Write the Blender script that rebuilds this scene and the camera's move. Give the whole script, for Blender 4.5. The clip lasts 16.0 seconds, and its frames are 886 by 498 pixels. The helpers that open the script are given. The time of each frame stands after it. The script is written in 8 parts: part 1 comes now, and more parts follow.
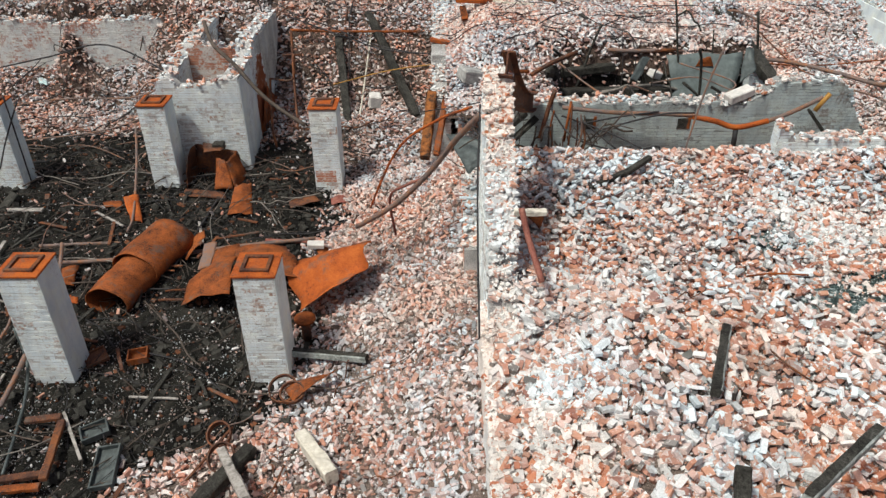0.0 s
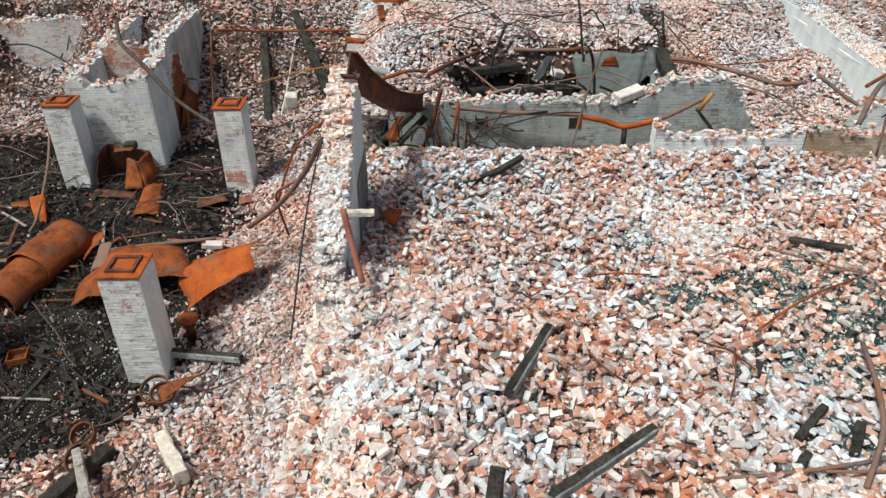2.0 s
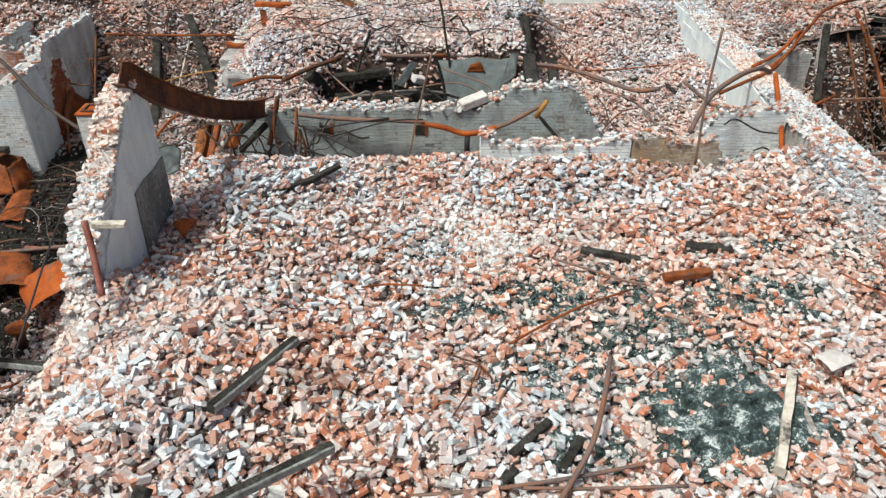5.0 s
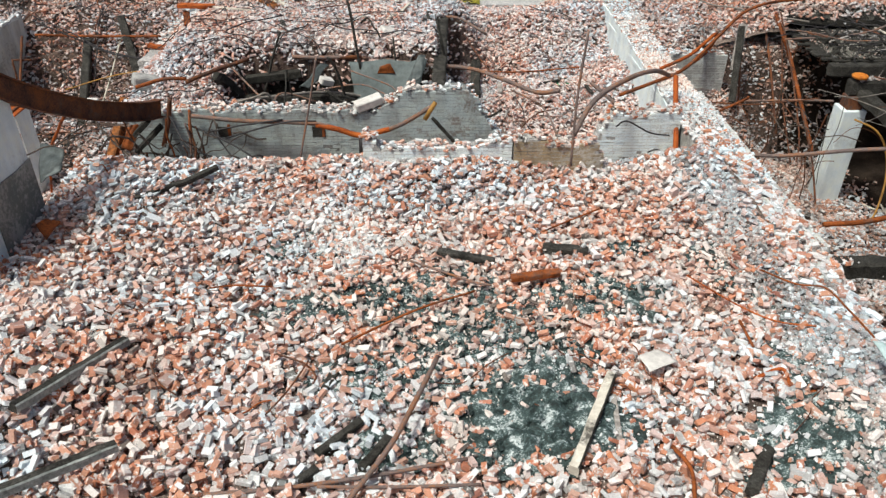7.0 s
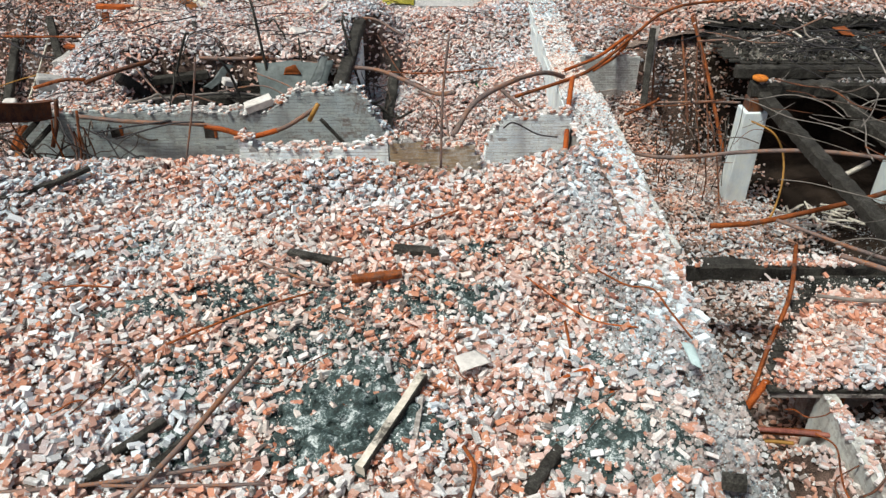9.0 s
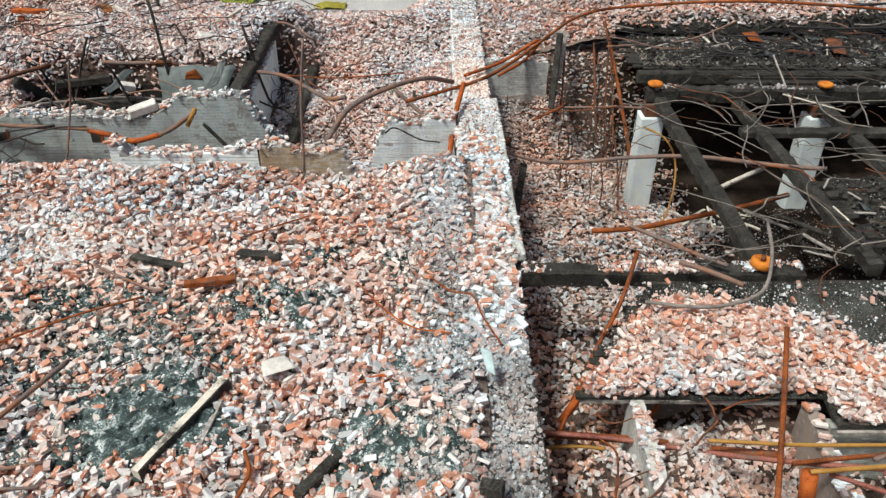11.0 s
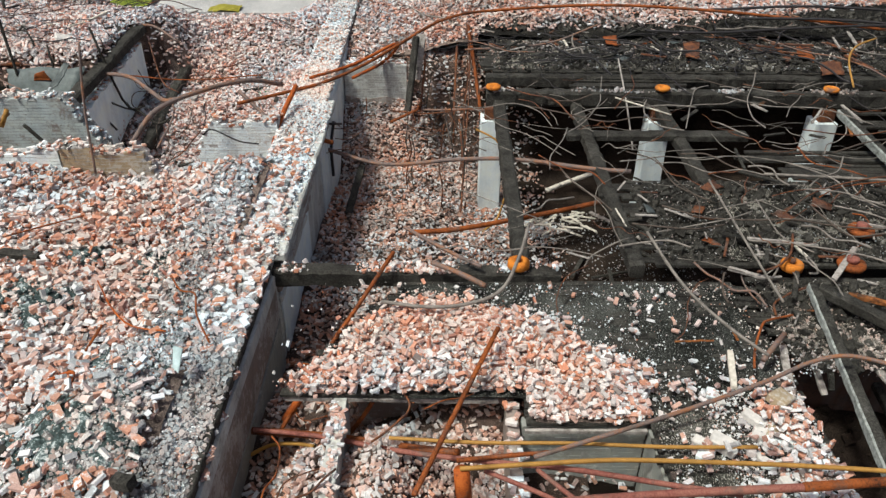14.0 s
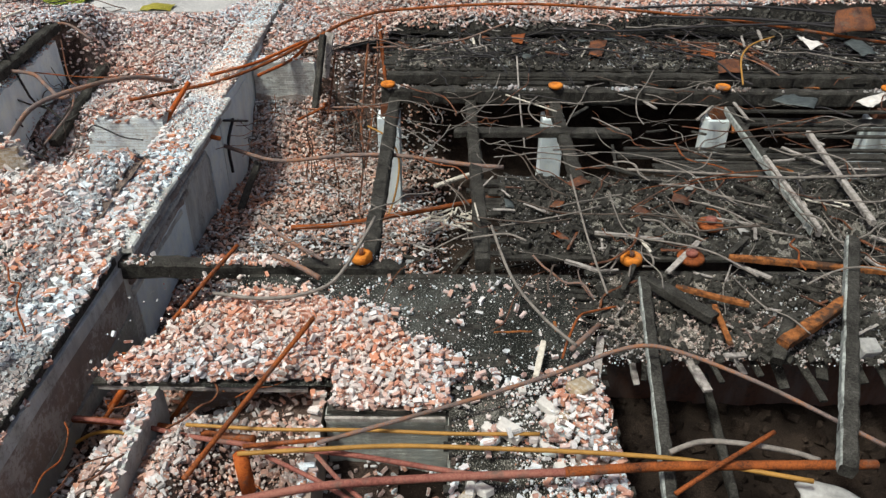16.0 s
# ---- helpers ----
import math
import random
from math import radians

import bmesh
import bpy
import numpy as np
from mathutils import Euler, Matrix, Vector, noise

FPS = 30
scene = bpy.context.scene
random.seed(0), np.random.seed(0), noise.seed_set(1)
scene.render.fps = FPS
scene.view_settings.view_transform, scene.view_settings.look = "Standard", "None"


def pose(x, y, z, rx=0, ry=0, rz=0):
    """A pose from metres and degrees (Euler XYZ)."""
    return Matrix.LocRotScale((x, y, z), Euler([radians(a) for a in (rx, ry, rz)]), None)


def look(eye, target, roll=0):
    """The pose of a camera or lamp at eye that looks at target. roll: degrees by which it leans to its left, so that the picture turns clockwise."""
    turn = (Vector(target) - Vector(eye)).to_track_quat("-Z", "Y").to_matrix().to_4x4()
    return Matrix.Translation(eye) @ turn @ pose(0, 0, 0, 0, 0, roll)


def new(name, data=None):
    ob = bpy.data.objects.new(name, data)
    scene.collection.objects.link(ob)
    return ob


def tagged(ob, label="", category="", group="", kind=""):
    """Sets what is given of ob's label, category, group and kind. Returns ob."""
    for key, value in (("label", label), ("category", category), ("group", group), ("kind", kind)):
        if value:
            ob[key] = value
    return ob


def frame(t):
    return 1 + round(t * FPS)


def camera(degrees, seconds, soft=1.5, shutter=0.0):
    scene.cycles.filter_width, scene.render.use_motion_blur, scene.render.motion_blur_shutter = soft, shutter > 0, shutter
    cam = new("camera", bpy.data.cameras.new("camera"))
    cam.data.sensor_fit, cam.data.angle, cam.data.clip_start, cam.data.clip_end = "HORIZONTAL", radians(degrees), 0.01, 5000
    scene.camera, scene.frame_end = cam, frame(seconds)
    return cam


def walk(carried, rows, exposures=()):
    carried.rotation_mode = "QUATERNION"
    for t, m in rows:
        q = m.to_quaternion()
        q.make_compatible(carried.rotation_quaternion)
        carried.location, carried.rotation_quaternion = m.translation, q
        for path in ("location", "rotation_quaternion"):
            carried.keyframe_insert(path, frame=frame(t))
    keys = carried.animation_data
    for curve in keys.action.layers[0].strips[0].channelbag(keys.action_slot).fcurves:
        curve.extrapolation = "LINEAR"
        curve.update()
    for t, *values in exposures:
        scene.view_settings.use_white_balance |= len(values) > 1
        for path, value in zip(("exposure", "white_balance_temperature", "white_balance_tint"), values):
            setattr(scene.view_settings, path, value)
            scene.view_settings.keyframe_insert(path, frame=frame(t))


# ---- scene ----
cam = camera(61.9, 16.0, 1.4)
METRES, EYE, TILT, LEAN, TURN = 20.0, 10.1, -33.0, 0.0, 0.0
ROWS = [
    (0.0, 0.0, 0.0, 0.0, 0.0, 0.0, -0.0),
    (0.5, 0.0293, -0.0004, 0.0001, -0.06, -0.03, 0.02),
    (1.0, 0.0597, -0.0008, 0.0012, -0.12, -0.06, 0.08),
    (1.5, 0.0887, -0.001, 0.001, -0.19, -0.1, 0.1),
    (2.0, 0.1172, -0.0006, 0.0013, -0.27, -0.12, 0.13),
    (2.5, 0.1457, 0.0009, 0.0025, -0.35, -0.13, 0.14),
    (3.0, 0.1725, 0.0031, 0.0048, -0.42, -0.14, 0.15),
    (3.5, 0.2003, 0.0053, 0.0069, -0.47, -0.08, 0.17),
    (6.0, 0.3427, -0.0003, 0.0092, -0.62, -0.05, 0.12),
    (6.5, 0.3714, -0.0023, 0.0094, -0.63, -0.08, 0.1),
    (7.0, 0.4008, -0.0041, 0.0096, -0.63, -0.09, 0.09),
    (7.5, 0.4312, -0.0056, 0.0098, -0.64, -0.11, 0.06),
    (8.0, 0.4621, -0.0073, 0.0097, -0.65, -0.11, 0.04),
    (8.5, 0.4934, -0.0086, 0.01, -0.62, -0.13, 0.02),
    (9.0, 0.524, -0.0095, 0.0106, -0.62, -0.11, 0.0),
    (11.5, 0.6906, -0.0158, 0.0146, -0.53, 0.09, -0.2),
    (12.0, 0.7262, -0.017, 0.0155, -0.52, 0.14, -0.26),
    (12.5, 0.7618, -0.0186, 0.015, -0.5, 0.2, -0.32),
    (13.0, 0.7946, -0.0205, 0.0143, -0.49, 0.21, -0.37),
    (13.5, 0.8281, -0.022, 0.0141, -0.44, 0.21, -0.36),
    (14.0, 0.8619, -0.0241, 0.0128, -0.41, 0.23, -0.37),
    (14.5, 0.8963, -0.0263, 0.0118, -0.37, 0.23, -0.37),
    (15.0, 0.9303, -0.029, 0.0115, -0.35, 0.24, -0.38),
    (15.5, 0.9644, -0.0319, 0.0099, -0.29, 0.26, -0.39),
    (16.0, 0.9981, -0.0346, 0.0071, -0.3, 0.29, -0.44),
]
EXPOSURE = 0.0
walk(cam, [(t, pose(0, 0, EYE, TILT, LEAN, TURN) @ pose(METRES * x, METRES * y, METRES * z, 90 + pitch, roll, yaw)) for t, x, y, z, yaw, pitch, roll in ROWS],
     exposures=[(0.0, EXPOSURE - 0.10), (3.5, EXPOSURE - 0.03), (6.0, EXPOSURE), (16.0, EXPOSURE)])

# ---- light: high sun behind thin cloud, and open sky ----
SUN_FROM = Vector((-0.38, -0.28, 0.88)).normalized()
world = bpy.data.worlds.new("world")
scene.world = world
world.use_nodes = True
wn = world.node_tree
sky = wn.nodes.new("ShaderNodeTexSky")
sky.sky_type = "NISHITA"
sky.sun_disc = False
sky.sun_elevation = math.asin(SUN_FROM.z)
sky.sun_rotation = math.atan2(SUN_FROM.x, SUN_FROM.y)
sky.air_density, sky.dust_density = 0.8, 7.0
wn.nodes["Background"].inputs["Strength"].default_value = 0.085
wn.links.new(sky.outputs["Color"], wn.nodes["Background"].inputs["Color"])
sun_data = bpy.data.lights.new("sun", "SUN")
sun_data.energy = 3.25
sun_data.angle = radians(8)
sun_data.color = (0.975, 1.0, 0.91)
sun = new("sun", sun_data)
sun.matrix_world = look(SUN_FROM * 40, (0, 0, 0))


# ---- materials ----
def mat_new(name, rough=0.9, metal=0.0, spec=0.3):
    m = bpy.data.materials.new(name)
    m.use_nodes = True
    b = m.node_tree.nodes["Principled BSDF"]
    b.inputs["Roughness"].default_value = rough
    b.inputs["Metallic"].default_value = metal
    b.inputs["Specular IOR Level"].default_value = spec
    return m, m.node_tree, b


def coords(nt, scale=(1, 1, 1)):
    tc = nt.nodes.new("ShaderNodeTexCoord")
    mp = nt.nodes.new("ShaderNodeMapping")
    mp.inputs["Scale"].default_value = scale
    nt.links.new(tc.outputs["Object"], mp.inputs["Vector"])
    return mp.outputs["Vector"]


def world_coords(nt, scale=(1, 1, 1)):
    g = nt.nodes.new("ShaderNodeNewGeometry")
    mp = nt.nodes.new("ShaderNodeMapping")
    mp.inputs["Scale"].default_value = scale
    nt.links.new(g.outputs["Position"], mp.inputs["Vector"])
    return mp.outputs["Vector"]


def noise_tex(nt, vec, scale, detail=4.0, rough=0.6, twist=0.0):
    n = nt.nodes.new("ShaderNodeTexNoise")
    n.inputs["Scale"].default_value = scale
    n.inputs["Detail"].default_value = detail
    n.inputs["Roughness"].default_value = rough
    n.inputs["Distortion"].default_value = twist
    nt.links.new(vec, n.inputs["Vector"])
    return n.outputs["Fac"]


def ramp(nt, fac, stops, constant=False):
    r = nt.nodes.new("ShaderNodeValToRGB")
    e = r.color_ramp.elements
    while len(e) < len(stops):
        e.new(0.5)
    for el, (p, c) in zip(e, stops):
        el.position = p
        el.color = (*c, 1) if len(c) == 3 else c
    if constant:
        r.color_ramp.interpolation = "CONSTANT"
    nt.links.new(fac, r.inputs["Fac"])
    return r.outputs["Color"]


def grey(v):
    return (v, v, v)


def mix(nt, fac, a, b, mode="MIX"):
    n = nt.nodes.new("ShaderNodeMix")
    n.data_type = "RGBA"
    n.blend_type = mode
    for sock, val in ((n.inputs["Factor"], fac), (n.inputs["A"], a), (n.inputs["B"], b)):
        if isinstance(val, (int, float)):
            sock.default_value = val
        elif isinstance(val, tuple):
            sock.default_value = (*val, 1)
        else:
            nt.links.new(val, sock)
    return n.outputs["Result"]


def bump(nt, b, height, strength=0.4, distance=0.01):
    n = nt.nodes.new("ShaderNodeBump")
    n.inputs["Strength"].default_value = strength
    n.inputs["Distance"].default_value = distance
    nt.links.new(height, n.inputs["Height"])
    nt.links.new(n.outputs["Normal"], b.inputs["Normal"])


def rubble_material(name, island, whiteness=0.5, dirt=0.0, pink=0.0, tint=(0.66, 0.47, 0.45)):
    """Broken bricks, many still wearing mortar, whitewash and dust."""
    m, nt, b = mat_new(name, 0.95, 0, 0.1)
    if island:
        g = nt.nodes.new("ShaderNodeNewGeometry")
        rnd = g.outputs["Random Per Island"]
    else:
        g = nt.nodes.new("ShaderNodeObjectInfo")
        rnd = g.outputs["Random"]
    v = world_coords(nt)
    clay = ramp(nt, rnd, [(0.0, (0.30, 0.125, 0.09)), (0.035, (0.45, 0.18, 0.105)), (0.14, (0.57, 0.245, 0.135)), (0.28, (0.57, 0.30, 0.20)),
                          (0.40, (0.60, 0.39, 0.33)), (0.50, (0.66, 0.52, 0.49)), (0.60, (0.71, 0.69, 0.69)), (0.70, (0.80, 0.835, 0.85)),
                          (0.87, (0.47, 0.50, 0.51)), (0.958, (0.10, 0.105, 0.10))], True)
    if pink:
        clay = mix(nt, pink, clay, tint)
    shift = nt.nodes.new("ShaderNodeVectorMath")
    shift.operation = "ADD"
    comb = nt.nodes.new("ShaderNodeCombineXYZ")
    mul = nt.nodes.new("ShaderNodeMath")
    mul.operation = "MULTIPLY"
    mul.inputs[1].default_value = 57.0
    nt.links.new(rnd, mul.inputs[0])
    nt.links.new(mul.outputs[0], comb.inputs[0])
    nt.links.new(comb.outputs[0], shift.inputs[1])
    nt.links.new(v, shift.inputs[0])
    sv = shift.outputs[0]
    patches = noise_tex(nt, sv, 10.0, 4.0, 0.65)
    mortar = ramp(nt, patches, [(0.62 - 0.2 * whiteness, grey(0)), (0.70 - 0.2 * whiteness, grey(1))])
    col = mix(nt, mortar, clay, (0.77, 0.805, 0.82))
    zone = noise_tex(nt, v, 0.55, 3.0, 0.5)
    dust = ramp(nt, zone, [(0.45, grey(0)), (0.70, grey(0.35))])
    col = mix(nt, dust, col, (0.72, 0.72, 0.72))
    blush = ramp(nt, noise_tex(nt, v, 0.42, 3.0, 0.55), [(0.38, (0.94, 1.03, 1.09)), (0.50, (1.0, 0.99, 0.98)), (0.62, (1.06, 0.93, 0.85))])
    col = mix(nt, 1.0, col, blush, "MULTIPLY")
    soot = ramp(nt, noise_tex(nt, v, 0.9, 4.0, 0.6), [(0.58 - dirt, grey(0)), (0.74 - dirt, grey(0.45 + dirt))])
    col = mix(nt, soot, col, (0.10, 0.11, 0.105))
    fine = noise_tex(nt, v, 60.0, 3.0, 0.7)
    speck = ramp(nt, fine, [(0.3, grey(0.72)), (0.7, grey(1.1))])
    col = mix(nt, 1.0, col, speck, "MULTIPLY")
    nt.links.new(col, b.inputs["Base Color"])
    bump(nt, b, fine, 0.5, 0.008)
    return m


def ground_material(name, dark, light, amount, scale=3.0, specks=0.66, streak=1.0):
    m, nt, b = mat_new(name, 0.95, 0, 0.1)
    v = world_coords(nt, (1.0, streak, 1.0))
    big = noise_tex(nt, v, scale * 0.25, 5, 0.6)
    small = noise_tex(nt, v, scale * 14, 5, 0.75)
    f = mix(nt, 0.55, big, small)
    col = ramp(nt, f, [(amount, dark), (amount + 0.12, light)])
    spots = ramp(nt, noise_tex(nt, v, scale * 20, 2, 0.5), [(specks, grey(0)), (specks + 0.035, grey(1))])
    col = mix(nt, spots, col, tuple(min(1, c * 1.6 + 0.06) for c in light))
    nt.links.new(col, b.inputs["Base Color"])
    bump(nt, b, small, 0.9, 0.03)
    return m


def ash_material(name):
    """Wet black ash mottled with plaster powder."""
    m, nt, b = mat_new(name, 0.6, 0, 0.4)
    v = world_coords(nt)
    f = mix(nt, 0.34, noise_tex(nt, v, 4.2, 6, 0.8, 0.3), noise_tex(nt, v, 34.0, 4, 0.8))
    col = ramp(nt, f, [(0.41, (0.010, 0.017, 0.016)), (0.485, (0.030, 0.054, 0.052)), (0.535, (0.10, 0.15, 0.15)), (0.58, (0.60, 0.66, 0.66))])
    nt.links.new(col, b.inputs["Base Color"])
    bump(nt, b, f, 0.9, 0.05)
    return m


def painted_brick(name, paint, clay, wear, grime=0.35, chips=0.0):
    """Old whitewash on brick, worn through in places and streaked."""
    m, nt, b = mat_new(name, 0.9, 0, 0.15)
    g = nt.nodes.new("ShaderNodeObjectInfo")
    isl = nt.nodes.new("ShaderNodeNewGeometry")
    v = world_coords(nt)
    n1 = noise_tex(nt, v, 1.1, 5, 0.65)
    n2 = noise_tex(nt, v, 14.0, 4, 0.7)
    f = mix(nt, 0.45, n1, n2)
    f = mix(nt, 0.09, f, isl.outputs["Random Per Island"])
    f = mix(nt, 0.06, f, g.outputs["Random"])
    worn = ramp(nt, f, [(0.5 + 0.2 * (0.5 - wear), grey(0)), (0.56 + 0.2 * (0.5 - wear), grey(1))])
    vs = world_coords(nt, (1.3, 1.3, 0.35))
    streak = ramp(nt, noise_tex(nt, vs, 2.2, 5, 0.65), [(0.40, grey(0)), (0.70, grey(grime))])
    tone = mix(nt, isl.outputs["Random Per Island"], paint, tuple(c * 0.95 for c in paint))
    each = nt.nodes.new("ShaderNodeMath")
    each.operation = "ADD"
    nt.links.new(isl.outputs["Random Per Island"], each.inputs[0])
    nt.links.new(g.outputs["Random"], each.inputs[1])
    part_of = nt.nodes.new("ShaderNodeMath")
    part_of.operation = "FRACT"
    nt.links.new(each.outputs[0], part_of.inputs[0])
    ragged = noise_tex(nt, world_coords(nt, (1.0, 1.0, 3.0)), 13.0, 4, 0.75)
    pick = mix(nt, 0.30, mix(nt, 0.52, part_of.outputs[0], ragged), n1)
    pick = ramp(nt, pick, [(0.615, grey(0)), (0.655, grey(chips))])
    tone = mix(nt, pick, tone, tuple(0.25 * a + 0.50 * c for a, c in zip(paint, clay)))
    cast = ramp(nt, noise_tex(nt, v, 2.6, 5, 0.7), [(0.36, (0.90, 0.93, 0.96)), (0.50, (1.0, 1.0, 1.0)), (0.64, (1.06, 1.04, 0.98))])
    tone = mix(nt, 1.0, tone, cast, "MULTIPLY")
    col = mix(nt, worn, tone, clay)
    col = mix(nt, streak, col, (0.17, 0.16, 0.15))
    nt.links.new(col, b.inputs["Base Color"])
    bump(nt, b, n2, 0.5, 0.008)
    return m


def rust_material(name, a, c, d, rough=0.8, scale=2.5):
    m, nt, b = mat_new(name, rough, 0.15, 0.3)
    v = coords(nt)
    n1 = noise_tex(nt, v, scale, 6, 0.7)
    n2 = noise_tex(nt, v, scale * 16, 4, 0.7)
    f = mix(nt, 0.4, n1, n2)
    scuff = ramp(nt, noise_tex(nt, v, scale * 0.8, 5, 0.75), [(0.54, grey(0)), (0.66, grey(0.75))])
    col = ramp(nt, f, [(0.36, a), (0.47, c), (0.60, d)])
    col = mix(nt, scuff, col, (0.12, 0.095, 0.08))
    nt.links.new(col, b.inputs["Base Color"])
    bump(nt, b, n2, 0.4, 0.006)
    return m


def char_material(name, base=0.012, ash=0.10, amount=0.60):
    """Charred timber: black, checked across the grain, with a bloom of ash."""
    m, nt, b = mat_new(name, 0.72, 0, 0.2)
    v = coords(nt)
    warp = noise_tex(nt, v, 5.0, 3, 0.6)
    vo = nt.nodes.new("ShaderNodeTexVoronoi")
    vo.feature = "DISTANCE_TO_EDGE"
    vo.inputs["Scale"].default_value = 26.0
    vo.inputs["Randomness"].default_value = 1.0
    jit = nt.nodes.new("ShaderNodeVectorMath")
    jit.operation = "ADD"
    nt.links.new(v, jit.inputs[0])
    nt.links.new(warp, jit.inputs[1])
    nt.links.new(jit.outputs[0], vo.inputs["Vector"])
    crack = ramp(nt, vo.outputs["Distance"], [(0.0, grey(0.45)), (0.16, grey(1))])
    n1 = noise_tex(nt, v, 3.0, 5, 0.7)
    n2 = noise_tex(nt, v, 30.0, 4, 0.7)
    col = ramp(nt, mix(nt, 0.5, n1, n2), [(0.40, (base * 1.1, base, base * 0.85)), (amount, (ash * 0.5, ash * 0.48, ash * 0.42)), (amount + 0.12, (ash, ash * 0.98, ash * 0.9))])
    col = mix(nt, 0.75, col, crack, "MULTIPLY")
    nt.links.new(col, b.inputs["Base Color"])
    bump(nt, b, mix(nt, 0.5, crack, n2), 0.7, 0.02)
    return m


def wood_material(name, a, c, char=0.0):
    m, nt, b = mat_new(name, 0.85, 0, 0.2)
    v = coords(nt, (9, 9, 9))
    n1 = noise_tex(nt, v, 1.2, 6, 0.7)
    col = ramp(nt, n1, [(0.34, a), (0.66, c)])
    scorch = ramp(nt, noise_tex(nt, coords(nt), 2.3, 5, 0.7), [(0.56 - char, grey(0)), (0.66 - char, grey(0.85))])
    col = mix(nt, scorch, col, (0.03, 0.026, 0.023))
    nt.links.new(col, b.inputs["Base Color"])
    bump(nt, b, n1, 0.6, 0.01)
    return m


def plain_material(name, c, rough=0.7, var=0.25, metal=0.0):
    m, nt, b = mat_new(name, rough, metal, 0.3)
    v = coords(nt)
    n1 = noise_tex(nt, v, 6.0, 6, 0.7)
    col = ramp(nt, n1, [(0.3, tuple(x * (1 - var) for x in c)), (0.7, tuple(min(1, x * (1 + var)) for x in c))])
    nt.links.new(col, b.inputs["Base Color"])
    bump(nt, b, n1, 0.2, 0.006)
    return m


M_RUBBLE = rubble_material("rubble_brick", True, 0.43, 0.01, 0.08, (0.64, 0.44, 0.43))
M_RUBBLE_DECK = rubble_material("deck_rubble_brick", True, 0.36, 0.05, 0.20, (0.64, 0.42, 0.38))
M_RUBBLE_FAR = rubble_material("far_rubble_brick", True, 0.54, 0.02, 0.30, (0.64, 0.49, 0.51))
M_RUBBLE_LOW = rubble_material("basement_rubble_brick", True, 0.27, 0.09, 0.30, (0.58, 0.40, 0.38))
M_RUBBLE_EAST = rubble_material("sooty_rubble_brick", True, 0.30, 0.09, 0.32, (0.50, 0.35, 0.29))
M_BRICK = rubble_material("loose_brick", False, 0.5)
M_DUST = ground_material("mortar_dust", (0.075, 0.057, 0.05), (0.30, 0.235, 0.20), 0.45, 5.0)
M_DUST_LOW = ground_material("sooty_brick_dust", (0.045, 0.032, 0.026), (0.20, 0.14, 0.115), 0.47, 5.0)
M_CRUMB_GREY = rubble_material("grey_mortar_crumb", True, 0.22, 0.10, 0.7, (0.33, 0.34, 0.345))
M_ASH = ground_material("black_ash", (0.0075, 0.0073, 0.0068), (0.047, 0.044, 0.037), 0.485, 4.0, 0.685)
M_ASH_PALE = ash_material("grey_ash")
M_CAP = rubble_material("mortared_brick", True, 0.78)
M_CRUMB = rubble_material("mortar_crumb", True, 0.95)
M_WHITE = painted_brick("whitewashed_brick", (0.81, 0.87, 0.89), (0.42, 0.27, 0.21), 0.26, 0.34, 0.65)
M_GREY = painted_brick("grey_washed_brick", (0.47, 0.54, 0.545), (0.26, 0.23, 0.21), 0.32, 0.60, 0.40)
M_PALE_BRICK = painted_brick("pale_washed_brick", (0.84, 0.92, 0.95), (0.50, 0.47, 0.45), 0.18, 0.22, 0.35)
M_RAW = painted_brick("raw_brick", (0.50, 0.21, 0.13), (0.66, 0.60, 0.56), 0.45)
M_TAN = painted_brick("tan_brick", (0.40, 0.31, 0.20), (0.52, 0.48, 0.42), 0.45)
M_JOINT_GREY = ground_material("grey_joint", (0.22, 0.23, 0.23), (0.38, 0.40, 0.40), 0.46, 5.0)
M_DECK_ASH_NEAR = ground_material("near_deck_ash", (0.016, 0.017, 0.015), (0.105, 0.11, 0.10), 0.475, 3.5, 0.62, 0.45)
M_DECK_DUST = ground_material("deck_edge_dust", (0.035, 0.031, 0.026), (0.33, 0.30, 0.26), 0.465, 3.5, 0.62, 0.7)
M_DECK_ASH = ground_material("deck_ash", (0.026, 0.026, 0.022), (0.24, 0.23, 0.20), 0.475, 3.5, 0.605, 0.45)
# Soot brown kept near black, so the colour also carries under-deck shade.
M_SOOT_SHADE = ground_material("brown_soot_shade", (0.013, 0.009, 0.007), (0.055, 0.040, 0.030), 0.47, 4.0, 0.70)
M_MORTAR = ground_material("wall_mortar", (0.36, 0.35, 0.34), (0.66, 0.65, 0.64), 0.45, 5.0)
M_PLASTER = painted_brick("white_plaster", (0.80, 0.89, 0.91), (0.62, 0.68, 0.69), 0.2, 0.20)
M_PLASTER_GREY = painted_brick("grey_plaster", (0.62, 0.65, 0.63), (0.40, 0.40, 0.38), 0.42, 0.55)
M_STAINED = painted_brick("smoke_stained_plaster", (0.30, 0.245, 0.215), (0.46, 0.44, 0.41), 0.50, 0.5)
# Brown wall colour taken darker, holding the shade under the deck.
M_BROWN_SHADED = painted_brick("brown_shaded_plaster", (0.11, 0.058, 0.040), (0.07, 0.042, 0.032), 0.45, 0.5)
M_DARK_PANEL = painted_brick("dark_grey_panel", (0.19, 0.20, 0.19), (0.34, 0.34, 0.32), 0.40, 0.45)
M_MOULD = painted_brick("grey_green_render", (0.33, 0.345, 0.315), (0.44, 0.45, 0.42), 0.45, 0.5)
M_RUST_BRICK = painted_brick("rust_streaked_brick", (0.33, 0.10, 0.04), (0.52, 0.33, 0.25), 0.40, 0.3)
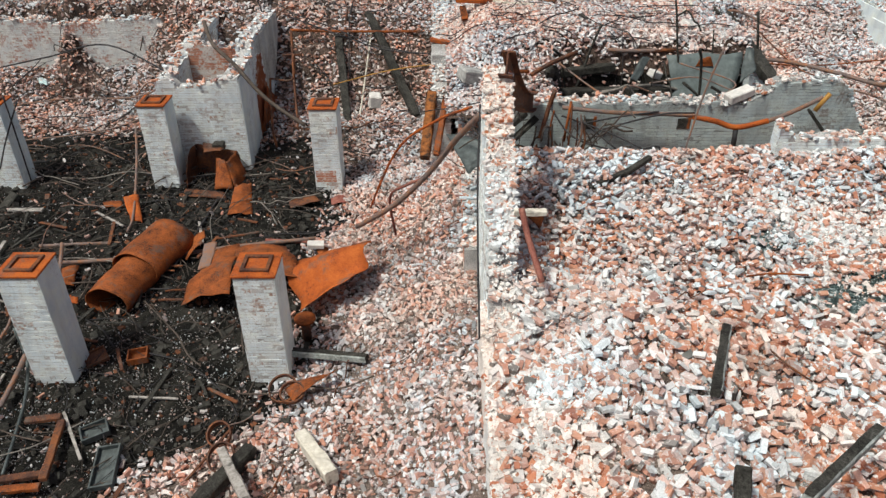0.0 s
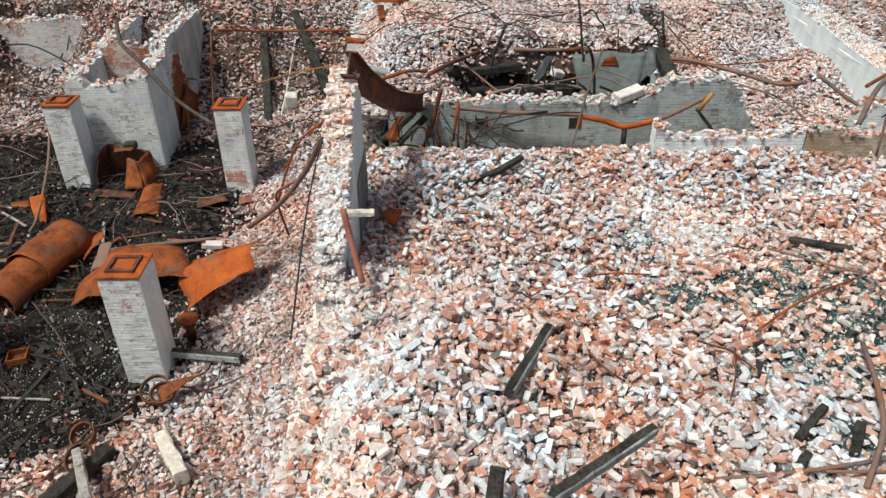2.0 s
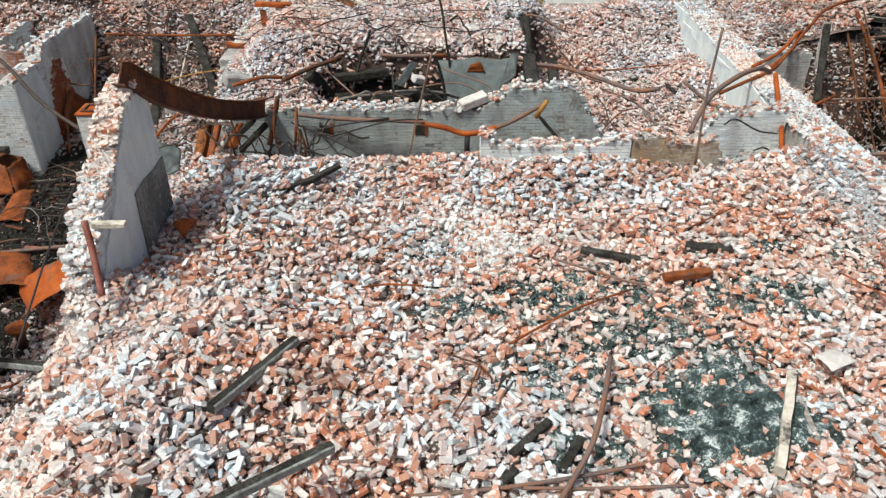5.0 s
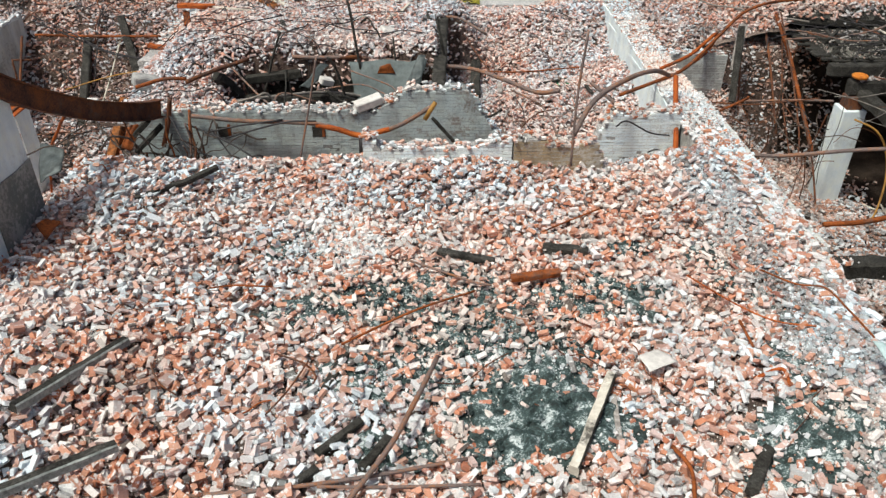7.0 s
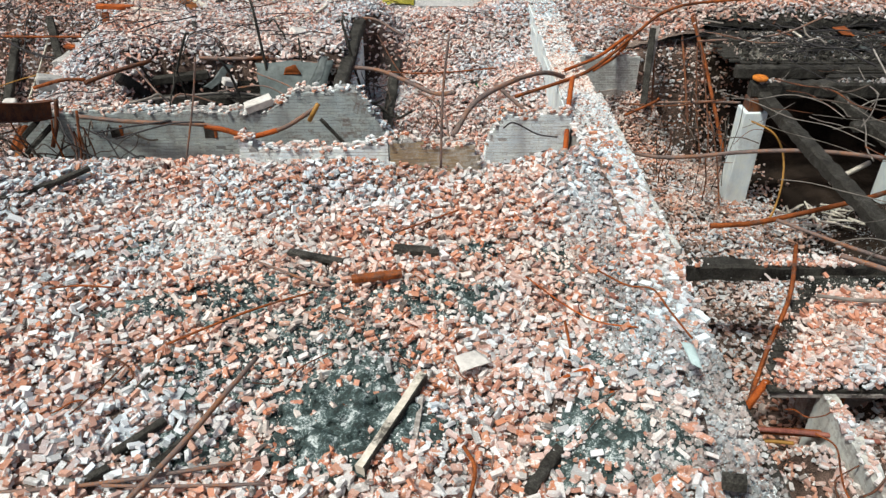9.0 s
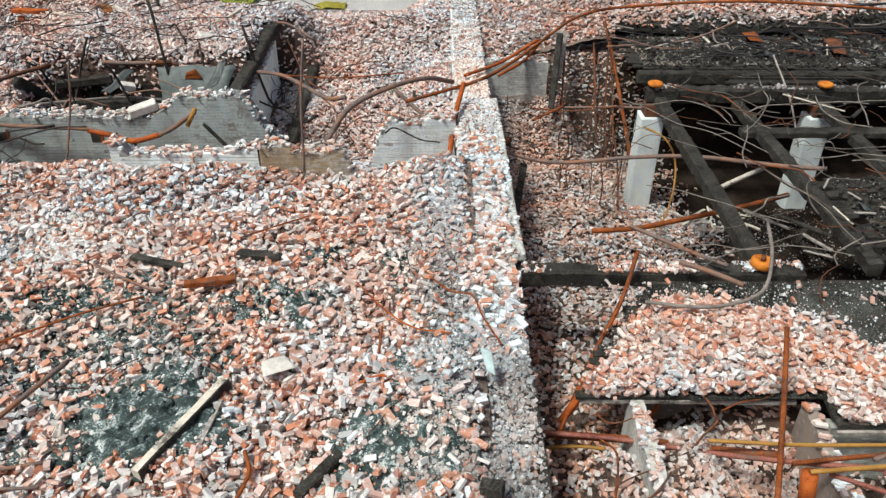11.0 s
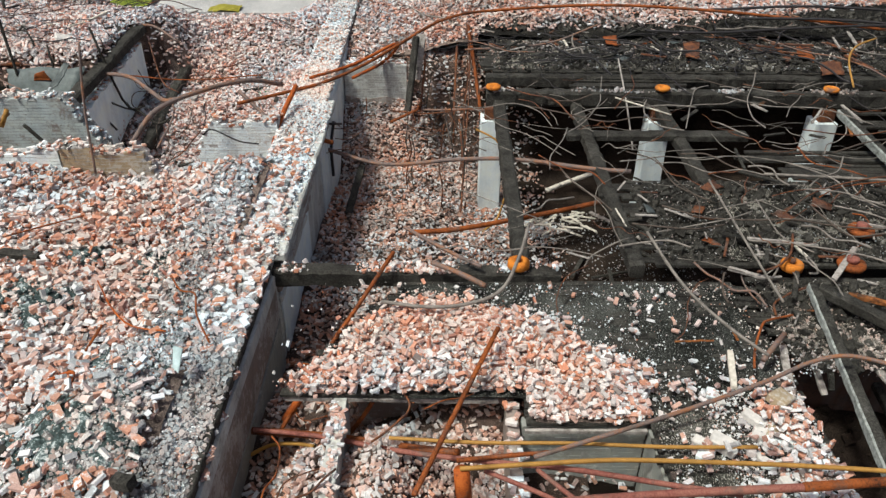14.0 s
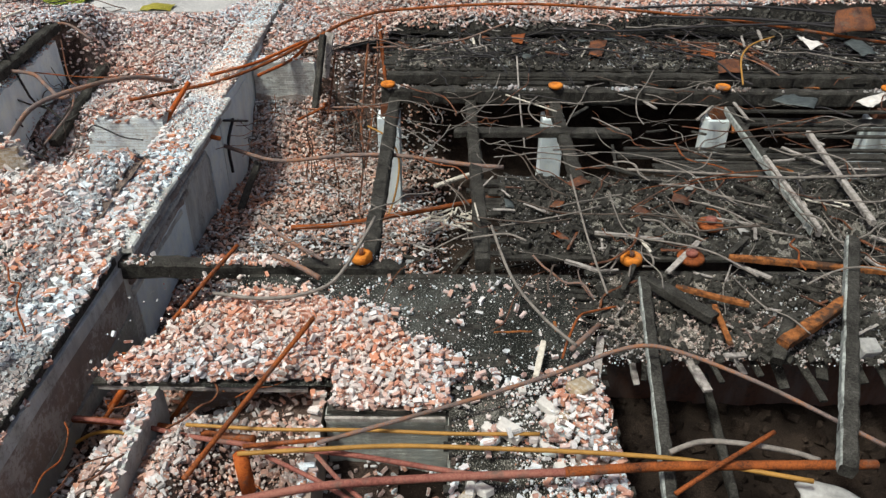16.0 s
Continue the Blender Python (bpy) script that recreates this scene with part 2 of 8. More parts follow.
M_RUST = rust_material("orange_rust", (0.028, 0.014, 0.010), (0.19, 0.052, 0.014), (0.36, 0.098, 0.022))
M_RUST_BRIGHT = rust_material("bright_rust", (0.08, 0.026, 0.014), (0.36, 0.078, 0.014), (0.48, 0.125, 0.022))
M_PINTLE = rust_material("flame_orange_rust", (0.26, 0.07, 0.014), (0.58, 0.185, 0.022), (0.68, 0.25, 0.035))
M_RUST_DARK = rust_material("dark_rust", (0.035, 0.018, 0.014), (0.10, 0.045, 0.03), (0.24, 0.085, 0.03))
M_RUST_RED = rust_material("red_rust", (0.14, 0.045, 0.035), (0.26, 0.09, 0.07), (0.34, 0.15, 0.11))
M_CONDUIT = rust_material("grey_brown_conduit", (0.10, 0.075, 0.07), (0.19, 0.15, 0.14), (0.30, 0.13, 0.06))
M_VINE = plain_material("dull_grey_wire", (0.205, 0.185, 0.165), 0.7, 0.5)
M_WIRE = plain_material("black_wire", (0.03, 0.028, 0.03), 0.6)
M_YELLOW = plain_material("yellow_cable", (0.36, 0.19, 0.045), 0.6)
M_WIRE_BROWN = plain_material("dull_brown_wire", (0.085, 0.066, 0.054), 0.7, 0.5)
M_WHITE_WORN = painted_brick("half_worn_whitewash", (0.70, 0.71, 0.70), (0.44, 0.22, 0.17), 0.38, 0.3, 0.6)
M_CHAR = char_material("charred_timber", 0.018, 0.14, 0.56)
M_CHAR_ASH = char_material("ash_dusted_char", 0.012, 0.15, 0.55)
M_WOOD = wood_material("weathered_grey_wood", (0.20, 0.18, 0.165), (0.46, 0.43, 0.40))
M_ASHY = wood_material("ash_whitened_char", (0.15, 0.165, 0.155), (0.44, 0.47, 0.45))
M_WOOD_PALE = wood_material("pale_wood", (0.50, 0.46, 0.38), (0.74, 0.70, 0.62))
M_ORANGE_WOOD = wood_material("raw_split_wood", (0.10, 0.035, 0.012), (0.40, 0.15, 0.045), 0.06)
M_CONCRETE = plain_material("grey_concrete", (0.36, 0.36, 0.35), 0.9, 0.35)
M_STONE = plain_material("cut_stone", (0.62, 0.60, 0.57), 0.9)
M_TIN = plain_material("dull_tin", (0.085, 0.10, 0.10), 0.55, 0.5, 0.3)
M_PANEL = plain_material("blue_grey_panel", (0.115, 0.14, 0.14), 0.6, 0.35)
M_TEAL = plain_material("blue_green_scrap", (0.40, 0.52, 0.53), 0.6)
M_GREEN = plain_material("green_plastic", (0.03, 0.30, 0.12), 0.5)
M_GRASS = ground_material("grass", (0.10, 0.14, 0.02), (0.28, 0.33, 0.05), 0.46, 2.0)
M_GRASS_DRY = ground_material("dry_grass", (0.22, 0.20, 0.03), (0.42, 0.38, 0.08), 0.46, 2.0)
M_ROAD = ground_material("pale_concrete_yard", (0.34, 0.34, 0.34), (0.52, 0.52, 0.51), 0.45, 1.0)


# ---- builders ----
def mesh_from(name, verts, faces, material, smooth=False):
    me = bpy.data.meshes.new(name)
    me.from_pydata([tuple(v) for v in verts], [], [tuple(f) for f in faces])
    me.materials.append(material)
    if smooth:
        me.polygons.foreach_set("use_smooth", [True] * len(me.polygons))
    me.update()
    return me


def thing(name, label, category, at=(0, 0, 0), group="", kind=""):
    ob = new(name)
    ob.empty_display_size = 0.1
    ob.location = at
    return tagged(ob, label, category, group, kind)


def child(ob, parent):
    """Puts ob under parent, keeping its place in the world."""
    ob.parent = parent
    at = Vector((0, 0, 0)) if parent.parent else Vector(parent.location)
    ob.matrix_parent_inverse = Matrix.Translation(-at)
    return ob


def part(name, me, parent, label=""):
    ob = child(new(name, me), parent)
    return tagged(ob, label)


def smoothstep(a, b, x):
    t = np.clip((np.asarray(x, float) - a) / (b - a), 0, 1)
    return t * t * (3 - 2 * t)


def lumps(x, y, s=1.0, seed=0.0):
    """A cheap smooth roughness in about -1..1, for numbers or arrays."""
    x, y = np.asarray(x, float) * s + seed, np.asarray(y, float) * s - seed * 0.7
    return (np.sin(1.3 * x + 0.7 * y) + np.sin(-0.8 * x + 1.7 * y + 1.1) + 0.6 * np.sin(2.9 * x + 0.3 + 1.3 * np.sin(y)) + 0.6 * np.sin(3.1 * y - 1.9 * x + 2.0)) / 3.2


CUBE_V = np.array([(-1, -1, -1), (1, -1, -1), (1, 1, -1), (-1, 1, -1), (-1, -1, 1), (1, -1, 1), (1, 1, 1), (-1, 1, 1)], float) / 2
CUBE_F = np.array([(0, 3, 2, 1), (4, 5, 6, 7), (0, 1, 5, 4), (1, 2, 6, 5), (2, 3, 7, 6), (3, 0, 4, 7)])


def random_turns(rng, n, tilt):
    """n rotation matrices: any heading, tipped by about tilt radians; a fifth lie anyhow."""
    head = rng.uniform(0, 2 * np.pi, n)
    a = rng.normal(0, tilt, n)
    c = rng.normal(0, tilt, n)
    wild = rng.random(n) < 0.16
    a[wild] = rng.uniform(-np.pi, np.pi, wild.sum())
    c[wild] = rng.uniform(-np.pi, np.pi, wild.sum())
    out = np.empty((n, 3, 3))
    ch, sh, ca, sa, cc, sc = np.cos(head), np.sin(head), np.cos(a), np.sin(a), np.cos(c), np.sin(c)
    out[:, 0, 0], out[:, 0, 1], out[:, 0, 2] = ch * cc - sh * sa * sc, -sh * ca, ch * sc + sh * sa * cc
    out[:, 1, 0], out[:, 1, 1], out[:, 1, 2] = sh * cc + ch * sa * sc, ch * ca, sh * sc - ch * sa * cc
    out[:, 2, 0], out[:, 2, 1], out[:, 2, 2] = -ca * sc, sa, ca * cc
    return out


def chips_mesh(name, rng, at, dims, turns, jitter, material):
    """Boxes with knocked corners, one island each, in one mesh."""
    n = len(at)
    v = CUBE_V[None] * (1 + rng.uniform(-jitter, jitter * 0.4, (n, 8, 3)))
    v = v * dims[:, None, :]
    v = np.einsum("nij,nkj->nki", turns, v) + at[:, None, :]
    f = (CUBE_F[None] + 8 * np.arange(n)[:, None, None]).reshape(-1)
    me = bpy.data.meshes.new(name)
    me.vertices.add(8 * n)
    me.vertices.foreach_set("co", v.reshape(-1).astype(np.float32))
    me.loops.add(24 * n)
    me.loops.foreach_set("vertex_index", f.astype(np.int32))
    me.polygons.add(6 * n)
    me.polygons.foreach_set("loop_start", (4 * np.arange(6 * n)).astype(np.int32))
    me.polygons.foreach_set("use_smooth", np.zeros(6 * n, dtype=bool))
    me.materials.append(material)
    me.update(calc_edges=True)
    return me


def brick_sizes(rng, n, broken=0.5):
    d = np.tile((0.192, 0.088, 0.052), (n, 1)) * rng.uniform(0.93, 1.05, (n, 3))
    bat = rng.random(n) < broken
    d[bat, 0] *= rng.uniform(0.3, 0.85, bat.sum())
    small = rng.random(n) < 0.15
    d[small] *= rng.uniform(0.3, 0.75, (small.sum(), 1))
    lump = rng.random(n) < 0.02
    d[lump] *= np.stack([rng.uniform(1.0, 1.5, lump.sum()), rng.uniform(1.3, 2.2, lump.sum()), rng.uniform(1.3, 2.3, lump.sum())], 1)
    return d


def heap(name, label, box, height, count, material, seed, keep=None, tilt=0.36, spread=0.14, broken=0.38, size=1.0):
    """A field of broken bricks over the ground height(x, y) within box (x0, x1, y0, y1)."""
    rng = np.random.default_rng(seed)
    x = rng.uniform(box[0], box[1], count)
    y = rng.uniform(box[2], box[3], count)
    if keep is not None:
        ok = rng.random(count) < keep(x, y)
        x, y = x[ok], y[ok]
    n = len(x)
    z = height(x, y) + np.where(rng.random(n) < 0.45, rng.uniform(-0.03, 0.03, n), rng.uniform(0.03, spread, n))
    me = chips_mesh(name, rng, np.stack([x, y, z], 1), brick_sizes(rng, n, broken) * size, random_turns(rng, n, tilt), 0.09, material)
    return tagged(new(name, me), label, "rubble", kind="stuff")


def crumbs(name, label, box, height, count, material, seed, keep=None, lo=0.015, hi=0.06):
    rng = np.random.default_rng(seed)
    x = rng.uniform(box[0], box[1], count)
    y = rng.uniform(box[2], box[3], count)
    if keep is not None:
        ok = rng.random(count) < keep(x, y)
        x, y = x[ok], y[ok]
    n = len(x)
    d = (lo + (hi - lo) * rng.random((n, 1)) ** 3) * rng.uniform(0.6, 1.3, (n, 3))
    z = height(x, y) + 0.012
    me = chips_mesh(name, rng, np.stack([x, y, z], 1), d, random_turns(rng, n, 0.6), 0.3, material)
    return tagged(new(name, me), label, "debris", kind="stuff")


def sheet(name, box, height, step, material, label, category, rough=0.03, kind="structure", where=None):
    """A ground sheet following height(x, y), only where where(x, y) holds if it is given."""
    nx, ny = max(2, int((box[1] - box[0]) / step)), max(2, int((box[3] - box[2]) / step))
    gx, gy = np.meshgrid(np.linspace(box[0], box[1], nx + 1), np.linspace(box[2], box[3], ny + 1))
    gz = height(gx, gy) + rough * lumps(gx, gy, 5.0) + rough * 0.6 * lumps(gx, gy, 13.0, 4.0)
    verts = np.stack([gx, gy, gz], 2).reshape(-1, 3)
    idx = np.arange((nx + 1) * (ny + 1)).reshape(ny + 1, nx + 1)
    faces = np.stack([idx[:-1, :-1], idx[:-1, 1:], idx[1:, 1:], idx[1:, :-1]], 2).reshape(-1, 4)
    if where is not None:
        mid = verts[faces].mean(1)
        faces = faces[np.asarray(where(mid[:, 0], mid[:, 1]), bool)]
        used, back = np.unique(faces, return_inverse=True)
        verts, faces = verts[used], back.reshape(-1, 4)
    return tagged(new(name, mesh_from(name, verts, faces.tolist(), material, True)), label, category, kind=kind)


def curve_points(pts, per=6):
    """Points along a smooth curve through pts."""
    p = [Vector(q) for q in pts]
    if len(p) < 3:
        return p
    p = [p[0] * 2 - p[1]] + p + [p[-1] * 2 - p[-2]]
    out = []
    for i in range(1, len(p) - 2):
        a, b, c, d = p[i - 1:i + 3]
        for k in range(per):
            t = k / per
            out.append(0.5 * ((2 * b) + (c - a) * t + (2 * a - 5 * b + 4 * c - d) * t * t + (3 * b - a - 3 * c + d) * t ** 3))
    out.append(p[-2])
    return out


def sweep(name, pts, section, material, smooth=True, closed=True):
    """Carries a section (list of (side, up)) along pts."""
    n, k = len(pts), len(section)
    verts, faces = [], []
    up = Vector((0, 0, 1))
    first = (pts[1] - pts[0]).normalized()
    if abs(first.z) > 0.9:
        up = Vector((0, 1, 0))
    for i, p in enumerate(pts):
        d = (pts[min(i + 1, n - 1)] - pts[max(i - 1, 0)]).normalized()
        side = d.cross(up)
        if side.length < 1e-4:
            side = Vector((1, 0, 0))
        side.normalize()
        up = side.cross(d).normalized()
        for s, u in section:
            verts.append(p + side * s + up * u)
    for i in range(n - 1):
        for j in range(k):
            j2 = (j + 1) % k
            faces.append((i * k + j, i * k + j2, (i + 1) * k + j2, (i + 1) * k + j))
    faces.append(tuple(range(k))[::-1])
    faces.append(tuple((n - 1) * k + j for j in range(k)))
    return mesh_from(name, verts, faces, material, smooth)


def ring(r, k=8):
    return [(r * math.cos(2 * math.pi * i / k), r * math.sin(2 * math.pi * i / k)) for i in range(k)]


def tube(name, pts, r, material, label, category, group="", straight=False, k=8):
    q = [Vector(p) for p in pts] if straight else curve_points(pts)
    ob = new(name, sweep(name, q, ring(r, k), material))
    return tagged(ob, label, category, group)


def box_mesh(name, lo, hi, material, bevel=0.0, rough=0.0, cuts=0, seed=1):
    bm = bmesh.new()
    bmesh.ops.create_cube(bm, size=1.0)
    lo, hi = Vector(lo), Vector(hi)
    for v in bm.verts:
        v.co = Vector(((lo[i] + hi[i]) / 2 + v.co[i] * (hi[i] - lo[i]) for i in range(3)))
    if bevel:
        bmesh.ops.bevel(bm, geom=bm.edges[:], offset=bevel, segments=1, affect="EDGES")
    if cuts:
        bmesh.ops.subdivide_edges(bm, edges=bm.edges[:], cuts=cuts, use_grid_fill=True)
    if rough:
        for v in bm.verts:
            v.co += noise.noise_vector(v.co * 3.1 + Vector((seed, 0, 0))) * rough
    me = bpy.data.meshes.new(name)
    bm.to_mesh(me)
    bm.free()
    me.materials.append(material)
    return me


def beam_mesh(name, a, b, w, h, material, rough=0.012, steps=10, seed=0):
    """A worn squared timber from a to b, its faces gnawed and its ends ragged."""
    a, b = Vector(a), Vector(b)
    rnd = random.Random(seed * 7 + 3)
    n = max(steps, int((b - a).length / 0.13))
    rough = max(rough * 0.7, (0.06 if w < 0.27 else 0.10) * min(w, h))
    pts = [a.lerp(b, i / n) for i in range(n + 1)]
    c = min(w, h) * 0.14
    x, y = w / 2, h / 2
    sec = [(-x + c, -y), (x - c, -y), (x, -y + c), (x, y - c), (x - c, y), (-x + c, y), (-x, y - c), (-x, -y + c)]
    me = sweep(name, pts, sec, material, False)
    k = len(sec)
    mid = Vector((0, 0, 0))
    for i, v in enumerate(me.vertices):
        s = i // k
        gnaw = 1 - 0.26 * max(0.0, noise.noise(Vector((s * 0.45, (i % k) * 0.7, seed * 3.3)))) - (0.12 if s in (0, n) else 0) * rnd.random()
        v.co = pts[s] + (v.co - pts[s]) * gnaw + noise.noise_vector(v.co * 7 + Vector((0, 0, seed))) * rough
    me.update()
    return me


def timber(name, a, b, w, h, material, label, category="timber", group="", seed=0, side=None, ashy=None):
    """A worn timber; side names the way that its ash-whitened face looks."""
    me = beam_mesh(name, a, b, w, h, material, seed=seed)
    if side:
        me.materials.append(ashy or M_ASHY)
        start, run = Vector(a), (Vector(b) - Vector(a)).normalized()
        for p in me.polygons:
            off = p.center - start
            off = (off - run * off.dot(run)).normalized()
            p.material_index = 1 if off.dot(Vector(side).normalized()) > 0.45 else 0
    return tagged(new(name, me), label, category, group)


def scrap_sheet(name, corners, sag, material, label, category="scrap sheet", group="", seed=0, n=9):
    """A bent, ragged metal or board sheet through four corners."""
    a, b, c, d = [Vector(q) for q in corners]
    nor = (b - a).cross(d - a)
    nor.normalize()
    if nor.z < 0:
        nor = -nor
    size = max((b - a).length, (d - a).length)
    rnd = random.Random(seed + 31)
    wave = rnd.uniform(0.6, 1.4)
    verts, faces = [], []
    for j in range(n + 1):
        for i in range(n + 1):
            u, v = i / n, j / n
            eu = 0.05 * noise.noise(Vector((v * 3.3, seed, 0.0))) * (1 if i in (0, n) else 0)
            ev = 0.05 * noise.noise(Vector((u * 3.3, seed, 9.0))) * (1 if j in (0, n) else 0)
            p = a.lerp(b, u + eu).lerp(d.lerp(c, u + eu), v + ev)
            lift = sag * (math.sin(math.pi * u * wave) * 0.8 + 0.35 * math.sin(2.5 * math.pi * v + seed)) + 0.03 * size * noise.noise(Vector((u * 4, v * 4, seed * 1.7)))
            verts.append(p + nor * lift)
    m = (n + 1) ** 2
    verts += [v - nor * 0.012 for v in verts]
    for j in range(n):
        for i in range(n):
            q = j * (n + 1) + i
            faces.append((q, q + 1, q + n + 2, q + n + 1))
            faces.append((m + q + n + 1, m + q + n + 2, m + q + 1, m + q))
    rim = [i for i in range(n)] + [n + j * (n + 1) for j in range(n)] + [n * (n + 1) + n - i for i in range(n)] + [(n - j) * (n + 1) for j in range(n)]
    for k, q in enumerate(rim):
        q2 = rim[(k + 1) % len(rim)]
        faces.append((q2, q, m + q, m + q2))
    return tagged(new(name, mesh_from(name, verts, faces, material, True)), label, category, group)


def slab(name, axis, at, depth, outline, material, parent, label=""):
    """A plate lying in the plane axis = at, with its outline given in the two other axes."""
    n = len(outline)
    verts = []
    for off in (0, depth):
        for p, z in outline:
            verts.append((at + off, p, z) if axis == "x" else (p, at + off, z))
    faces = [tuple(range(n))[::-1], tuple(range(n, 2 * n))] + [(i, (i + 1) % n, n + (i + 1) % n, n + i) for i in range(n)]
    return part(name, mesh_from(name, verts, faces, material), parent, label)


def turned(name, rows, at, material, k=20, cap=True):
    """A round body from (radius, height) rows standing at a point."""
    verts, faces = [], []
    for r, z in rows:
        for i in range(k):
            t = 2 * math.pi * i / k
            verts.append((at[0] + r * math.cos(t), at[1] + r * math.sin(t), at[2] + z))
    for j in range(len(rows) - 1):
        for i in range(k):
            i2 = (i + 1) % k
            faces.append((j * k + i, j * k + i2, (j + 1) * k + i2, (j + 1) * k + i))
    if cap:
        faces.append(tuple(range(k))[::-1])
        faces.append(tuple((len(rows) - 1) * k + i for i in range(k)))
    return mesh_from(name, verts, faces, material, True)


def wires(name, label, group, box, zlo, zhi, count, r, materials, seed, lo=1.0, hi=3.5, curl=0.5, height=None, category="wire"):
    """Separate loose wires strewn in a box, each with its own bends."""
    rnd = random.Random(seed)
    for i in range(count):
        x, y = rnd.uniform(box[0], box[1]), rnd.uniform(box[2], box[3])
        head, L = rnd.uniform(0, 2 * math.pi), rnd.uniform(lo, hi)
        pts, k = [], rnd.randint(4, 6)
        z = rnd.uniform(zlo, zhi)
        for j in range(k):
            base = float(height(x, y)) if height else 0.0
            pts.append((x, y, base + z + rnd.uniform(-0.08, 0.08)))
            x += math.cos(head) * L / k
            y += math.sin(head) * L / k
            head += rnd.uniform(-curl, curl) * 1.6
            z = min(zhi, max(zlo, z + rnd.uniform(-0.2, 0.2) * (zhi - zlo)))
        tube(name, pts, r * rnd.uniform(0.7, 1.5), rnd.choice(materials), label, category, group, k=6)


def tangle(name, label, box, zlo, zhi, count, r, material, seed, lo, hi, curl=0.5, height=None):
    """Fine wires past counting, in one mesh."""
    rnd = random.Random(seed)
    verts, faces = [], []
    for i in range(count):
        x, y = rnd.uniform(box[0], box[1]), rnd.uniform(box[2], box[3])
        head, L, z, k = rnd.uniform(0, 2 * math.pi), rnd.uniform(lo, hi), rnd.uniform(zlo, zhi), rnd.randint(4, 7)
        pts = []
        for j in range(k):
            pts.append((x, y, (float(height(x, y)) if height else 0.0) + z))
            x, y = x + math.cos(head) * L / k, y + math.sin(head) * L / k
            head += rnd.uniform(-curl, curl) * 1.6
            z = min(zhi, max(zlo, z + rnd.uniform(-0.25, 0.25) * (zhi - zlo)))
        me = sweep(name, curve_points(pts, 3), ring(r * rnd.uniform(0.6, 1.5), 4), material)
        n = len(verts)
        verts += [tuple(v.co) for v in me.vertices]
        faces += [tuple(q + n for q in p.vertices) for p in me.polygons]
        bpy.data.meshes.remove(me)
    tagged(new(name, mesh_from(name, verts, faces, material, True)), label, "wire", kind="stuff")


# ---- ground heights ----
def h_west(x, y):
    """West basement: ash floor, a brick slope against the dividing wall and a higher heap at the back."""
    floor = 0.05 * np.clip(y - 10.7, 0, 8)
    apron = 0.35 * smoothstep(-3.2 - 2.2 * smoothstep(10.2, 8.4, y), -1.2, x) * smoothstep(21, 17, y)
    slope = 1.9 * smoothstep(-1.7, 1.2, x) * smoothstep(20.5, 15.5, y)
    k = smoothstep(-7.5, -4.5, x)
    east = 0.5 * smoothstep(18.5, 21.5, y) + 2.35 * smoothstep(22.3, 25.6, y)
    far_west = 0.9 * smoothstep(23.3, 25.1, y) + 1.9 * smoothstep(25.2, 25.9, y)
    mound = 2.2 * smoothstep(-11.0, -8.6, x) * smoothstep(21.5, 24.6, y) * smoothstep(26.2, 25.4, y) + 1.3 * np.exp(-((x + 12.75) / 0.45) ** 2) * smoothstep(23.6, 25.0, y) * smoothstep(26.0, 25.5, y)
    back = east * k + (far_west + mound) * (1 - k)
    back = back + 0.16 * np.clip(y - 25.6, 0, 9)
    return floor + apron + slope + back + 0.05 * lumps(x, y, 1.2)


def h_mid(x, y):
    """Middle bay, filled with bricks nearly to the wall tops."""
    base = 3.36 + 0.10 * lumps(x, y, 0.75) + 0.05 * lumps(x, y, 2.1, 3.0)
    base = base + 0.10 * smoothstep(10.5, 13.0, y) * smoothstep(14.5, 13.2, y)
    base = base + 0.10 * smoothstep(8.5, 11.5, y) + 0.30 * np.exp(-((x - 2.2) ** 2 + (y - 12.7) ** 2) / 1.3) + 0.35 * np.exp(-((x - 12.9) ** 2 + (y - 6.7) ** 2) / 0.9)
    base = base + 0.16 * np.exp(-((x - 8.3) / 1.3) ** 2 - ((y - 13.0) / 0.5) ** 2) + 0.22 * smoothstep(11.8, 13.4, x) + 0.30 * np.exp(-((x - 1.2) ** 2 + (y - 9.0) ** 2) / 1.2)
    ridge = np.where(x < 2.2, np.exp(-((x - 2.2) / 1.05) ** 2), np.exp(-((x - 2.2) / 1.6) ** 2)) * smoothstep(9.6, 7.4, y)
    base = base + 0.62 * ridge + 0.22 * np.exp(-((x - 11.0) / 1.6) ** 2 - ((y - 8.7) / 1.6) ** 2)
    base = base - 1.3 * np.exp(-((x - 2.0) / 1.1) ** 2 - ((y - 14.5) / 0.7) ** 2)
    return base - 0.9 * smoothstep(13.5, 15.0, y)


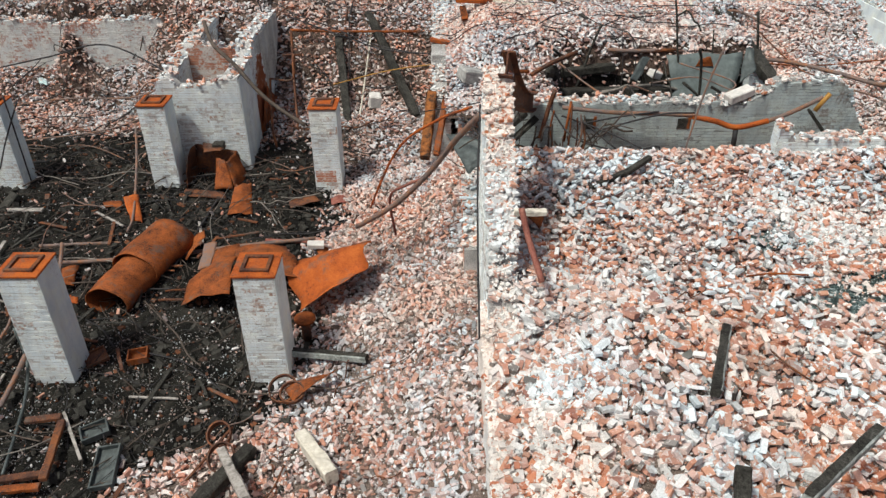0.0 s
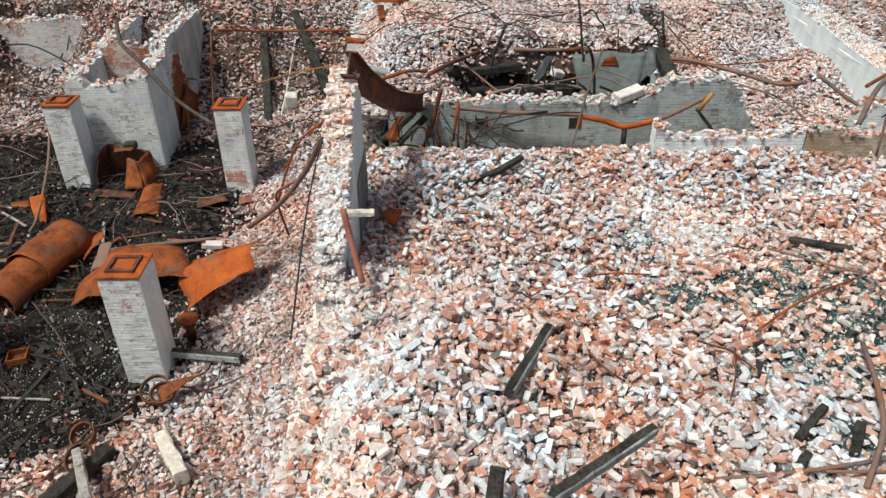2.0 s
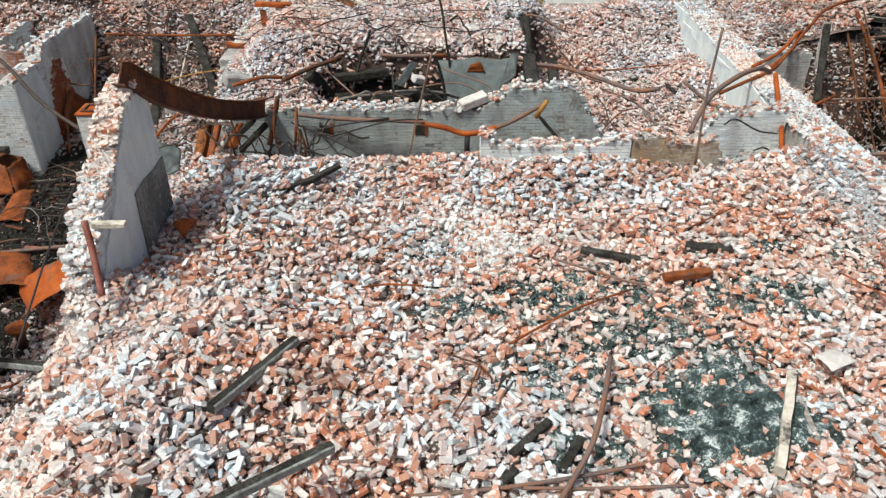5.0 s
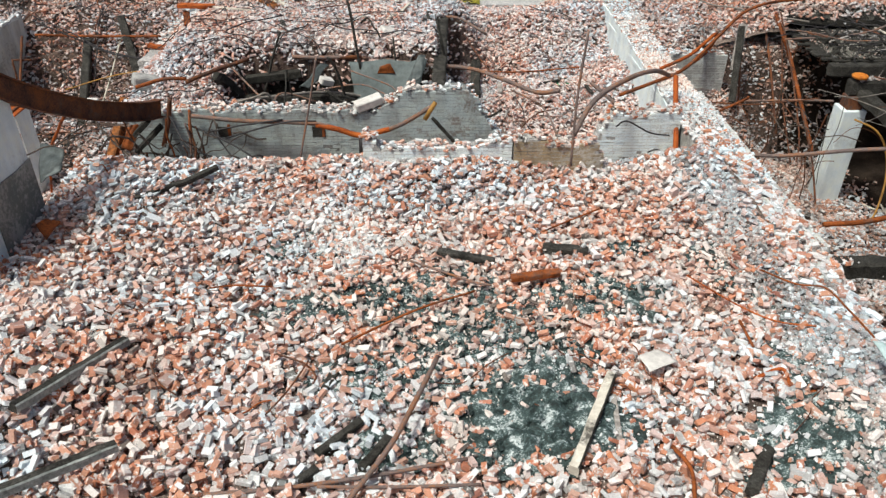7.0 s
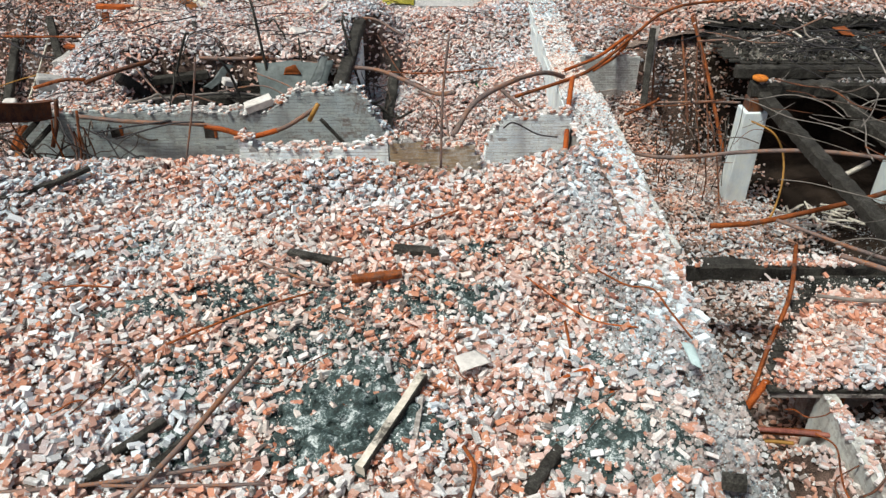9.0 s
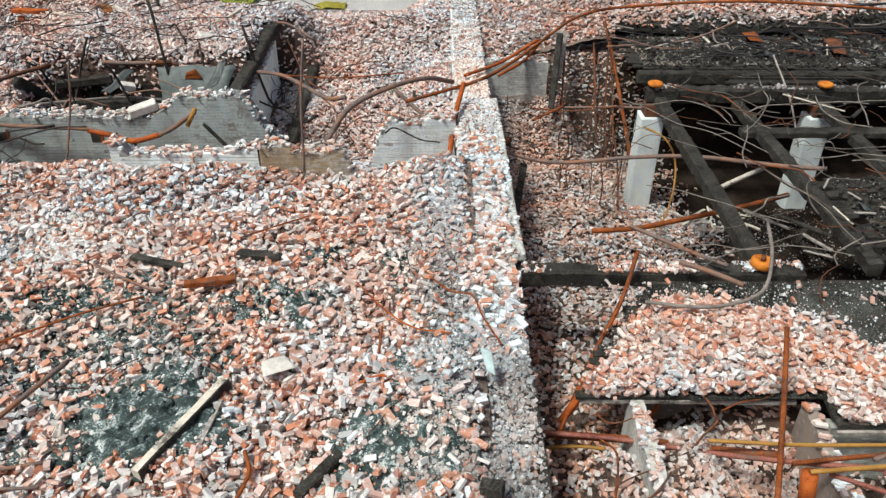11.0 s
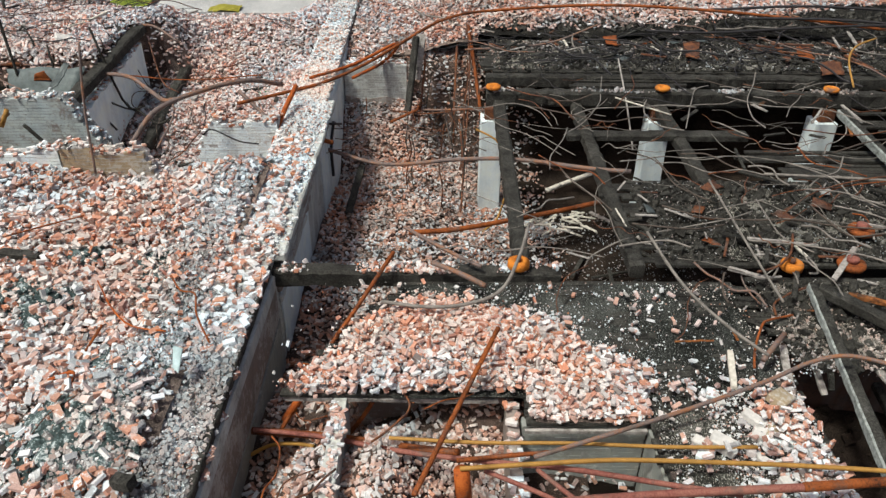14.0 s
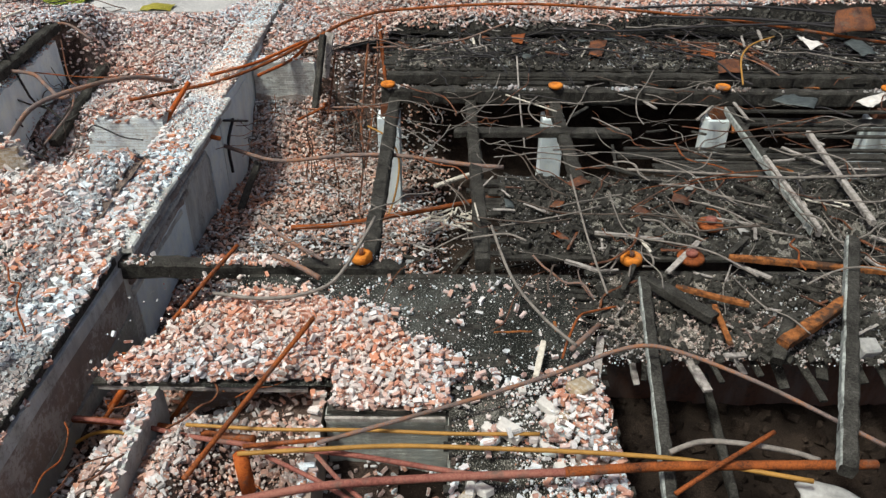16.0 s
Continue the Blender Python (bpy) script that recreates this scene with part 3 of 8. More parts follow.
def soot(x, y):
    """Where black ash lies bare between the bricks of the middle bay."""
    spots = ((7.5, 9.2, 1.5, 0.7), (8.6, 8.1, 1.1, 0.75), (7.4, 7.5, 0.9, 0.55), (9.4, 6.7, 1.05, 0.85), (8.8, 6.3, 0.5, 0.4), (10.3, 8.9, 1.0, 0.55), (9.7, 7.6, 0.6, 0.5), (11.1, 9.0, 0.6, 0.35), (6.4, 8.9, 0.8, 0.4), (13.0, 6.0, 0.6, 0.5), (13.1, 7.7, 0.6, 1.3), (12.4, 6.0, 0.9, 0.6), (12.6, 9.9, 0.4, 0.5), (7.6, 6.2, 0.6, 0.4), (5.9, 10.6, 1.0, 0.4), (11.3, 10.4, 0.5, 0.3))
    s = 0 * x
    for a, b, rx, ry in spots:
        s = np.maximum(s, np.exp(-((x - a) / rx) ** 2 - ((y - b) / ry) ** 2))
    return np.clip(1.0 * s + 0.25 * lumps(x, y, 2.5), 0, 1)


def h_back(x, y):
    """Heaps beyond the cross wall, with a sunken pit and a lower eastern trough."""
    west = 3.45 + 0.75 * smoothstep(17.0, 19.4, y) + 0.12 * lumps(x, y, 0.8)
    west = west - 0.85 * smoothstep(1.5, 0.1, x) * smoothstep(16.5, 18.5, y)
    pit = np.exp(-((np.clip(np.abs(x - 5.7) - 2.3, 0, 9)) ** 2) / 0.15 - (np.clip(np.abs(y - 17.6) - 0.95, 0, 9)) ** 2 / 0.12)
    west = west - 2.2 * pit
    east = 1.45 + 0.75 * smoothstep(17, 21.5, y) + 1.1 * smoothstep(21, 25.0, y) + 0.1 * lumps(x, y, 0.9, 2.0)
    k = smoothstep(8.6 - 0.6 * smoothstep(22.6, 21.6, y), 9.8 - 1.4 * smoothstep(22.6, 21.6, y), x) * smoothstep(27.0, 23.0, y)
    east = east + 0.7 * np.exp(-((x - 11.3) / 1.1) ** 2) * smoothstep(18.3, 16.4, y) + 0.9 * smoothstep(11.8, 13.6, x) * smoothstep(23.5, 20.5, y)
    east = east - 0.5 * np.exp(-((x - 9.6) / 0.9) ** 2) * smoothstep(20.5, 18.0, y)
    return west * (1 - k) + east * k - (0.3 + 1.15 * smoothstep(4.2, 5.6, x) * smoothstep(13.6, 11.6, x)) * smoothstep(23.0, 27.4, y) * (1 - k)


def h_east(x, y):
    """East basement floor under the burnt deck."""
    mound = 0.9 * np.exp(-((x - 18.0) / 1.3) ** 2 - ((y - 7.9) / 0.9) ** 2)
    mound = mound + 0.75 * np.exp(-((x - 16.45) / 0.5) ** 2) * smoothstep(7.6, 6.8, y) + 0.5 * smoothstep(10.0, 8.0, y) + 0.5 * np.exp(-((x - 16.8) / 0.8) ** 2 - ((y - 6.0) / 1.2) ** 2)
    return 1.42 - 0.40 * smoothstep(14.8, 18.0, y) * smoothstep(20.8, 20.2, y) + mound + 0.12 * lumps(x, y, 0.9, 1.0) - 0.65 * smoothstep(16.6, 18.6, x) * smoothstep(8.0, 11.0, y) * smoothstep(21.2, 20.4, y) + 0.95 * np.exp(-((x - 15.5) / 0.45) ** 2) * smoothstep(7.5, 6.5, y) + 1.9 * smoothstep(20.6, 21.6, y)


def h_deck_back(x, y):
    """Rubble strip past the burnt deck."""
    return 3.30 + 0.45 * smoothstep(16.0, 18.2, x) + 0.35 * smoothstep(20.5, 23.0, y) + 0.10 * lumps(x, y, 0.9, 7.0)


YARD_Z = 2.95
ground = tagged(new("ground", mesh_from("ground", [(-900, -900, -0.4), (900, -900, -0.4), (900, -6, -0.4), (-900, -6, -0.4), (-900, 27.9, YARD_Z), (900, 27.9, YARD_Z), (900, 2500, YARD_Z), (-900, 2500, YARD_Z), (-900, 27.8, -0.4), (900, 27.8, -0.4)],
                                        [(0, 1, 2, 3), (3, 2, 9, 8), (8, 9, 5, 4), (4, 5, 6, 7)], M_ROAD)),
                "pale concrete yard and ground round the ruin", "ground", kind="structure")
sheet("ground_west", (-18, 0.66, -6.0, 32.0), h_west, 0.16, M_ASH, "black ash and burnt debris on the west basement floor", "ground", 0.05)
sheet("ground_mid", (0.9, 13.8, -6.0, 15.4), h_mid, 0.15, M_DUST, "mortar dust under the brick rubble of the middle bay", "ground", 0.03)
sheet("ground_back", (0.1, 8.8, 15.6, 28.0), h_back, 0.16, M_DUST_LOW, "dark brick dust under the rubble beyond the cross wall", "ground", 0.03)
sheet("ground_trough", (8.8, 13.8, 15.6, 28.0), h_back, 0.16, M_DUST, "pale brick dust under the rubble of the trough", "ground", 0.03)
sheet("ground_east", (14.2, 36, -6.0, 22.2), h_east, 0.2, M_SOOT_SHADE, "sooty debris on the east basement floor, painted darker for shade", "ground", 0.05)
sheet("ground_deck_back", (18.3, 36, 21.9, 29.6), h_deck_back, 0.2, M_ASH, "dusty rubble bed behind the burnt deck", "ground", 0.04)
sheet("ground_corner_back", (14.3, 18.4, 21.5, 29.6), h_deck_back, 0.2, M_DUST, "brick dust under the rubble in the far corner", "ground", 0.04)
sheet("grass_verge", (8.5, 9.7, 27.9, 28.7), lambda x, y: 3.0 + 0.08 * lumps(x, y, 2.0) + 0 * x, 0.15, M_GRASS_DRY, "patch of yellowing grass in the yard", "grass", 0.05, "stuff")
sheet("grass_verge", (4.6, 6.2, 27.9, 31.5), lambda x, y: 3.12 + 0.08 * lumps(x, y, 2.0) + 0 * x, 0.2, M_GRASS, "strip of bright green grass beside the yard", "grass", 0.05, "stuff")


# ---- walls of laid brick ----
BRICK_MESHES = {}


def brick_mesh(material):
    """Four slightly different wall bricks that every single laid brick shares."""
    key = material.name
    if key not in BRICK_MESHES:
        made = []
        for i in range(4):
            rng = np.random.default_rng(i + 5)
            v = CUBE_V * np.array((0.204, 0.10, 0.061)) * (1 + rng.uniform(-0.025, 0.01, (8, 3)))
            made.append(mesh_from("brick", v, CUBE_F.tolist(), material))
        BRICK_MESHES[key] = made
    return BRICK_MESHES[key]


def skin(parent, start, along, normal, length, z0, top, material, singles, seed, depth=0.006, miss=0.003):
    """Courses of brick on one wall face: single bricks first, the rest joined."""
    rng = random.Random(seed)
    al, no = Vector(along), Vector(normal)
    spots = []
    course = 0
    zmax = max(top(length * i / 20) for i in range(21))
    z = z0
    while z < zmax:
        s = -rng.uniform(0.0, 0.2)
        while s < length:
            full = 0.208 if rng.random() > 0.25 else 0.104
            s, run = max(s, 0.0), min(s + full, length) - max(s, 0.0)
            if run > 0.03 and z + 0.06 < top(min(length, max(0, s + run / 2))) and rng.random() > miss:
                p = Vector(start) + al * (s + run / 2) + no * (depth - 0.05 + rng.uniform(-0.005, 0.003)) + Vector((0, 0, z + 0.034 + 0.006 * math.sin(1.9 * s + seed) + rng.uniform(-0.003, 0.003) - start[2]))
                spots.append((p, run / 0.208, rng.uniform(-0.012, 0.012)))
            s += run
        z += 0.0715
        course += 1
    head = math.atan2(al.y, al.x)
    spots.sort(key=lambda q: -q[0].z)
    for p, k, tw in spots[:singles]:
        ob = child(new("brick", rng.choice(brick_mesh(material))), parent)
        ob.location = p
        ob.rotation_euler = (0, tw, head)
        ob.scale = (k, 1, 1)
    rest = spots[singles:]
    if rest:
        n = len(rest)
        r2 = np.random.default_rng(seed)
        at = np.array([tuple(p) for p, _, _ in rest])
        dims = np.array([(0.2075 * k - 0.004, 0.10, 0.061) for _, k, _ in rest])
        c, s_ = math.cos(head), math.sin(head)
        turns = np.tile(np.array([(c, -s_, 0), (s_, c, 0), (0, 0, 1)]), (n, 1, 1))
        ob = part("brickwork", chips_mesh("brickwork", r2, at, dims, turns, 0.05, material), parent)
        tagged(ob, kind="stuff")


def core(parent, name, axis, s0, s1, c0, c1, zbot, top, material, step=0.12):
    """The wall's solid inside, with the broken top line."""
    n = max(2, int(round((s1 - s0) / step)))
    verts, faces = [], []
    for i in range(n + 1):
        s = s0 + (s1 - s0) * i / n
        zt = top(s - s0) - 0.03
        for c, z in ((c0, zbot), (c1, zbot), (c1, zt), (c0, zt)):
            verts.append((s, c, z) if axis == "x" else (c, s, z))
    for i in range(n):
        a, b = 4 * i, 4 * i + 4
        for j in range(4):
            j2 = (j + 1) % 4
            faces.append((a + j, a + j2, b + j2, b + j))
    faces += [(0, 1, 2, 3), (4 * n + 3, 4 * n + 2, 4 * n + 1, 4 * n)]
    if axis == "x":
        faces = [f[::-1] for f in faces]
    return part(name, mesh_from(name, verts, faces, material), parent)


def profile(*knots):
    """A broken top line through (distance, height) knots, rough as torn brickwork is."""
    xs, zs = [k[0] for k in knots], [k[1] for k in knots]
    return lambda s: float(np.interp(s, xs, zs)) + 0.05 * math.sin(9.0 * s + xs[-1]) * math.sin(3.7 * s + zs[0])


def cap_bricks(parent, axis, s0, s1, c0, c1, top, seed, material, per=46, size=1.0, tilt=0.2, singles=0):
    """Loose bricks and mortar left on a broken wall top: some single, the rest joined."""
    rng = np.random.default_rng(seed)
    n = int((s1 - s0) * per * max(1.0, (c1 - c0) / 0.4))
    s = rng.uniform(s0, s1, n)
    c = rng.uniform(c0 - 0.02, c1 + 0.02, n)
    z = np.array([top(a - s0) for a in s]) + rng.uniform(-0.03, 0.05, n)
    at = np.stack([s, c, z], 1) if axis == "x" else np.stack([c, s, z], 1)
    shapes = brick_mesh(M_BRICK)
    for i in range(min(singles, n)):
        ob = child(new("brick", shapes[i % 4]), parent)
        ob.location = at[i]
        ob.rotation_euler = (rng.normal(0, tilt), rng.normal(0, tilt), rng.uniform(0, math.pi))
        ob.scale = (size * (1.0, 0.55, 0.8)[i % 3], size * 0.9, size * 0.9)
    at = at[singles:]
    n = len(at)
    if n == 0:
        return
    ob = part("loose_top_bricks", chips_mesh("loose_top_bricks", rng, at, brick_sizes(rng, n, 0.5) * size, random_turns(rng, n, tilt), 0.15, material), parent)
    tagged(ob, kind="stuff")


def wall(name, label, axis, s0, s1, c0, c1, zbot, top, material, faces, seed, singles=60, loose=True, zskin=None, inner=None, per=36):
    """A brick wall along axis; faces names the sides that carry visible courses."""
    w = thing(name, label, "wall", ((s0, (c0 + c1) / 2, zbot) if axis == "x" else ((c0 + c1) / 2, s0, zbot)), kind="structure")
    core(w, "wall_core", axis, s0, s1, c0, c1, zbot, top, inner or M_MORTAR)
    L = s1 - s0
    z0 = zbot if zskin is None else zskin
    for i, f in enumerate(faces):
        if axis == "x":
            if f == "-":
                skin(w, (s0, c0, z0), (1, 0, 0), (0, -1, 0), L, z0, top, material, singles, seed + i)
            elif f == "+":
                skin(w, (s0, c1, z0), (1, 0, 0), (0, 1, 0), L, z0, top, material, singles, seed + i)
            elif f == "a":
                skin(w, (s0, c0, z0), (0, 1, 0), (-1, 0, 0), c1 - c0, z0, lambda s: top(0), material, 20, seed + i)
            elif f == "b":
                skin(w, (s1, c0, z0), (0, 1, 0), (1, 0, 0), c1 - c0, z0, lambda s: top(L), material, 20, seed + i)
        else:
            if f == "-":
                skin(w, (c0, s0, z0), (0, 1, 0), (-1, 0, 0), L, z0, top, material, singles, seed + i)
            elif f == "+":
                skin(w, (c1, s0, z0), (0, 1, 0), (1, 0, 0), L, z0, top, material, singles, seed + i)
            elif f == "a":
                skin(w, (c0, s0, z0), (1, 0, 0), (0, -1, 0), c1 - c0, z0, lambda s: top(0), material, 20, seed + i)
            elif f == "b":
                skin(w, (c0, s1, z0), (1, 0, 0), (0, 1, 0), c1 - c0, z0, lambda s: top(L), material, 20, seed + i)
    if loose:
        cap_bricks(w, axis, s0, s1, c0, c1, top, seed + 9, M_CAP, per, size=0.78, tilt=0.14, singles=60)
    return w


# dividing wall between the west basement and the middle bay
w1_top = profile((0, 3.42), (5.6, 3.5), (6.1, 3.8), (6.5, 4.5), (7.0, 4.9), (7.9, 5.4), (8.6, 5.95), (9.1, 6.1), (9.5, 5.75))


def stepped(top):
    """The same broken line, stepped brick by brick."""
    return lambda s: round(top(math.floor(s / 0.21) * 0.21 + 0.1) / 0.0715) * 0.0715


w1_steps = stepped(w1_top)
wall_divide = wall("wall_divide", "broken whitewashed brick wall rising out of the rubble", "y", 2.0, 11.5, 0.64, 1.02, -0.2, w1_steps, M_WHITE, "+-a", 11, 110, False, zskin=2.6, inner=M_MORTAR)
cap_bricks(wall_divide, "y", 2.0, 11.5, 0.66, 1.0, w1_steps, 20, M_CAP, 90, size=0.85, tilt=0.12, singles=120)
slab("plaster", "x", 1.025, 0.03, [(8.6, 3.4), (11.54, 3.4), (11.54, 5.7), (11.2, 5.95), (10.7, 6.0), (10.3, 5.6), (9.9, 5.35), (9.65, 4.95), (9.3, 4.7), (8.95, 4.45), (8.7, 4.0)], M_PLASTER, wall_divide, "pale plaster clinging to the brick")
# Darker grey plate over the lower far end of the plaster.
slab("plaster", "x", 1.06, 0.02, [(10.15, 3.3), (11.56, 3.3), (11.56, 4.68), (11.1, 4.66), (10.65, 4.70), (10.22, 4.68), (10.18, 4.2)], M_DARK_PANEL, wall_divide, "dark grey lower part of the plaster face")
part("plaster_edge", box_mesh("plaster_edge", (0.53, 2.0, 2.9), (0.655, 8.7, 3.56), M_CRUMB, 0.02, 0.055, 24, 8), wall_divide, "white plaster edge along the wall top")
wall("wall_divide_near", "rubble-topped brick wall running out under the camera", "y", -6.0, 1.95, 0.46, 1.02, -0.2, lambda s: 3.4, M_WHITE, "", 17, 0)
wall("wall_bay_east_near", "thick wall running out under the camera", "y", -6.0, 1.95, 13.62, 14.42, -0.2, lambda s: 3.5, M_PLASTER, "", 18, 0, inner=M_PLASTER_GREY)
wall("wall_near_end", "plain brick wall closing the basements", "x", -18.0, 36.0, -6.4, -6.05, -0.4, lambda s: 3.6, M_RAW, "", 19, 0, False)
wall("wall_divide_back", "low remains of brick wall beyond the standing piece", "y", 11.55, 18.4, 0.40, 0.95, -0.2, profile((0, 2.6), (7, 2.4)), M_RAW, "-", 21, 30, zskin=1.5)
wall("wall_divide_far", "white-topped brick wall end between two heaps", "y", 18.5, 29.0, -0.30, 0.22, 0.0, profile((0, 2.2), (1.5, 3.0), (4, 3.4), (10.5, 3.45)), M_WHITE, "-a", 23, 60, zskin=1.2)
part("coping", box_mesh("coping", (-0.33, 20.4, 2.9), (0.10, 26.0, 3.36), M_MORTAR, 0.03, 0.05, 9, 5), bpy.data.objects["wall_divide_far"], "crumbling white mortar coping")

# cross wall at the back of the middle bay
w2_top = profile((0, 3.75), (1.0, 3.92), (5.4, 3.92), (5.9, 4.15), (6.2, 4.38), (7.5, 4.42), (7.7, 4.2), (7.95, 3.8), (8.15, 3.45), (8.35, 3.2))
wall_cross = wall("wall_cross", "long low grey-painted brick cross wall with ragged top", "x", 1.2, 9.5, 15.45, 15.9, 1.2, w2_top, M_GREY, "-", 31, 200, zskin=2.3, inner=M_JOINT_GREY)
for x in (3.27, 5.38):
    pocket = part("beam_pocket", box_mesh("beam_pocket", (x - 0.13, 15.435, 3.28), (x + 0.13, 15.60, 3.56), M_CHAR, 0.02, 0.015, 2, 3), wall_cross, "charred beam stub in a rusty pocket")
    child(new("pocket_iron", box_mesh("pocket_iron", (x + 0.10, 15.425, 3.30), (x + 0.17, 15.50, 3.60), M_RUST, 0.01, 0.01, 1, 2)), pocket)
w4_top = profile((0, 3.0), (0.15, 3.5), (0.5, 3.95), (0.75, 3.75), (1.2, 3.85), (1.9, 3.9))
wall("wall_cross_east", "stub of grey-painted brick wall with stepped top", "x", 11.65, 13.55, 15.45, 15.9, 1.2, w4_top, M_PALE_BRICK, "-a", 35, 80, zskin=2.3)
w3_top = profile((0, 4.2), (0.22, 4.22), (0.3, 4.0), (2.4, 4.02), (2.6, 4.15), (3.3, 4.22), (3.6, 4.1), (4.6, 4.1), (4.8, 3.7))
wall("wall_low", "low run of whitewashed brick half buried in rubble", "x", 6.6, 9.55, 13.35, 13.68, 2.8, w3_top, M_PALE_BRICK, "-a", 41, 80, zskin=3.3)
wall("wall_low_east", "low run of bare tan brick", "x", 9.58, 11.4, 13.35, 13.68, 2.8, lambda s: w3_top(s + 2.98), M_TAN, "-", 43, 80, zskin=3.3)

# east wall of the middle bay
w5_top = profile((0, 3.5), (5.5, 3.5), (6.0, 3.62), (10.0, 3.7), (14.0, 3.62), (17.6, 3.66), (20.5, 3.85), (25.0, 3.9))
wall_bay_east = wall("wall_bay_east", "thick smoke-stained wall buried in bricks on one side", "y", 2.0, 27.0, 13.62, 14.42, 0.6, w5_top, M_PLASTER, "", 51, 0, False, inner=M_PLASTER_GREY)
cap_bricks(wall_bay_east, "y", 2.0, 15.5, 13.62, 14.42, w5_top, 58, M_RUBBLE, 40, singles=260)
cap_bricks(wall_bay_east, "y", 15.5, 27.0, 13.66, 14.40, lambda s: w5_top(s + 13.5), 68, M_CAP, 120, size=0.62)
crumbs("wall_top_mortar", "white mortar crumbs along the wall top and cornice", (13.58, 14.60, 10.3, 23.4), lambda x, y: np.interp(y, (10.3, 15.5, 19.6, 23.4), (3.66, 3.64, 3.68, 3.86)) - 0.05 * smoothstep(14.4, 14.6, x), 9000, M_CRUMB, 155, keep=lambda x, y: np.where((x > 14.44) & (y > 17.2), 0.0, np.where(y < 15.5, 0.45, 1.0)), lo=0.02, hi=0.09)
part("coping", box_mesh("coping", (13.58, 16.4, 3.30), (14.45, 23.6, 3.55), M_PLASTER, 0.03, 0.06, 9, 3), wall_bay_east, "crumbling white mortar coping")
crumbs("mortar_crumbs", "grey crumbled mortar along the buried wall top", (12.7, 14.42, 3.5, 16.5), lambda x, y: np.where(x > 13.62, 3.62, h_mid(x, y) + 0.06), 17000, M_CRUMB_GREY, 107, lo=0.015, hi=0.075)
wall("wall_pit_side", "white plastered wall above the back trough", "y", 16.3, 21.6, 7.95, 8.36, 1.0, profile((0, 3.3), (1.0, 3.35), (2.2, 3.45), (4.0, 3.62), (5.3, 3.8)), M_PLASTER, "", 55, 0, inner=M_PLASTER)
wall("wall_east_back", "pale wall across the end of the east basement", "x", 14.5, 16.3, 20.4, 20.75, 0.6, profile((0, 3.55), (1.2, 3.6), (1.8, 3.5)), M_PLASTER_GREY, "-", 57, 40, zskin=1.4)
slab("plaster", "y", 20.40 - 0.03, 0.03, [(14.5, 0.8), (16.3, 0.8), (16.3, 2.45), (15.7, 2.6), (15.1, 2.5), (14.5, 2.62)], M_STAINED, bpy.data.objects["wall_east_back"], "brown stained lower face")
wall("wall_west_back", "half-buried whitewashed wall with red brick showing", "x", -15.5, -9.5, 25.1, 25.5, 0.5, profile((0, 3.0), (2, 3.0), (2.4, 2.85), (6, 3.1)), M_WHITE_WORN, "-", 59, 120, zskin=1.2)

# ---- rubble ----
heap("brick_rubble", "salmon, orange and white broken bricks filling the middle bay", (1.0, 13.7, 4.2, 15.1), h_mid, 27000, M_RUBBLE, 101, size=0.84, tilt=0.42, spread=0.17, broken=0.40,
     keep=lambda x, y: np.where(y > 14.2, 0.5, 1.0) * (1 - 0.5 * smoothstep(12.6, 13.3, x + 0.3 * lumps(x, y, 1.6))) * (1 - 0.85 * np.exp(-((x - 2.0) / 1.2) ** 4 - ((y - 14.6) / 0.8) ** 4)) * (1 - 0.68 * soot(x, y) - 0.3 * np.exp(-((x - 9.4) / 0.85) ** 4 - ((y - 6.7) / 0.8) ** 4)) * np.where(y < 3.6, 0.6, 1.0))
heap("brick_rubble_near", "salmon and white broken bricks filling the middle bay", (1.05, 13.6, -6.0, 4.25), h_mid, 7500, M_RUBBLE, 114, size=1.15)
heap("brick_rubble_spill", "salmon and white bricks spilling over the low wall", (0.66, 1.12, 3.6, 8.4), lambda x, y: 3.47 + 0.012 * (y - 2.0) + 0 * x, 700, M_RUBBLE, 113, size=0.9)
crumbs("mortar_patch", "white crumbled mortar drifted over bricks", (5.2, 8.0, 9.6, 12.2), lambda x, y: h_mid(x, y) + 0.10, 5200, M_CRUMB, 151, keep=lambda x, y: np.clip(np.exp(-((x - 6.5) / 0.9) ** 2 - ((y - 10.9) / 0.8) ** 2) + 0.2 * lumps(x, y, 2.6), 0, 1), lo=0.02, hi=0.10)
crumbs("edge_mortar", "white mortar crumbs along the buried wall top", (0.54, 1.75, 3.2, 8.6), lambda x, y: np.where(x < 1.04, 3.54, h_mid(x, y) + 0.09), 8500, M_CRUMB, 152, keep=lambda x, y: np.clip(1.25 - 0.9 * np.abs(x - 0.95) / 0.6 + 0.2 * lumps(x, y, 3.0), 0, 1), lo=0.02, hi=0.10)
heap("brick_rubble_foot", "salmon and white bricks banked against the broken wall", (1.0, 2.3, 7.2, 9.6), lambda x, y: h_mid(x, y) + 0.42 * smoothstep(1.9, 1.05, x) * smoothstep(9.6, 8.6, y) * smoothstep(7.0, 7.8, y), 900, M_RUBBLE, 115, size=0.84)
crumbs("step_mortar", "white mortar crumbs on the stepped wall top", (0.66, 1.04, 6.4, 11.4), lambda x, y: np.interp(y - 2.0, (0, 5.6, 6.1, 6.5, 7.0, 7.9, 8.6, 9.2), (3.42, 3.5, 3.8, 4.5, 4.9, 5.4, 5.95, 6.1)) + 0.02, 2600, M_CRUMB, 154, lo=0.02, hi=0.10)
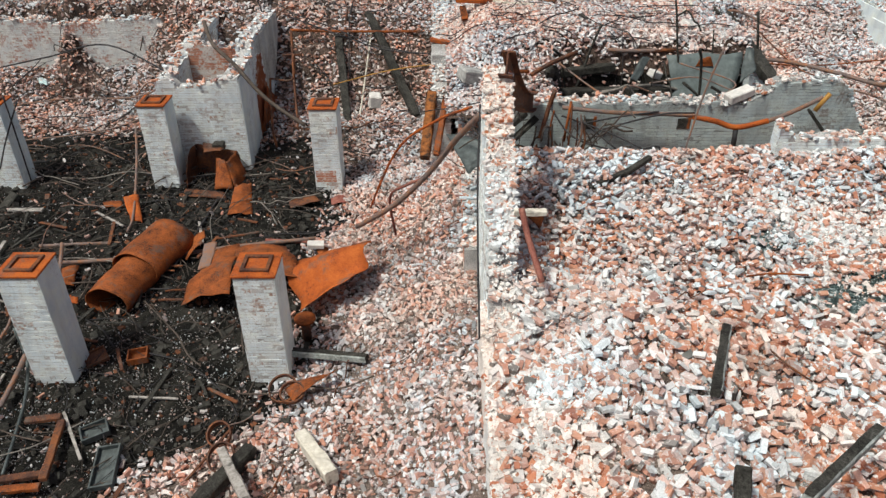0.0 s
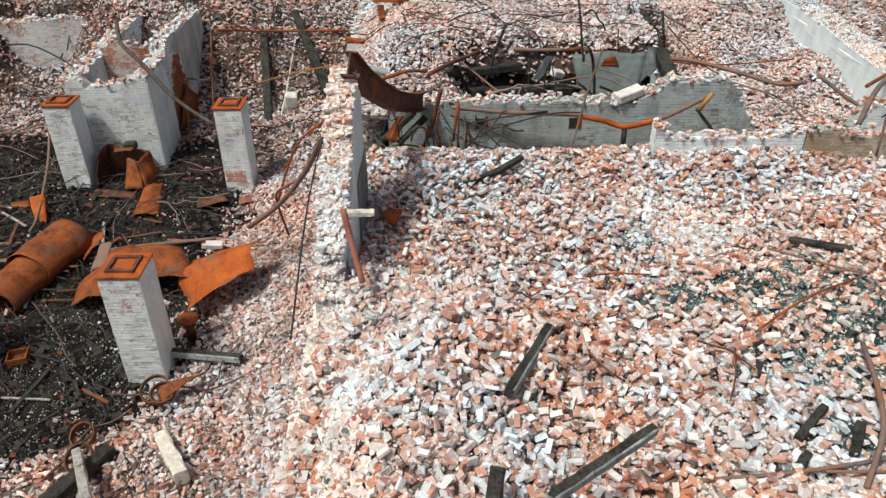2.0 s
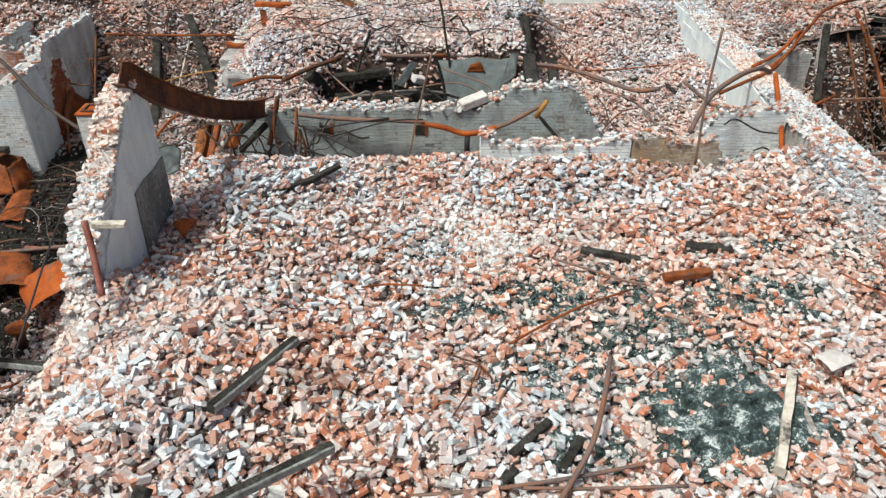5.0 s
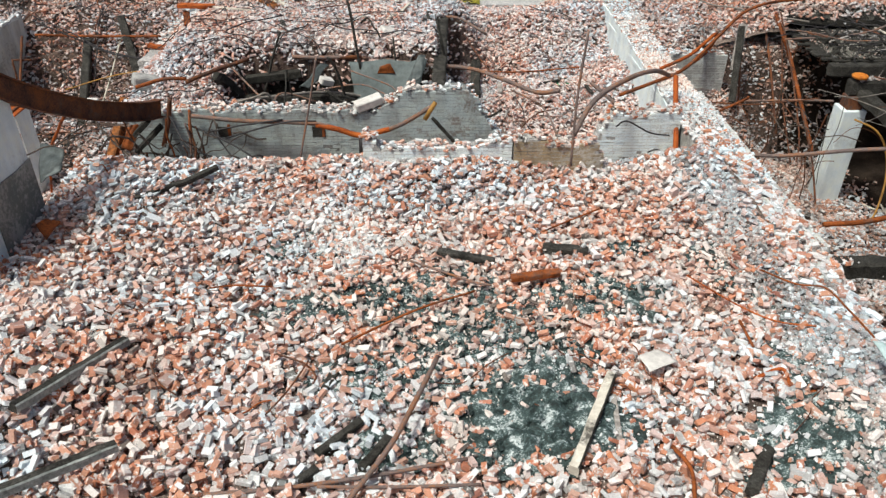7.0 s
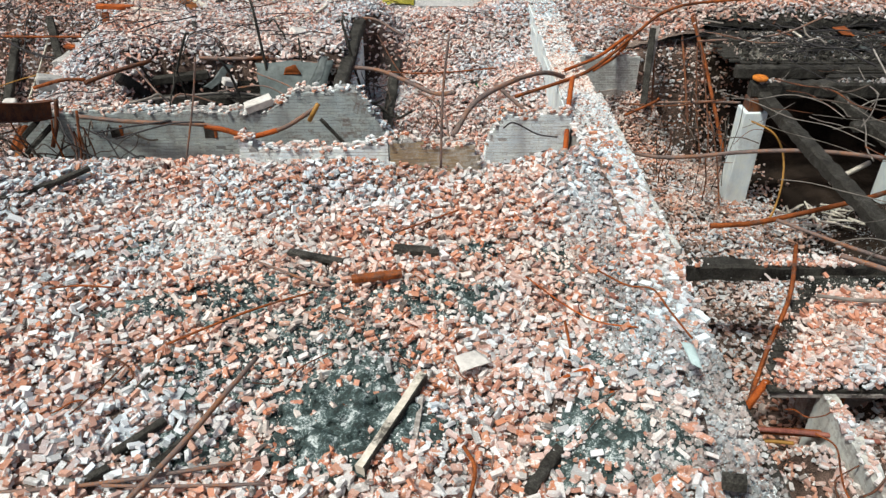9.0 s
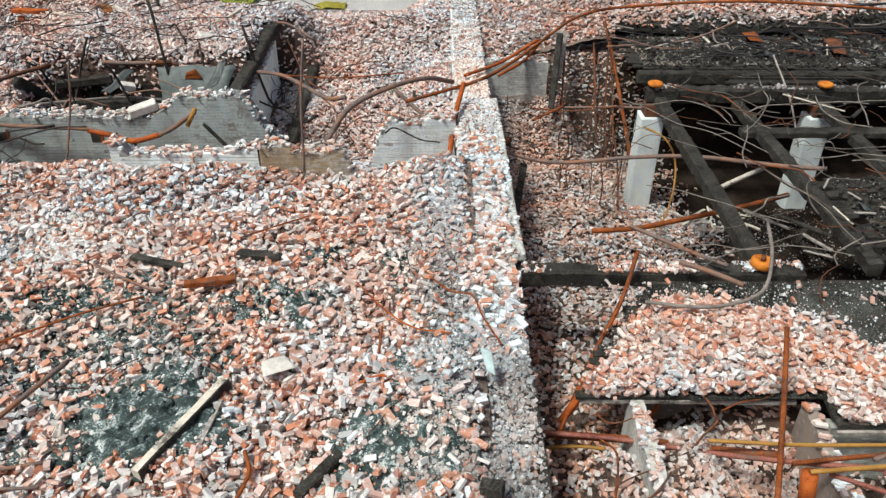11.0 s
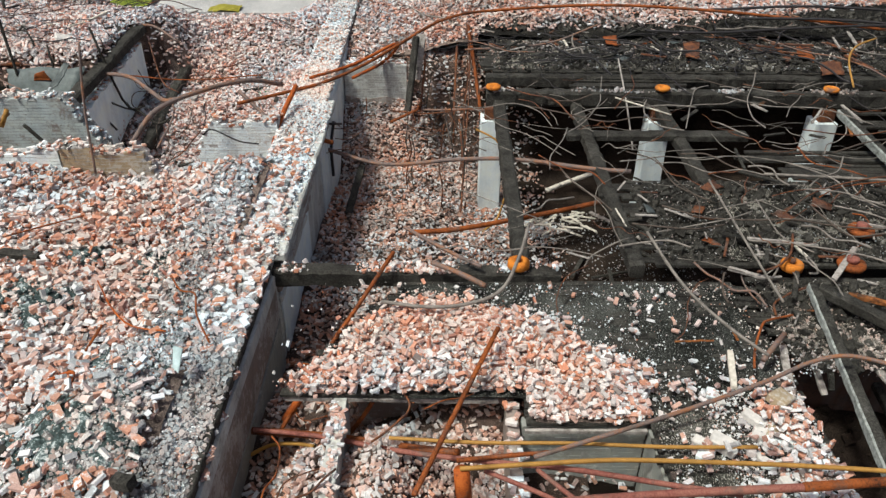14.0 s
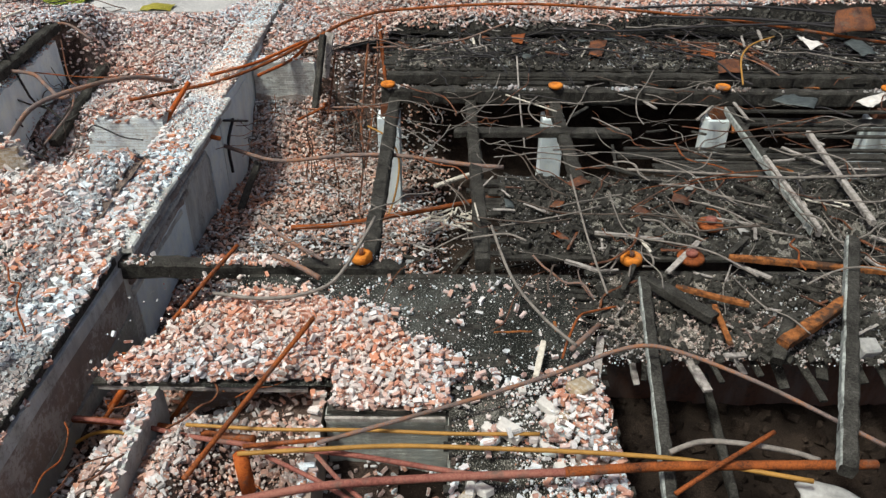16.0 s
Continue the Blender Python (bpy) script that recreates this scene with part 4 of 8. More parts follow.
crumbs("brick_crumbs", "chips of brick and mortar between the bricks", (1.0, 13.7, 4.0, 13.6), lambda x, y: h_mid(x, y) + 0.03, 24000, M_RUBBLE, 106, keep=lambda x, y: 1 - 0.8 * soot(x, y), lo=0.015, hi=0.09)
heap("brick_rubble_back", "pink and white brick rubble in heaps", (0.1, 13.6, 15.8, 27.9), h_back, 36000, M_RUBBLE_FAR, 102, size=0.78, broken=0.15, tilt=0.6,
     keep=lambda x, y: 1.0 - 0.96 * np.exp(-((np.clip(np.abs(x - 5.7) - 2.2, 0, 9)) ** 2) / 0.15 - (np.clip(np.abs(y - 17.6) - 0.85, 0, 9)) ** 2 / 0.15))


def west_bricks(x, y):
    edge = -3.0 - 2.6 * smoothstep(10.2, 8.2, y) + 0.5 * lumps(x, y, 1.7)
    slope = smoothstep(-0.5, 0.9, x - edge)
    back = smoothstep(19.4, 21.0, y - 1.6 * smoothstep(-4.5, -7.5, x) + 0.5 * lumps(x, y, 1.1))
    return np.clip(np.maximum(slope, back) + 0.006, 0, 1)


heap("brick_rubble_west", "small broken bricks sloping down to the ash floor", (-15.5, 0.62, 4.6, 31.5), h_west, 74000, M_RUBBLE_LOW, 103, keep=west_bricks, size=0.74, broken=0.2, tilt=0.55)
sheet("rubble_bed", (-17.9, 0.63, 4.2, 31.5), lambda x, y: h_west(x, y) + 0.045, 0.13, M_DUST, "pink brick dust and chips under the sloping rubble", "rubble", 0.04, "stuff", where=lambda x, y: (west_bricks(x, y) > 0.5) & (y < 16.0))
sheet("rubble_bed", (-17.9, 0.63, 15.6, 31.5), lambda x, y: h_west(x, y) + 0.03, 0.13, M_DUST_LOW, "dark brick dust under the back heap", "rubble", 0.04, "stuff", where=lambda x, y: (west_bricks(x, y) > 0.5) & (y > 16.0))
heap("brick_rubble_east", "soot-darkened bricks on the east basement floor", (14.5, 20.6, 4.0, 22.4), h_east, 31000, M_RUBBLE_EAST, 104, size=0.62, broken=0.2, tilt=0.5,
     keep=lambda x, y: np.where((y < 6.9) & (x > 18.3), 0.15, np.where((y < 7.2) & (x > 16.15), 0.38, 1.0)) * np.where(y < 8.2, 1.0, smoothstep(20.6, 18.4, x + 0.5 * lumps(x, y, 1.5))))
heap("brick_rubble_bank", "soot-darkened bricks banked against the end wall", (14.5, 17.6, 18.4, 20.4), lambda x, y: h_east(x, y) + 1.25 * smoothstep(18.5, 20.3, y + 0.25 * lumps(x, y, 1.6)) * smoothstep(17.6, 16.6, x), 3000, M_RUBBLE_EAST, 116, size=0.62, broken=0.2, tilt=0.5)
sheet("rubble_bank_bed", (14.45, 17.6, 18.4, 20.42), lambda x, y: h_east(x, y) + 0.04 + 1.25 * smoothstep(18.5, 20.3, y + 0.25 * lumps(x, y, 1.6)) * smoothstep(17.6, 16.6, x), 0.12, M_DUST_LOW, "dirty brick dust under the bank", "rubble", 0.03, "stuff")
heap("brick_rubble_far_east", "pale pink rubble strip behind the burnt deck", (14.5, 36, 21.6, 28.8), h_deck_back, 18000, M_RUBBLE_LOW, 105, size=0.8, broken=0.15, tilt=0.6, keep=lambda x, y: np.where(x < 18.4, 1.0, smoothstep(22.0, 22.9, y - 0.32 * np.clip(x - 23, 0, 9) + 0.4 * lumps(x, y, 1.1))))
sheet("rubble_bed_east", (14.4, 19.4, 2.0, 22.2), lambda x, y: h_east(x, y) + 0.05, 0.13, M_DUST_LOW, "dirty brick dust under the east rubble", "rubble", 0.04, "stuff", where=lambda x, y: (y < 8.6) | (x < 17.6 + 0.4 * lumps(x, y, 1.5)) | ((y > 19.0) & (x < 18.5)))
crumbs("white_crumbs", "white crumbs of plaster scattered over black ash", (-17, -1.0, 5, 21.5), h_west, 24000, M_CRUMB, 111, keep=lambda x, y: (0.25 + 0.75 * smoothstep(-0.2, 0.7, lumps(x, y, 1.4))) * (1 - 0.55 * smoothstep(13.0, 16.0, y)), lo=0.006, hi=0.026)
crumbs("ash_grit", "grey grit and plaster dust over black ash", (-13, -2.4, 6.5, 15.5), h_west, 16000, M_CRUMB_GREY, 153, keep=lambda x, y: smoothstep(15.5, 11.5, y + 1.2 * lumps(x, y, 0.9)), lo=0.008, hi=0.034)
crumbs("slope_crumbs", "pale chips of brick between the sloping bricks", (-5.5, 0.62, 4.6, 18.5), lambda x, y: h_west(x, y) + 0.05, 16000, M_RUBBLE_FAR, 112, keep=west_bricks, lo=0.02, hi=0.09)

# plaster on the east wall of the middle bay
slab("plaster", "x", 14.425, 0.04, [(2.2, 2.2), (6.0, 2.3), (10.0, 2.5), (10.05, 3.35), (6.5, 3.42), (2.2, 3.3)], M_STAINED, wall_bay_east, "brown smoke-stained render")
slab("plaster", "x", 14.425, 0.055, [(2.2, 0.8), (10.0, 0.8), (10.0, 2.5), (8.0, 2.32), (6.0, 2.36), (4.0, 2.2), (2.2, 2.25)], M_MOULD, wall_bay_east, "grey-green weathered render")
slab("plaster", "x", 14.425, 0.05, [(2.2, 3.12), (7.0, 3.2), (10.0, 3.14), (10.05, 3.38), (6.5, 3.45), (2.2, 3.33)], M_PLASTER_GREY, wall_bay_east, "pale band of render under the wall top")
slab("plaster", "x", 14.425, 0.03, [(10.4, 0.8), (13.45, 0.8), (13.5, 2.85), (13.7, 3.1), (10.4, 3.1)], M_PLASTER, wall_bay_east, "pale render")
# Grey plate, barely set back: the arch's shade is in its colour.
slab("plaster", "x", 14.425, 0.02, [(13.5, 0.8), (15.55, 0.8), (15.5, 2.8), (15.25, 3.1), (14.8, 3.24), (14.2, 3.2), (13.75, 3.05), (13.52, 2.8)], M_PLASTER_GREY, wall_bay_east, "weathered niche with an arched head, its shade painted grey")
slab("plaster", "x", 14.425, 0.05, [(15.57, 0.8), (16.6, 0.8), (16.6, 3.45), (15.0, 3.4), (15.3, 3.12), (15.52, 2.8)], M_PLASTER, wall_bay_east, "white plaster with rounded edge")
slab("plaster", "x", 14.425, 0.04, [(16.7, 0.8), (22.6, 0.8), (22.6, 3.4), (21.8, 3.55), (20.5, 3.35), (18.5, 3.3), (17.6, 3.4), (16.7, 3.3)], M_PLASTER, wall_bay_east, "white plaster")
slab("plaster", "x", 13.575, 0.04, [(15.8, 1.0), (25.0, 1.0), (25.0, 3.8), (22.0, 3.82), (20.0, 3.72), (18.0, 3.66), (16.4, 3.5)], M_PLASTER, wall_bay_east, "bright white plaster")
for k, (z, y1, out) in enumerate(((2.62, 13.2, 0.05), (2.84, 13.7, 0.08), (3.06, 15.2, 0.11), (3.28, 16.6, 0.15), (3.48, 17.4, 0.20))):
    part("moulding", box_mesh("moulding", (14.40, 10.3, z), (14.43 + out, y1, z + 0.15), M_STAINED if k % 2 else M_PLASTER_GREY, 0.03, 0.045, 14, k), wall_bay_east, "weathered grooved cornice")
part("edge_board", beam_mesh("edge_board", (14.39, 2.2, 3.55), (14.39, 10.0, 3.55), 0.11, 0.16, M_CHAR, seed=4), wall_bay_east, "charred board along the wall edge")

# partitions under the near deck edge
partition = wall("wall_partition", "low pale partition topped with bricks", "y", 3.0, 7.4, 15.80, 15.98, 0.8, profile((0, 3.1), (4.4, 3.25)), M_GREY, "", 61, 0, False, inner=M_PLASTER_GREY)
cap_bricks(partition, "y", 3.0, 7.4, 15.80, 15.98, lambda s: 3.2, 62, M_RUBBLE_DECK, 40, size=0.6)
wall("wall_partition_short", "crumbling pale partition at the deck edge", "y", 4.5, 7.3, 18.20, 18.36, 0.8, profile((0, 2.7), (2.8, 3.2)), M_GREY, "", 63, 0, True, inner=M_STAINED, per=16)
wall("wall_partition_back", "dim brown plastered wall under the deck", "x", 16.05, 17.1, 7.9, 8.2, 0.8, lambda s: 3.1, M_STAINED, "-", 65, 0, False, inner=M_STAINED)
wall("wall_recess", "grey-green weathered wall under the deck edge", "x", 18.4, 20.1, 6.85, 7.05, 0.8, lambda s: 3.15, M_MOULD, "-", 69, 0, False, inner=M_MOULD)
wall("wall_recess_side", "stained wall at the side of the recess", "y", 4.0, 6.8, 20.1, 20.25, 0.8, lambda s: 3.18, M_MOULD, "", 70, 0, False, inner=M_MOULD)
# The dimness under the deck is painted into this wall's brown.
wall("wall_under_deck", "brown wall deep under the deck, its shade painted in", "x", 22.6, 36.0, 8.5, 8.8, 0.8, lambda s: 3.15, M_BROWN_SHADED, "", 67, 0, False, inner=M_BROWN_SHADED)
# A black sheet over the bed puts the pit's shade into colour.
sheet("pit_floor", (3.6, 8.5, 16.3, 18.9), lambda x, y: h_back(x, y) + 0.06, 0.12, M_ASH, "black sheet painting the dark of the sunken pit", "ash", 0.05)


# ---- brick piers of the west basement ----
def make_pier(x, y, z0, z1, label, seed, singles, side=0.74):
    p = thing("brick_pier", label, "pier", (x, y, z0), "basement piers")
    h = side / 2
    part("pier_core", box_mesh("pier_core", (x - h, y - h, z0 - 0.3), (x + h, y + h, z1 - 0.02), M_MORTAR), p)
    flat = lambda s: z1
    skin(p, (x - h, y - h, z0 - 0.1), (1, 0, 0), (0, -1, 0), side, z0 - 0.1, flat, M_WHITE, singles, seed, miss=0.0)
    slab("plaster", "x", x + h - 0.005, 0.018, [(y - h, z0 - 0.1), (y + h, z0 - 0.1), (y + h, z1), (y - h, z1)], M_PLASTER, p, "smooth whitewashed render")
    skin(p, (x - h, y - h, z0 - 0.1), (0, 1, 0), (-1, 0, 0), side, z0 - 0.1, flat, M_WHITE, 0, seed + 2, miss=0.0)
    skin(p, (x - h, y + h, z0 - 0.1), (1, 0, 0), (0, 1, 0), side, z0 - 0.1, flat, M_WHITE, 0, seed + 3, miss=0.0)
    cap = part("cap_plate", box_mesh("cap_plate", (x - h - 0.03, y - h - 0.03, z1), (x + h + 0.03, y + h + 0.03, z1 + 0.045), M_RUST_BRIGHT, 0.008), p, "rusty cast-iron bearing plate")
    for k, (a, b, c, d) in enumerate(((-0.26, -0.26, 0.26, -0.19), (-0.26, 0.19, 0.26, 0.26), (-0.26, -0.19, -0.19, 0.19), (0.19, -0.19, 0.26, 0.19))):
        child(new("rim", box_mesh("rim", (x + a, y + b, z1 + 0.045), (x + c, y + d, z1 + 0.09), M_RUST_DARK, 0.006)), cap)
    return p


make_pier(-3.38, 11.10, 0.0, 2.52, "whitewashed square brick pier with rusty iron cap", 201, 70)
make_pier(-7.60, 11.10, 0.0, 2.52, "whitewashed square brick pier streaked with soot", 211, 70)
make_pier(-3.12, 18.25, 0.3, 2.75, "whitewashed square brick pier with rusty iron cap", 221, 40, 0.70)
make_pier(-7.62, 18.45, 0.3, 2.75, "leaning-looking whitewashed pier beside the brick chamber", 231, 40, 0.70)
make_pier(-11.9, 18.40, 0.3, 2.75, "whitewashed brick pier criss-crossed by wires", 241, 30, 0.70)

skin(bpy.data.objects["brick_pier.002"], (-3.44, 17.90, 0.66), (1, 0, 0), (0, -1, 0), 0.55, 0.66, lambda s: 1.06, M_RAW, 0, 224, depth=0.011)

# ---- brick chamber ----
chamber = thing("brick_chamber", "white-painted brick chamber with broken top and red brick inside", "brick chamber", (-6.7, 21.5, 0.2))


def chamber_wall(axis, s0, s1, c0, c1, top, material, faces, seed, singles):
    core(chamber, "chamber_core", axis, s0, s1, c0, c1, 0.0, top, M_MORTAR)
    for i, f in enumerate(faces):
        a = (1, 0, 0) if axis == "x" else (0, 1, 0)
        side = c0 if f == "-" else c1
        n = (0, -1 if f == "-" else 1, 0) if axis == "x" else (-1 if f == "-" else 1, 0, 0)
        st = (s0, side, 0.1) if axis == "x" else (side, s0, 0.1)
        skin(chamber, st, a, n, s1 - s0, 0.1, top, material, singles, seed + i)
    cap_bricks(chamber, axis, s0, s1, c0, c1, top, seed + 7, M_RUBBLE, 14)


chamber_wall("x", -7.75, -5.50, 19.05, 19.45, profile((0, 3.1), (0.4, 3.15), (0.6, 2.95), (1.4, 2.95), (1.7, 3.15), (2.25, 3.2)), M_WHITE, "-", 251, 150)
chamber_wall("y", 19.45, 24.6, -5.95, -5.50, profile((0, 3.2), (1.3, 3.25), (1.6, 3.6), (3.0, 3.6), (5.1, 3.45)), M_WHITE, "+-", 255, 100)
chamber_wall("y", 19.45, 24.6, -7.75, -7.35, profile((0, 3.1), (2, 3.3), (5.1, 3.4)), M_WHITE, "-+", 261, 60)
chamber_wall("x", -7.35, -5.95, 20.9, 21.2, profile((0, 3.45), (0.7, 3.5), (1.4, 3.4)), M_RAW, "-", 265, 60)
skin(chamber, (-5.496, 20.7, 0.1), (0, 1, 0), (1, 0, 0), 1.5, 0.1, profile((0, 1.6), (0.3, 2.6), (0.7, 3.1), (1.1, 2.9), (1.5, 1.4)), M_RUST_BRICK, 20, 268, depth=0.02)
slab("plaster", "x", -5.497, 0.025, [(19.06, 0.1), (20.65, 0.1), (20.65, 2.3), (20.35, 3.1), (19.06, 3.12)], M_PLASTER, chamber, "smooth whitewashed render")
slab("plaster", "x", -5.497, 0.02, [(22.3, 1.6), (24.55, 2.2), (24.55, 3.4), (21.3, 3.5), (21.2, 3.15), (22.0, 2.9)], M_PLASTER_GREY, chamber, "grey patched render")

# ---- burnt deck of the east bay ----
rb = random.Random(5)


def boards(parent, x0, x1, y0, y1, z, rag=0.3, gap=0.0, material=None, step=0.14, skew=0.0):
    """Charred floor boards side by side, ragged at the ends, some missing."""
    y = y0
    while y < y1:
        if rb.random() >= gap:
            a, b = x0 + skew * (y - y0) + rb.uniform(-rag, rag), x1 + rb.uniform(-rag, rag)
            me = box_mesh("deck_board", (a, y, z - 0.05), (b, y + step - 0.012, z + rb.uniform(-0.008, 0.012)), material or M_CHAR_ASH, 0.004)
            part("deck_board", me, parent)
        y += step


deck = thing("burnt_deck", "charred board floor strewn with ash and bricks", "floor deck", (15.5, 7.2, 3.2), kind="structure")
boards(deck, 15.0, 22.35, 7.3, 10.05, 3.27, 0.10, skew=0.62)
boards(deck, 20.08, 22.35, 4.3, 7.1, 3.27, 0.06)
boards(deck, 18.42, 20.06, 6.78, 7.2, 3.27, 0.04)
boards(deck, 22.4, 36.0, 7.9, 10.05, 3.36, 0.3, 0.05)
boards(deck, 21.0, 36.0, 10.4, 13.6, 3.40, 0.5, 0.10, M_CHAR)
boards(deck, 24.3, 36.0, 13.7, 15.2, 3.42, 0.6, 0.25, M_CHAR)
boards(deck, 27.9, 36.0, 15.2, 17.4, 3.42, 0.8, 0.5, M_CHAR)
boards(deck, 18.6, 36.0, 19.2, 22.5, 3.80, 0.3, 0.03, M_CHAR)
boards(deck, 20.8, 24.0, 18.1, 18.9, 3.70, 0.6, 0.4, M_CHAR)
part("edge_joist", beam_mesh("edge_joist", (15.1, 7.34, 3.17), (18.1, 7.30, 3.17), 0.05, 0.07, M_WOOD, seed=3), deck)
part("edge_joist", beam_mesh("edge_joist", (18.42, 6.74, 3.17), (20.06, 6.74, 3.17), 0.05, 0.07, M_WOOD, seed=5), deck)


def ash_cover(x, y):
    """Ash lying in drifts over the boards, so that they show here and there."""
    return np.where(np.asarray(x) > 22.4, 3.375, 3.285) + 0.035 * lumps(x, y, 2.3) + 0.02 * lumps(x, y, 7.0, 2.0)


sheet("deck_ash", (16.6, 22.3, 7.25, 9.95), ash_cover, 0.07, M_DECK_ASH_NEAR, "soft grey-black ash over charred boards", "ash", 0.012, "stuff")
sheet("deck_ash_near", (20.15, 22.25, 4.5, 7.0), ash_cover, 0.07, M_DECK_ASH, "soft grey-black ash over charred boards", "ash", 0.012, "stuff")
sheet("deck_ash_far", (22.6, 35.5, 8.0, 9.95), ash_cover, 0.08, M_DECK_DUST, "brown-grey dust and ash over charred boards", "ash", 0.015, "stuff")
sheet("deck_ash_middle", (21.4, 35.0, 10.5, 13.4), lambda x, y: ash_cover(x, y) + 0.035, 0.09, M_DECK_ASH, "black ash and flakes over charred boards", "ash", 0.03, "stuff")
sheet("deck_ash_back", (18.8, 35.5, 19.4, 22.4), lambda x, y: 3.815 + 0.03 * lumps(x, y, 2.1) + 0.02 * lumps(x, y, 6.0), 0.09, M_DECK_ASH, "grey ash over the charred back deck", "ash", 0.02, "stuff")


def deck_z(x, y):
    return np.where(np.asarray(y) > 18.5, 3.83, np.where(np.asarray(x) > 22.4, 3.38, 3.29)) + 0 * np.asarray(x)


def pile(x, y):
    return 0.16 * np.exp(-((x - 17.2) / 1.6) ** 2 - ((y - 8.1) / 0.7) ** 2) + 0.1 * np.exp(-((x - 21.2) / 1.0) ** 2 - ((y - 6.4) / 0.8) ** 2)


def pile_keep(x, y):
    main = smoothstep(0.05, 0.5, np.minimum(x - (14.85 + 0.75 * np.clip(y - 7.4, 0, 9)), 20.9 - 0.85 * (y - 7.1) - x) + 0.25 * lumps(x, y, 2.2)) * smoothstep(9.4, 8.7, y - 0.35 * smoothstep(18.4, 17.0, x)) * (y > 7.3)
    near = (0.11 * smoothstep(-0.1, 0.5, 0.6 * lumps(x, y, 1.9, 3.0) + 0.25) + 0.24 * smoothstep(21.3, 21.8, x + 0.2 * lumps(x, y, 3.0))) * (x > 20.1) * (x < 22.3) * (y < 7.6) + 0.95 * (x > 18.5) * (x <= 20.1) * (y < 7.45) * smoothstep(6.72, 6.9, y + 0.05 * lumps(x, y, 3.0))
    return np.clip(np.maximum(main, near) + 0.012, 0, 1)


sheet("plaster_powder", (14.95, 22.3, 4.5, 9.9), lambda x, y: ash_cover(x, y) + 0.03, 0.06, M_DUST, "pale plaster and brick powder spilled over charred boards", "powder", 0.012, "stuff",
      where=lambda x, y: (pile_keep(x, y) + 0.25 * lumps(x, y, 5.0) > 0.30) & ((y > 7.36) | (x > 20.15) | ((x > 18.45) & (y > 6.8))) & (x > 15.05 + 0.62 * np.clip(y - 7.3, 0, 9)))
heap("brick_rubble_deck", "heap of salmon and white bricks on the burnt deck", (15.2, 22.3, 4.6, 10.0), lambda x, y: deck_z(x, y) + pile(x, y) + 0.03, 14500, M_RUBBLE_DECK, 120, size=0.70, keep=lambda x, y: np.where((y < 7.2) & (x < 20.12) & ~((x > 18.45) & (y > 6.78)), 0, pile_keep(x, y)))
crumbs("pile_powder", "white plaster crumbs in the deck heap", (15.0, 22.3, 4.6, 9.9), lambda x, y: deck_z(x, y) + pile(x, y) + 0.06, 9000, M_CRUMB, 129, keep=lambda x, y: np.where((y < 7.35) & (x < 20.12) & ~((x > 18.45) & (y > 6.78)), 0, pile_keep(x, y)), lo=0.012, hi=0.07)
crumbs("pile_spill", "white mortar crumbs spilled round the deck heap", (14.9, 21.0, 7.4, 9.9), lambda x, y: deck_z(x, y) + pile(x, y) + 0.05, 6000, M_CRUMB, 157, keep=lambda x, y: np.clip(pile_keep(x - 0.35, y - 0.2) + pile_keep(x, y + 0.3), 0, 1) * (0.35 + 0.65 * smoothstep(18.5, 16.2, x + 0.8 * lumps(x, y, 1.4))), lo=0.012, hi=0.06)
crumbs("burnt_debris", "burnt debris on the shade-dark floor under the deck", (22.2, 34.0, -2.0, 8.4), lambda x, y: h_east(x, y) + 0.03, 3000, M_SOOT_SHADE, 158, lo=0.03, hi=0.22)
crumbs("pile_crumbs", "chips of brick and plaster in the deck heap", (15.0, 22.3, 4.6, 9.9), lambda x, y: deck_z(x, y) + pile(x, y) + 0.05, 11000, M_RUBBLE_DECK, 126, keep=lambda x, y: np.where((y < 7.35) & (x < 20.12) & ~((x > 18.45) & (y > 6.78)), 0, pile_keep(x, y)), lo=0.015, hi=0.075)
crumbs("deck_crumbs", "white crumbs and chips scattered over charred boards", (15.6, 30, 5.0, 10.0), deck_z, 34000, M_CRUMB, 121, keep=lambda x, y: np.where((y < 7.6) & ((x < 20.15) | (x > 22.3)), 0, 0.35 + 0.65 * smoothstep(0.0, 0.6, lumps(x, y, 1.3))), lo=0.004, hi=0.026)
crumbs("deck_crumbs_back", "pale chips scattered over the back deck", (18.7, 35, 19.3, 21.8), deck_z, 15000, M_CRUMB_GREY, 122, keep=lambda x, y: 0.25 + 0.75 * smoothstep(20.0, 21.8, y), lo=0.01, hi=0.05)
for k in range(26):
    x = 22.5 + 0.36 * k + rb.uniform(-0.1, 0.1)
    part("torn_board", beam_mesh("torn_board", (x, 8.3, 3.36), (x + rb.uniform(-0.25, 0.25), 7.3 + rb.uniform(-0.25, 0.45), 3.30 - rb.uniform(0, 0.35)), rb.uniform(0.08, 0.2), 0.05, rb.choice((M_CHAR, M_CHAR_ASH, M_CHAR_ASH, M_WOOD)), seed=k), deck)
crumbs("edge_debris", "grey and brown debris along the torn deck edge", (22.5, 33, 7.7, 9.9), lambda x, y: deck_z(x, y) + 0.02, 15000, M_CRUMB_GREY, 127, keep=lambda x, y: smoothstep(9.9, 7.9, y + 0.6 * lumps(x, y, 1.5)), lo=0.010, hi=0.045)
crumbs("edge_char", "charred flakes along the torn deck edge", (22.5, 33, 7.7, 9.9), lambda x, y: deck_z(x, y) + 0.02, 2600, M_CHAR_ASH, 128, lo=0.03, hi=0.16)
crumbs("char_flakes", "small black flakes of charred wood", (21.2, 35, 10.5, 13.5), lambda x, y: 3.44 + 0 * x, 4000, M_CHAR, 123, lo=0.03, hi=0.16)
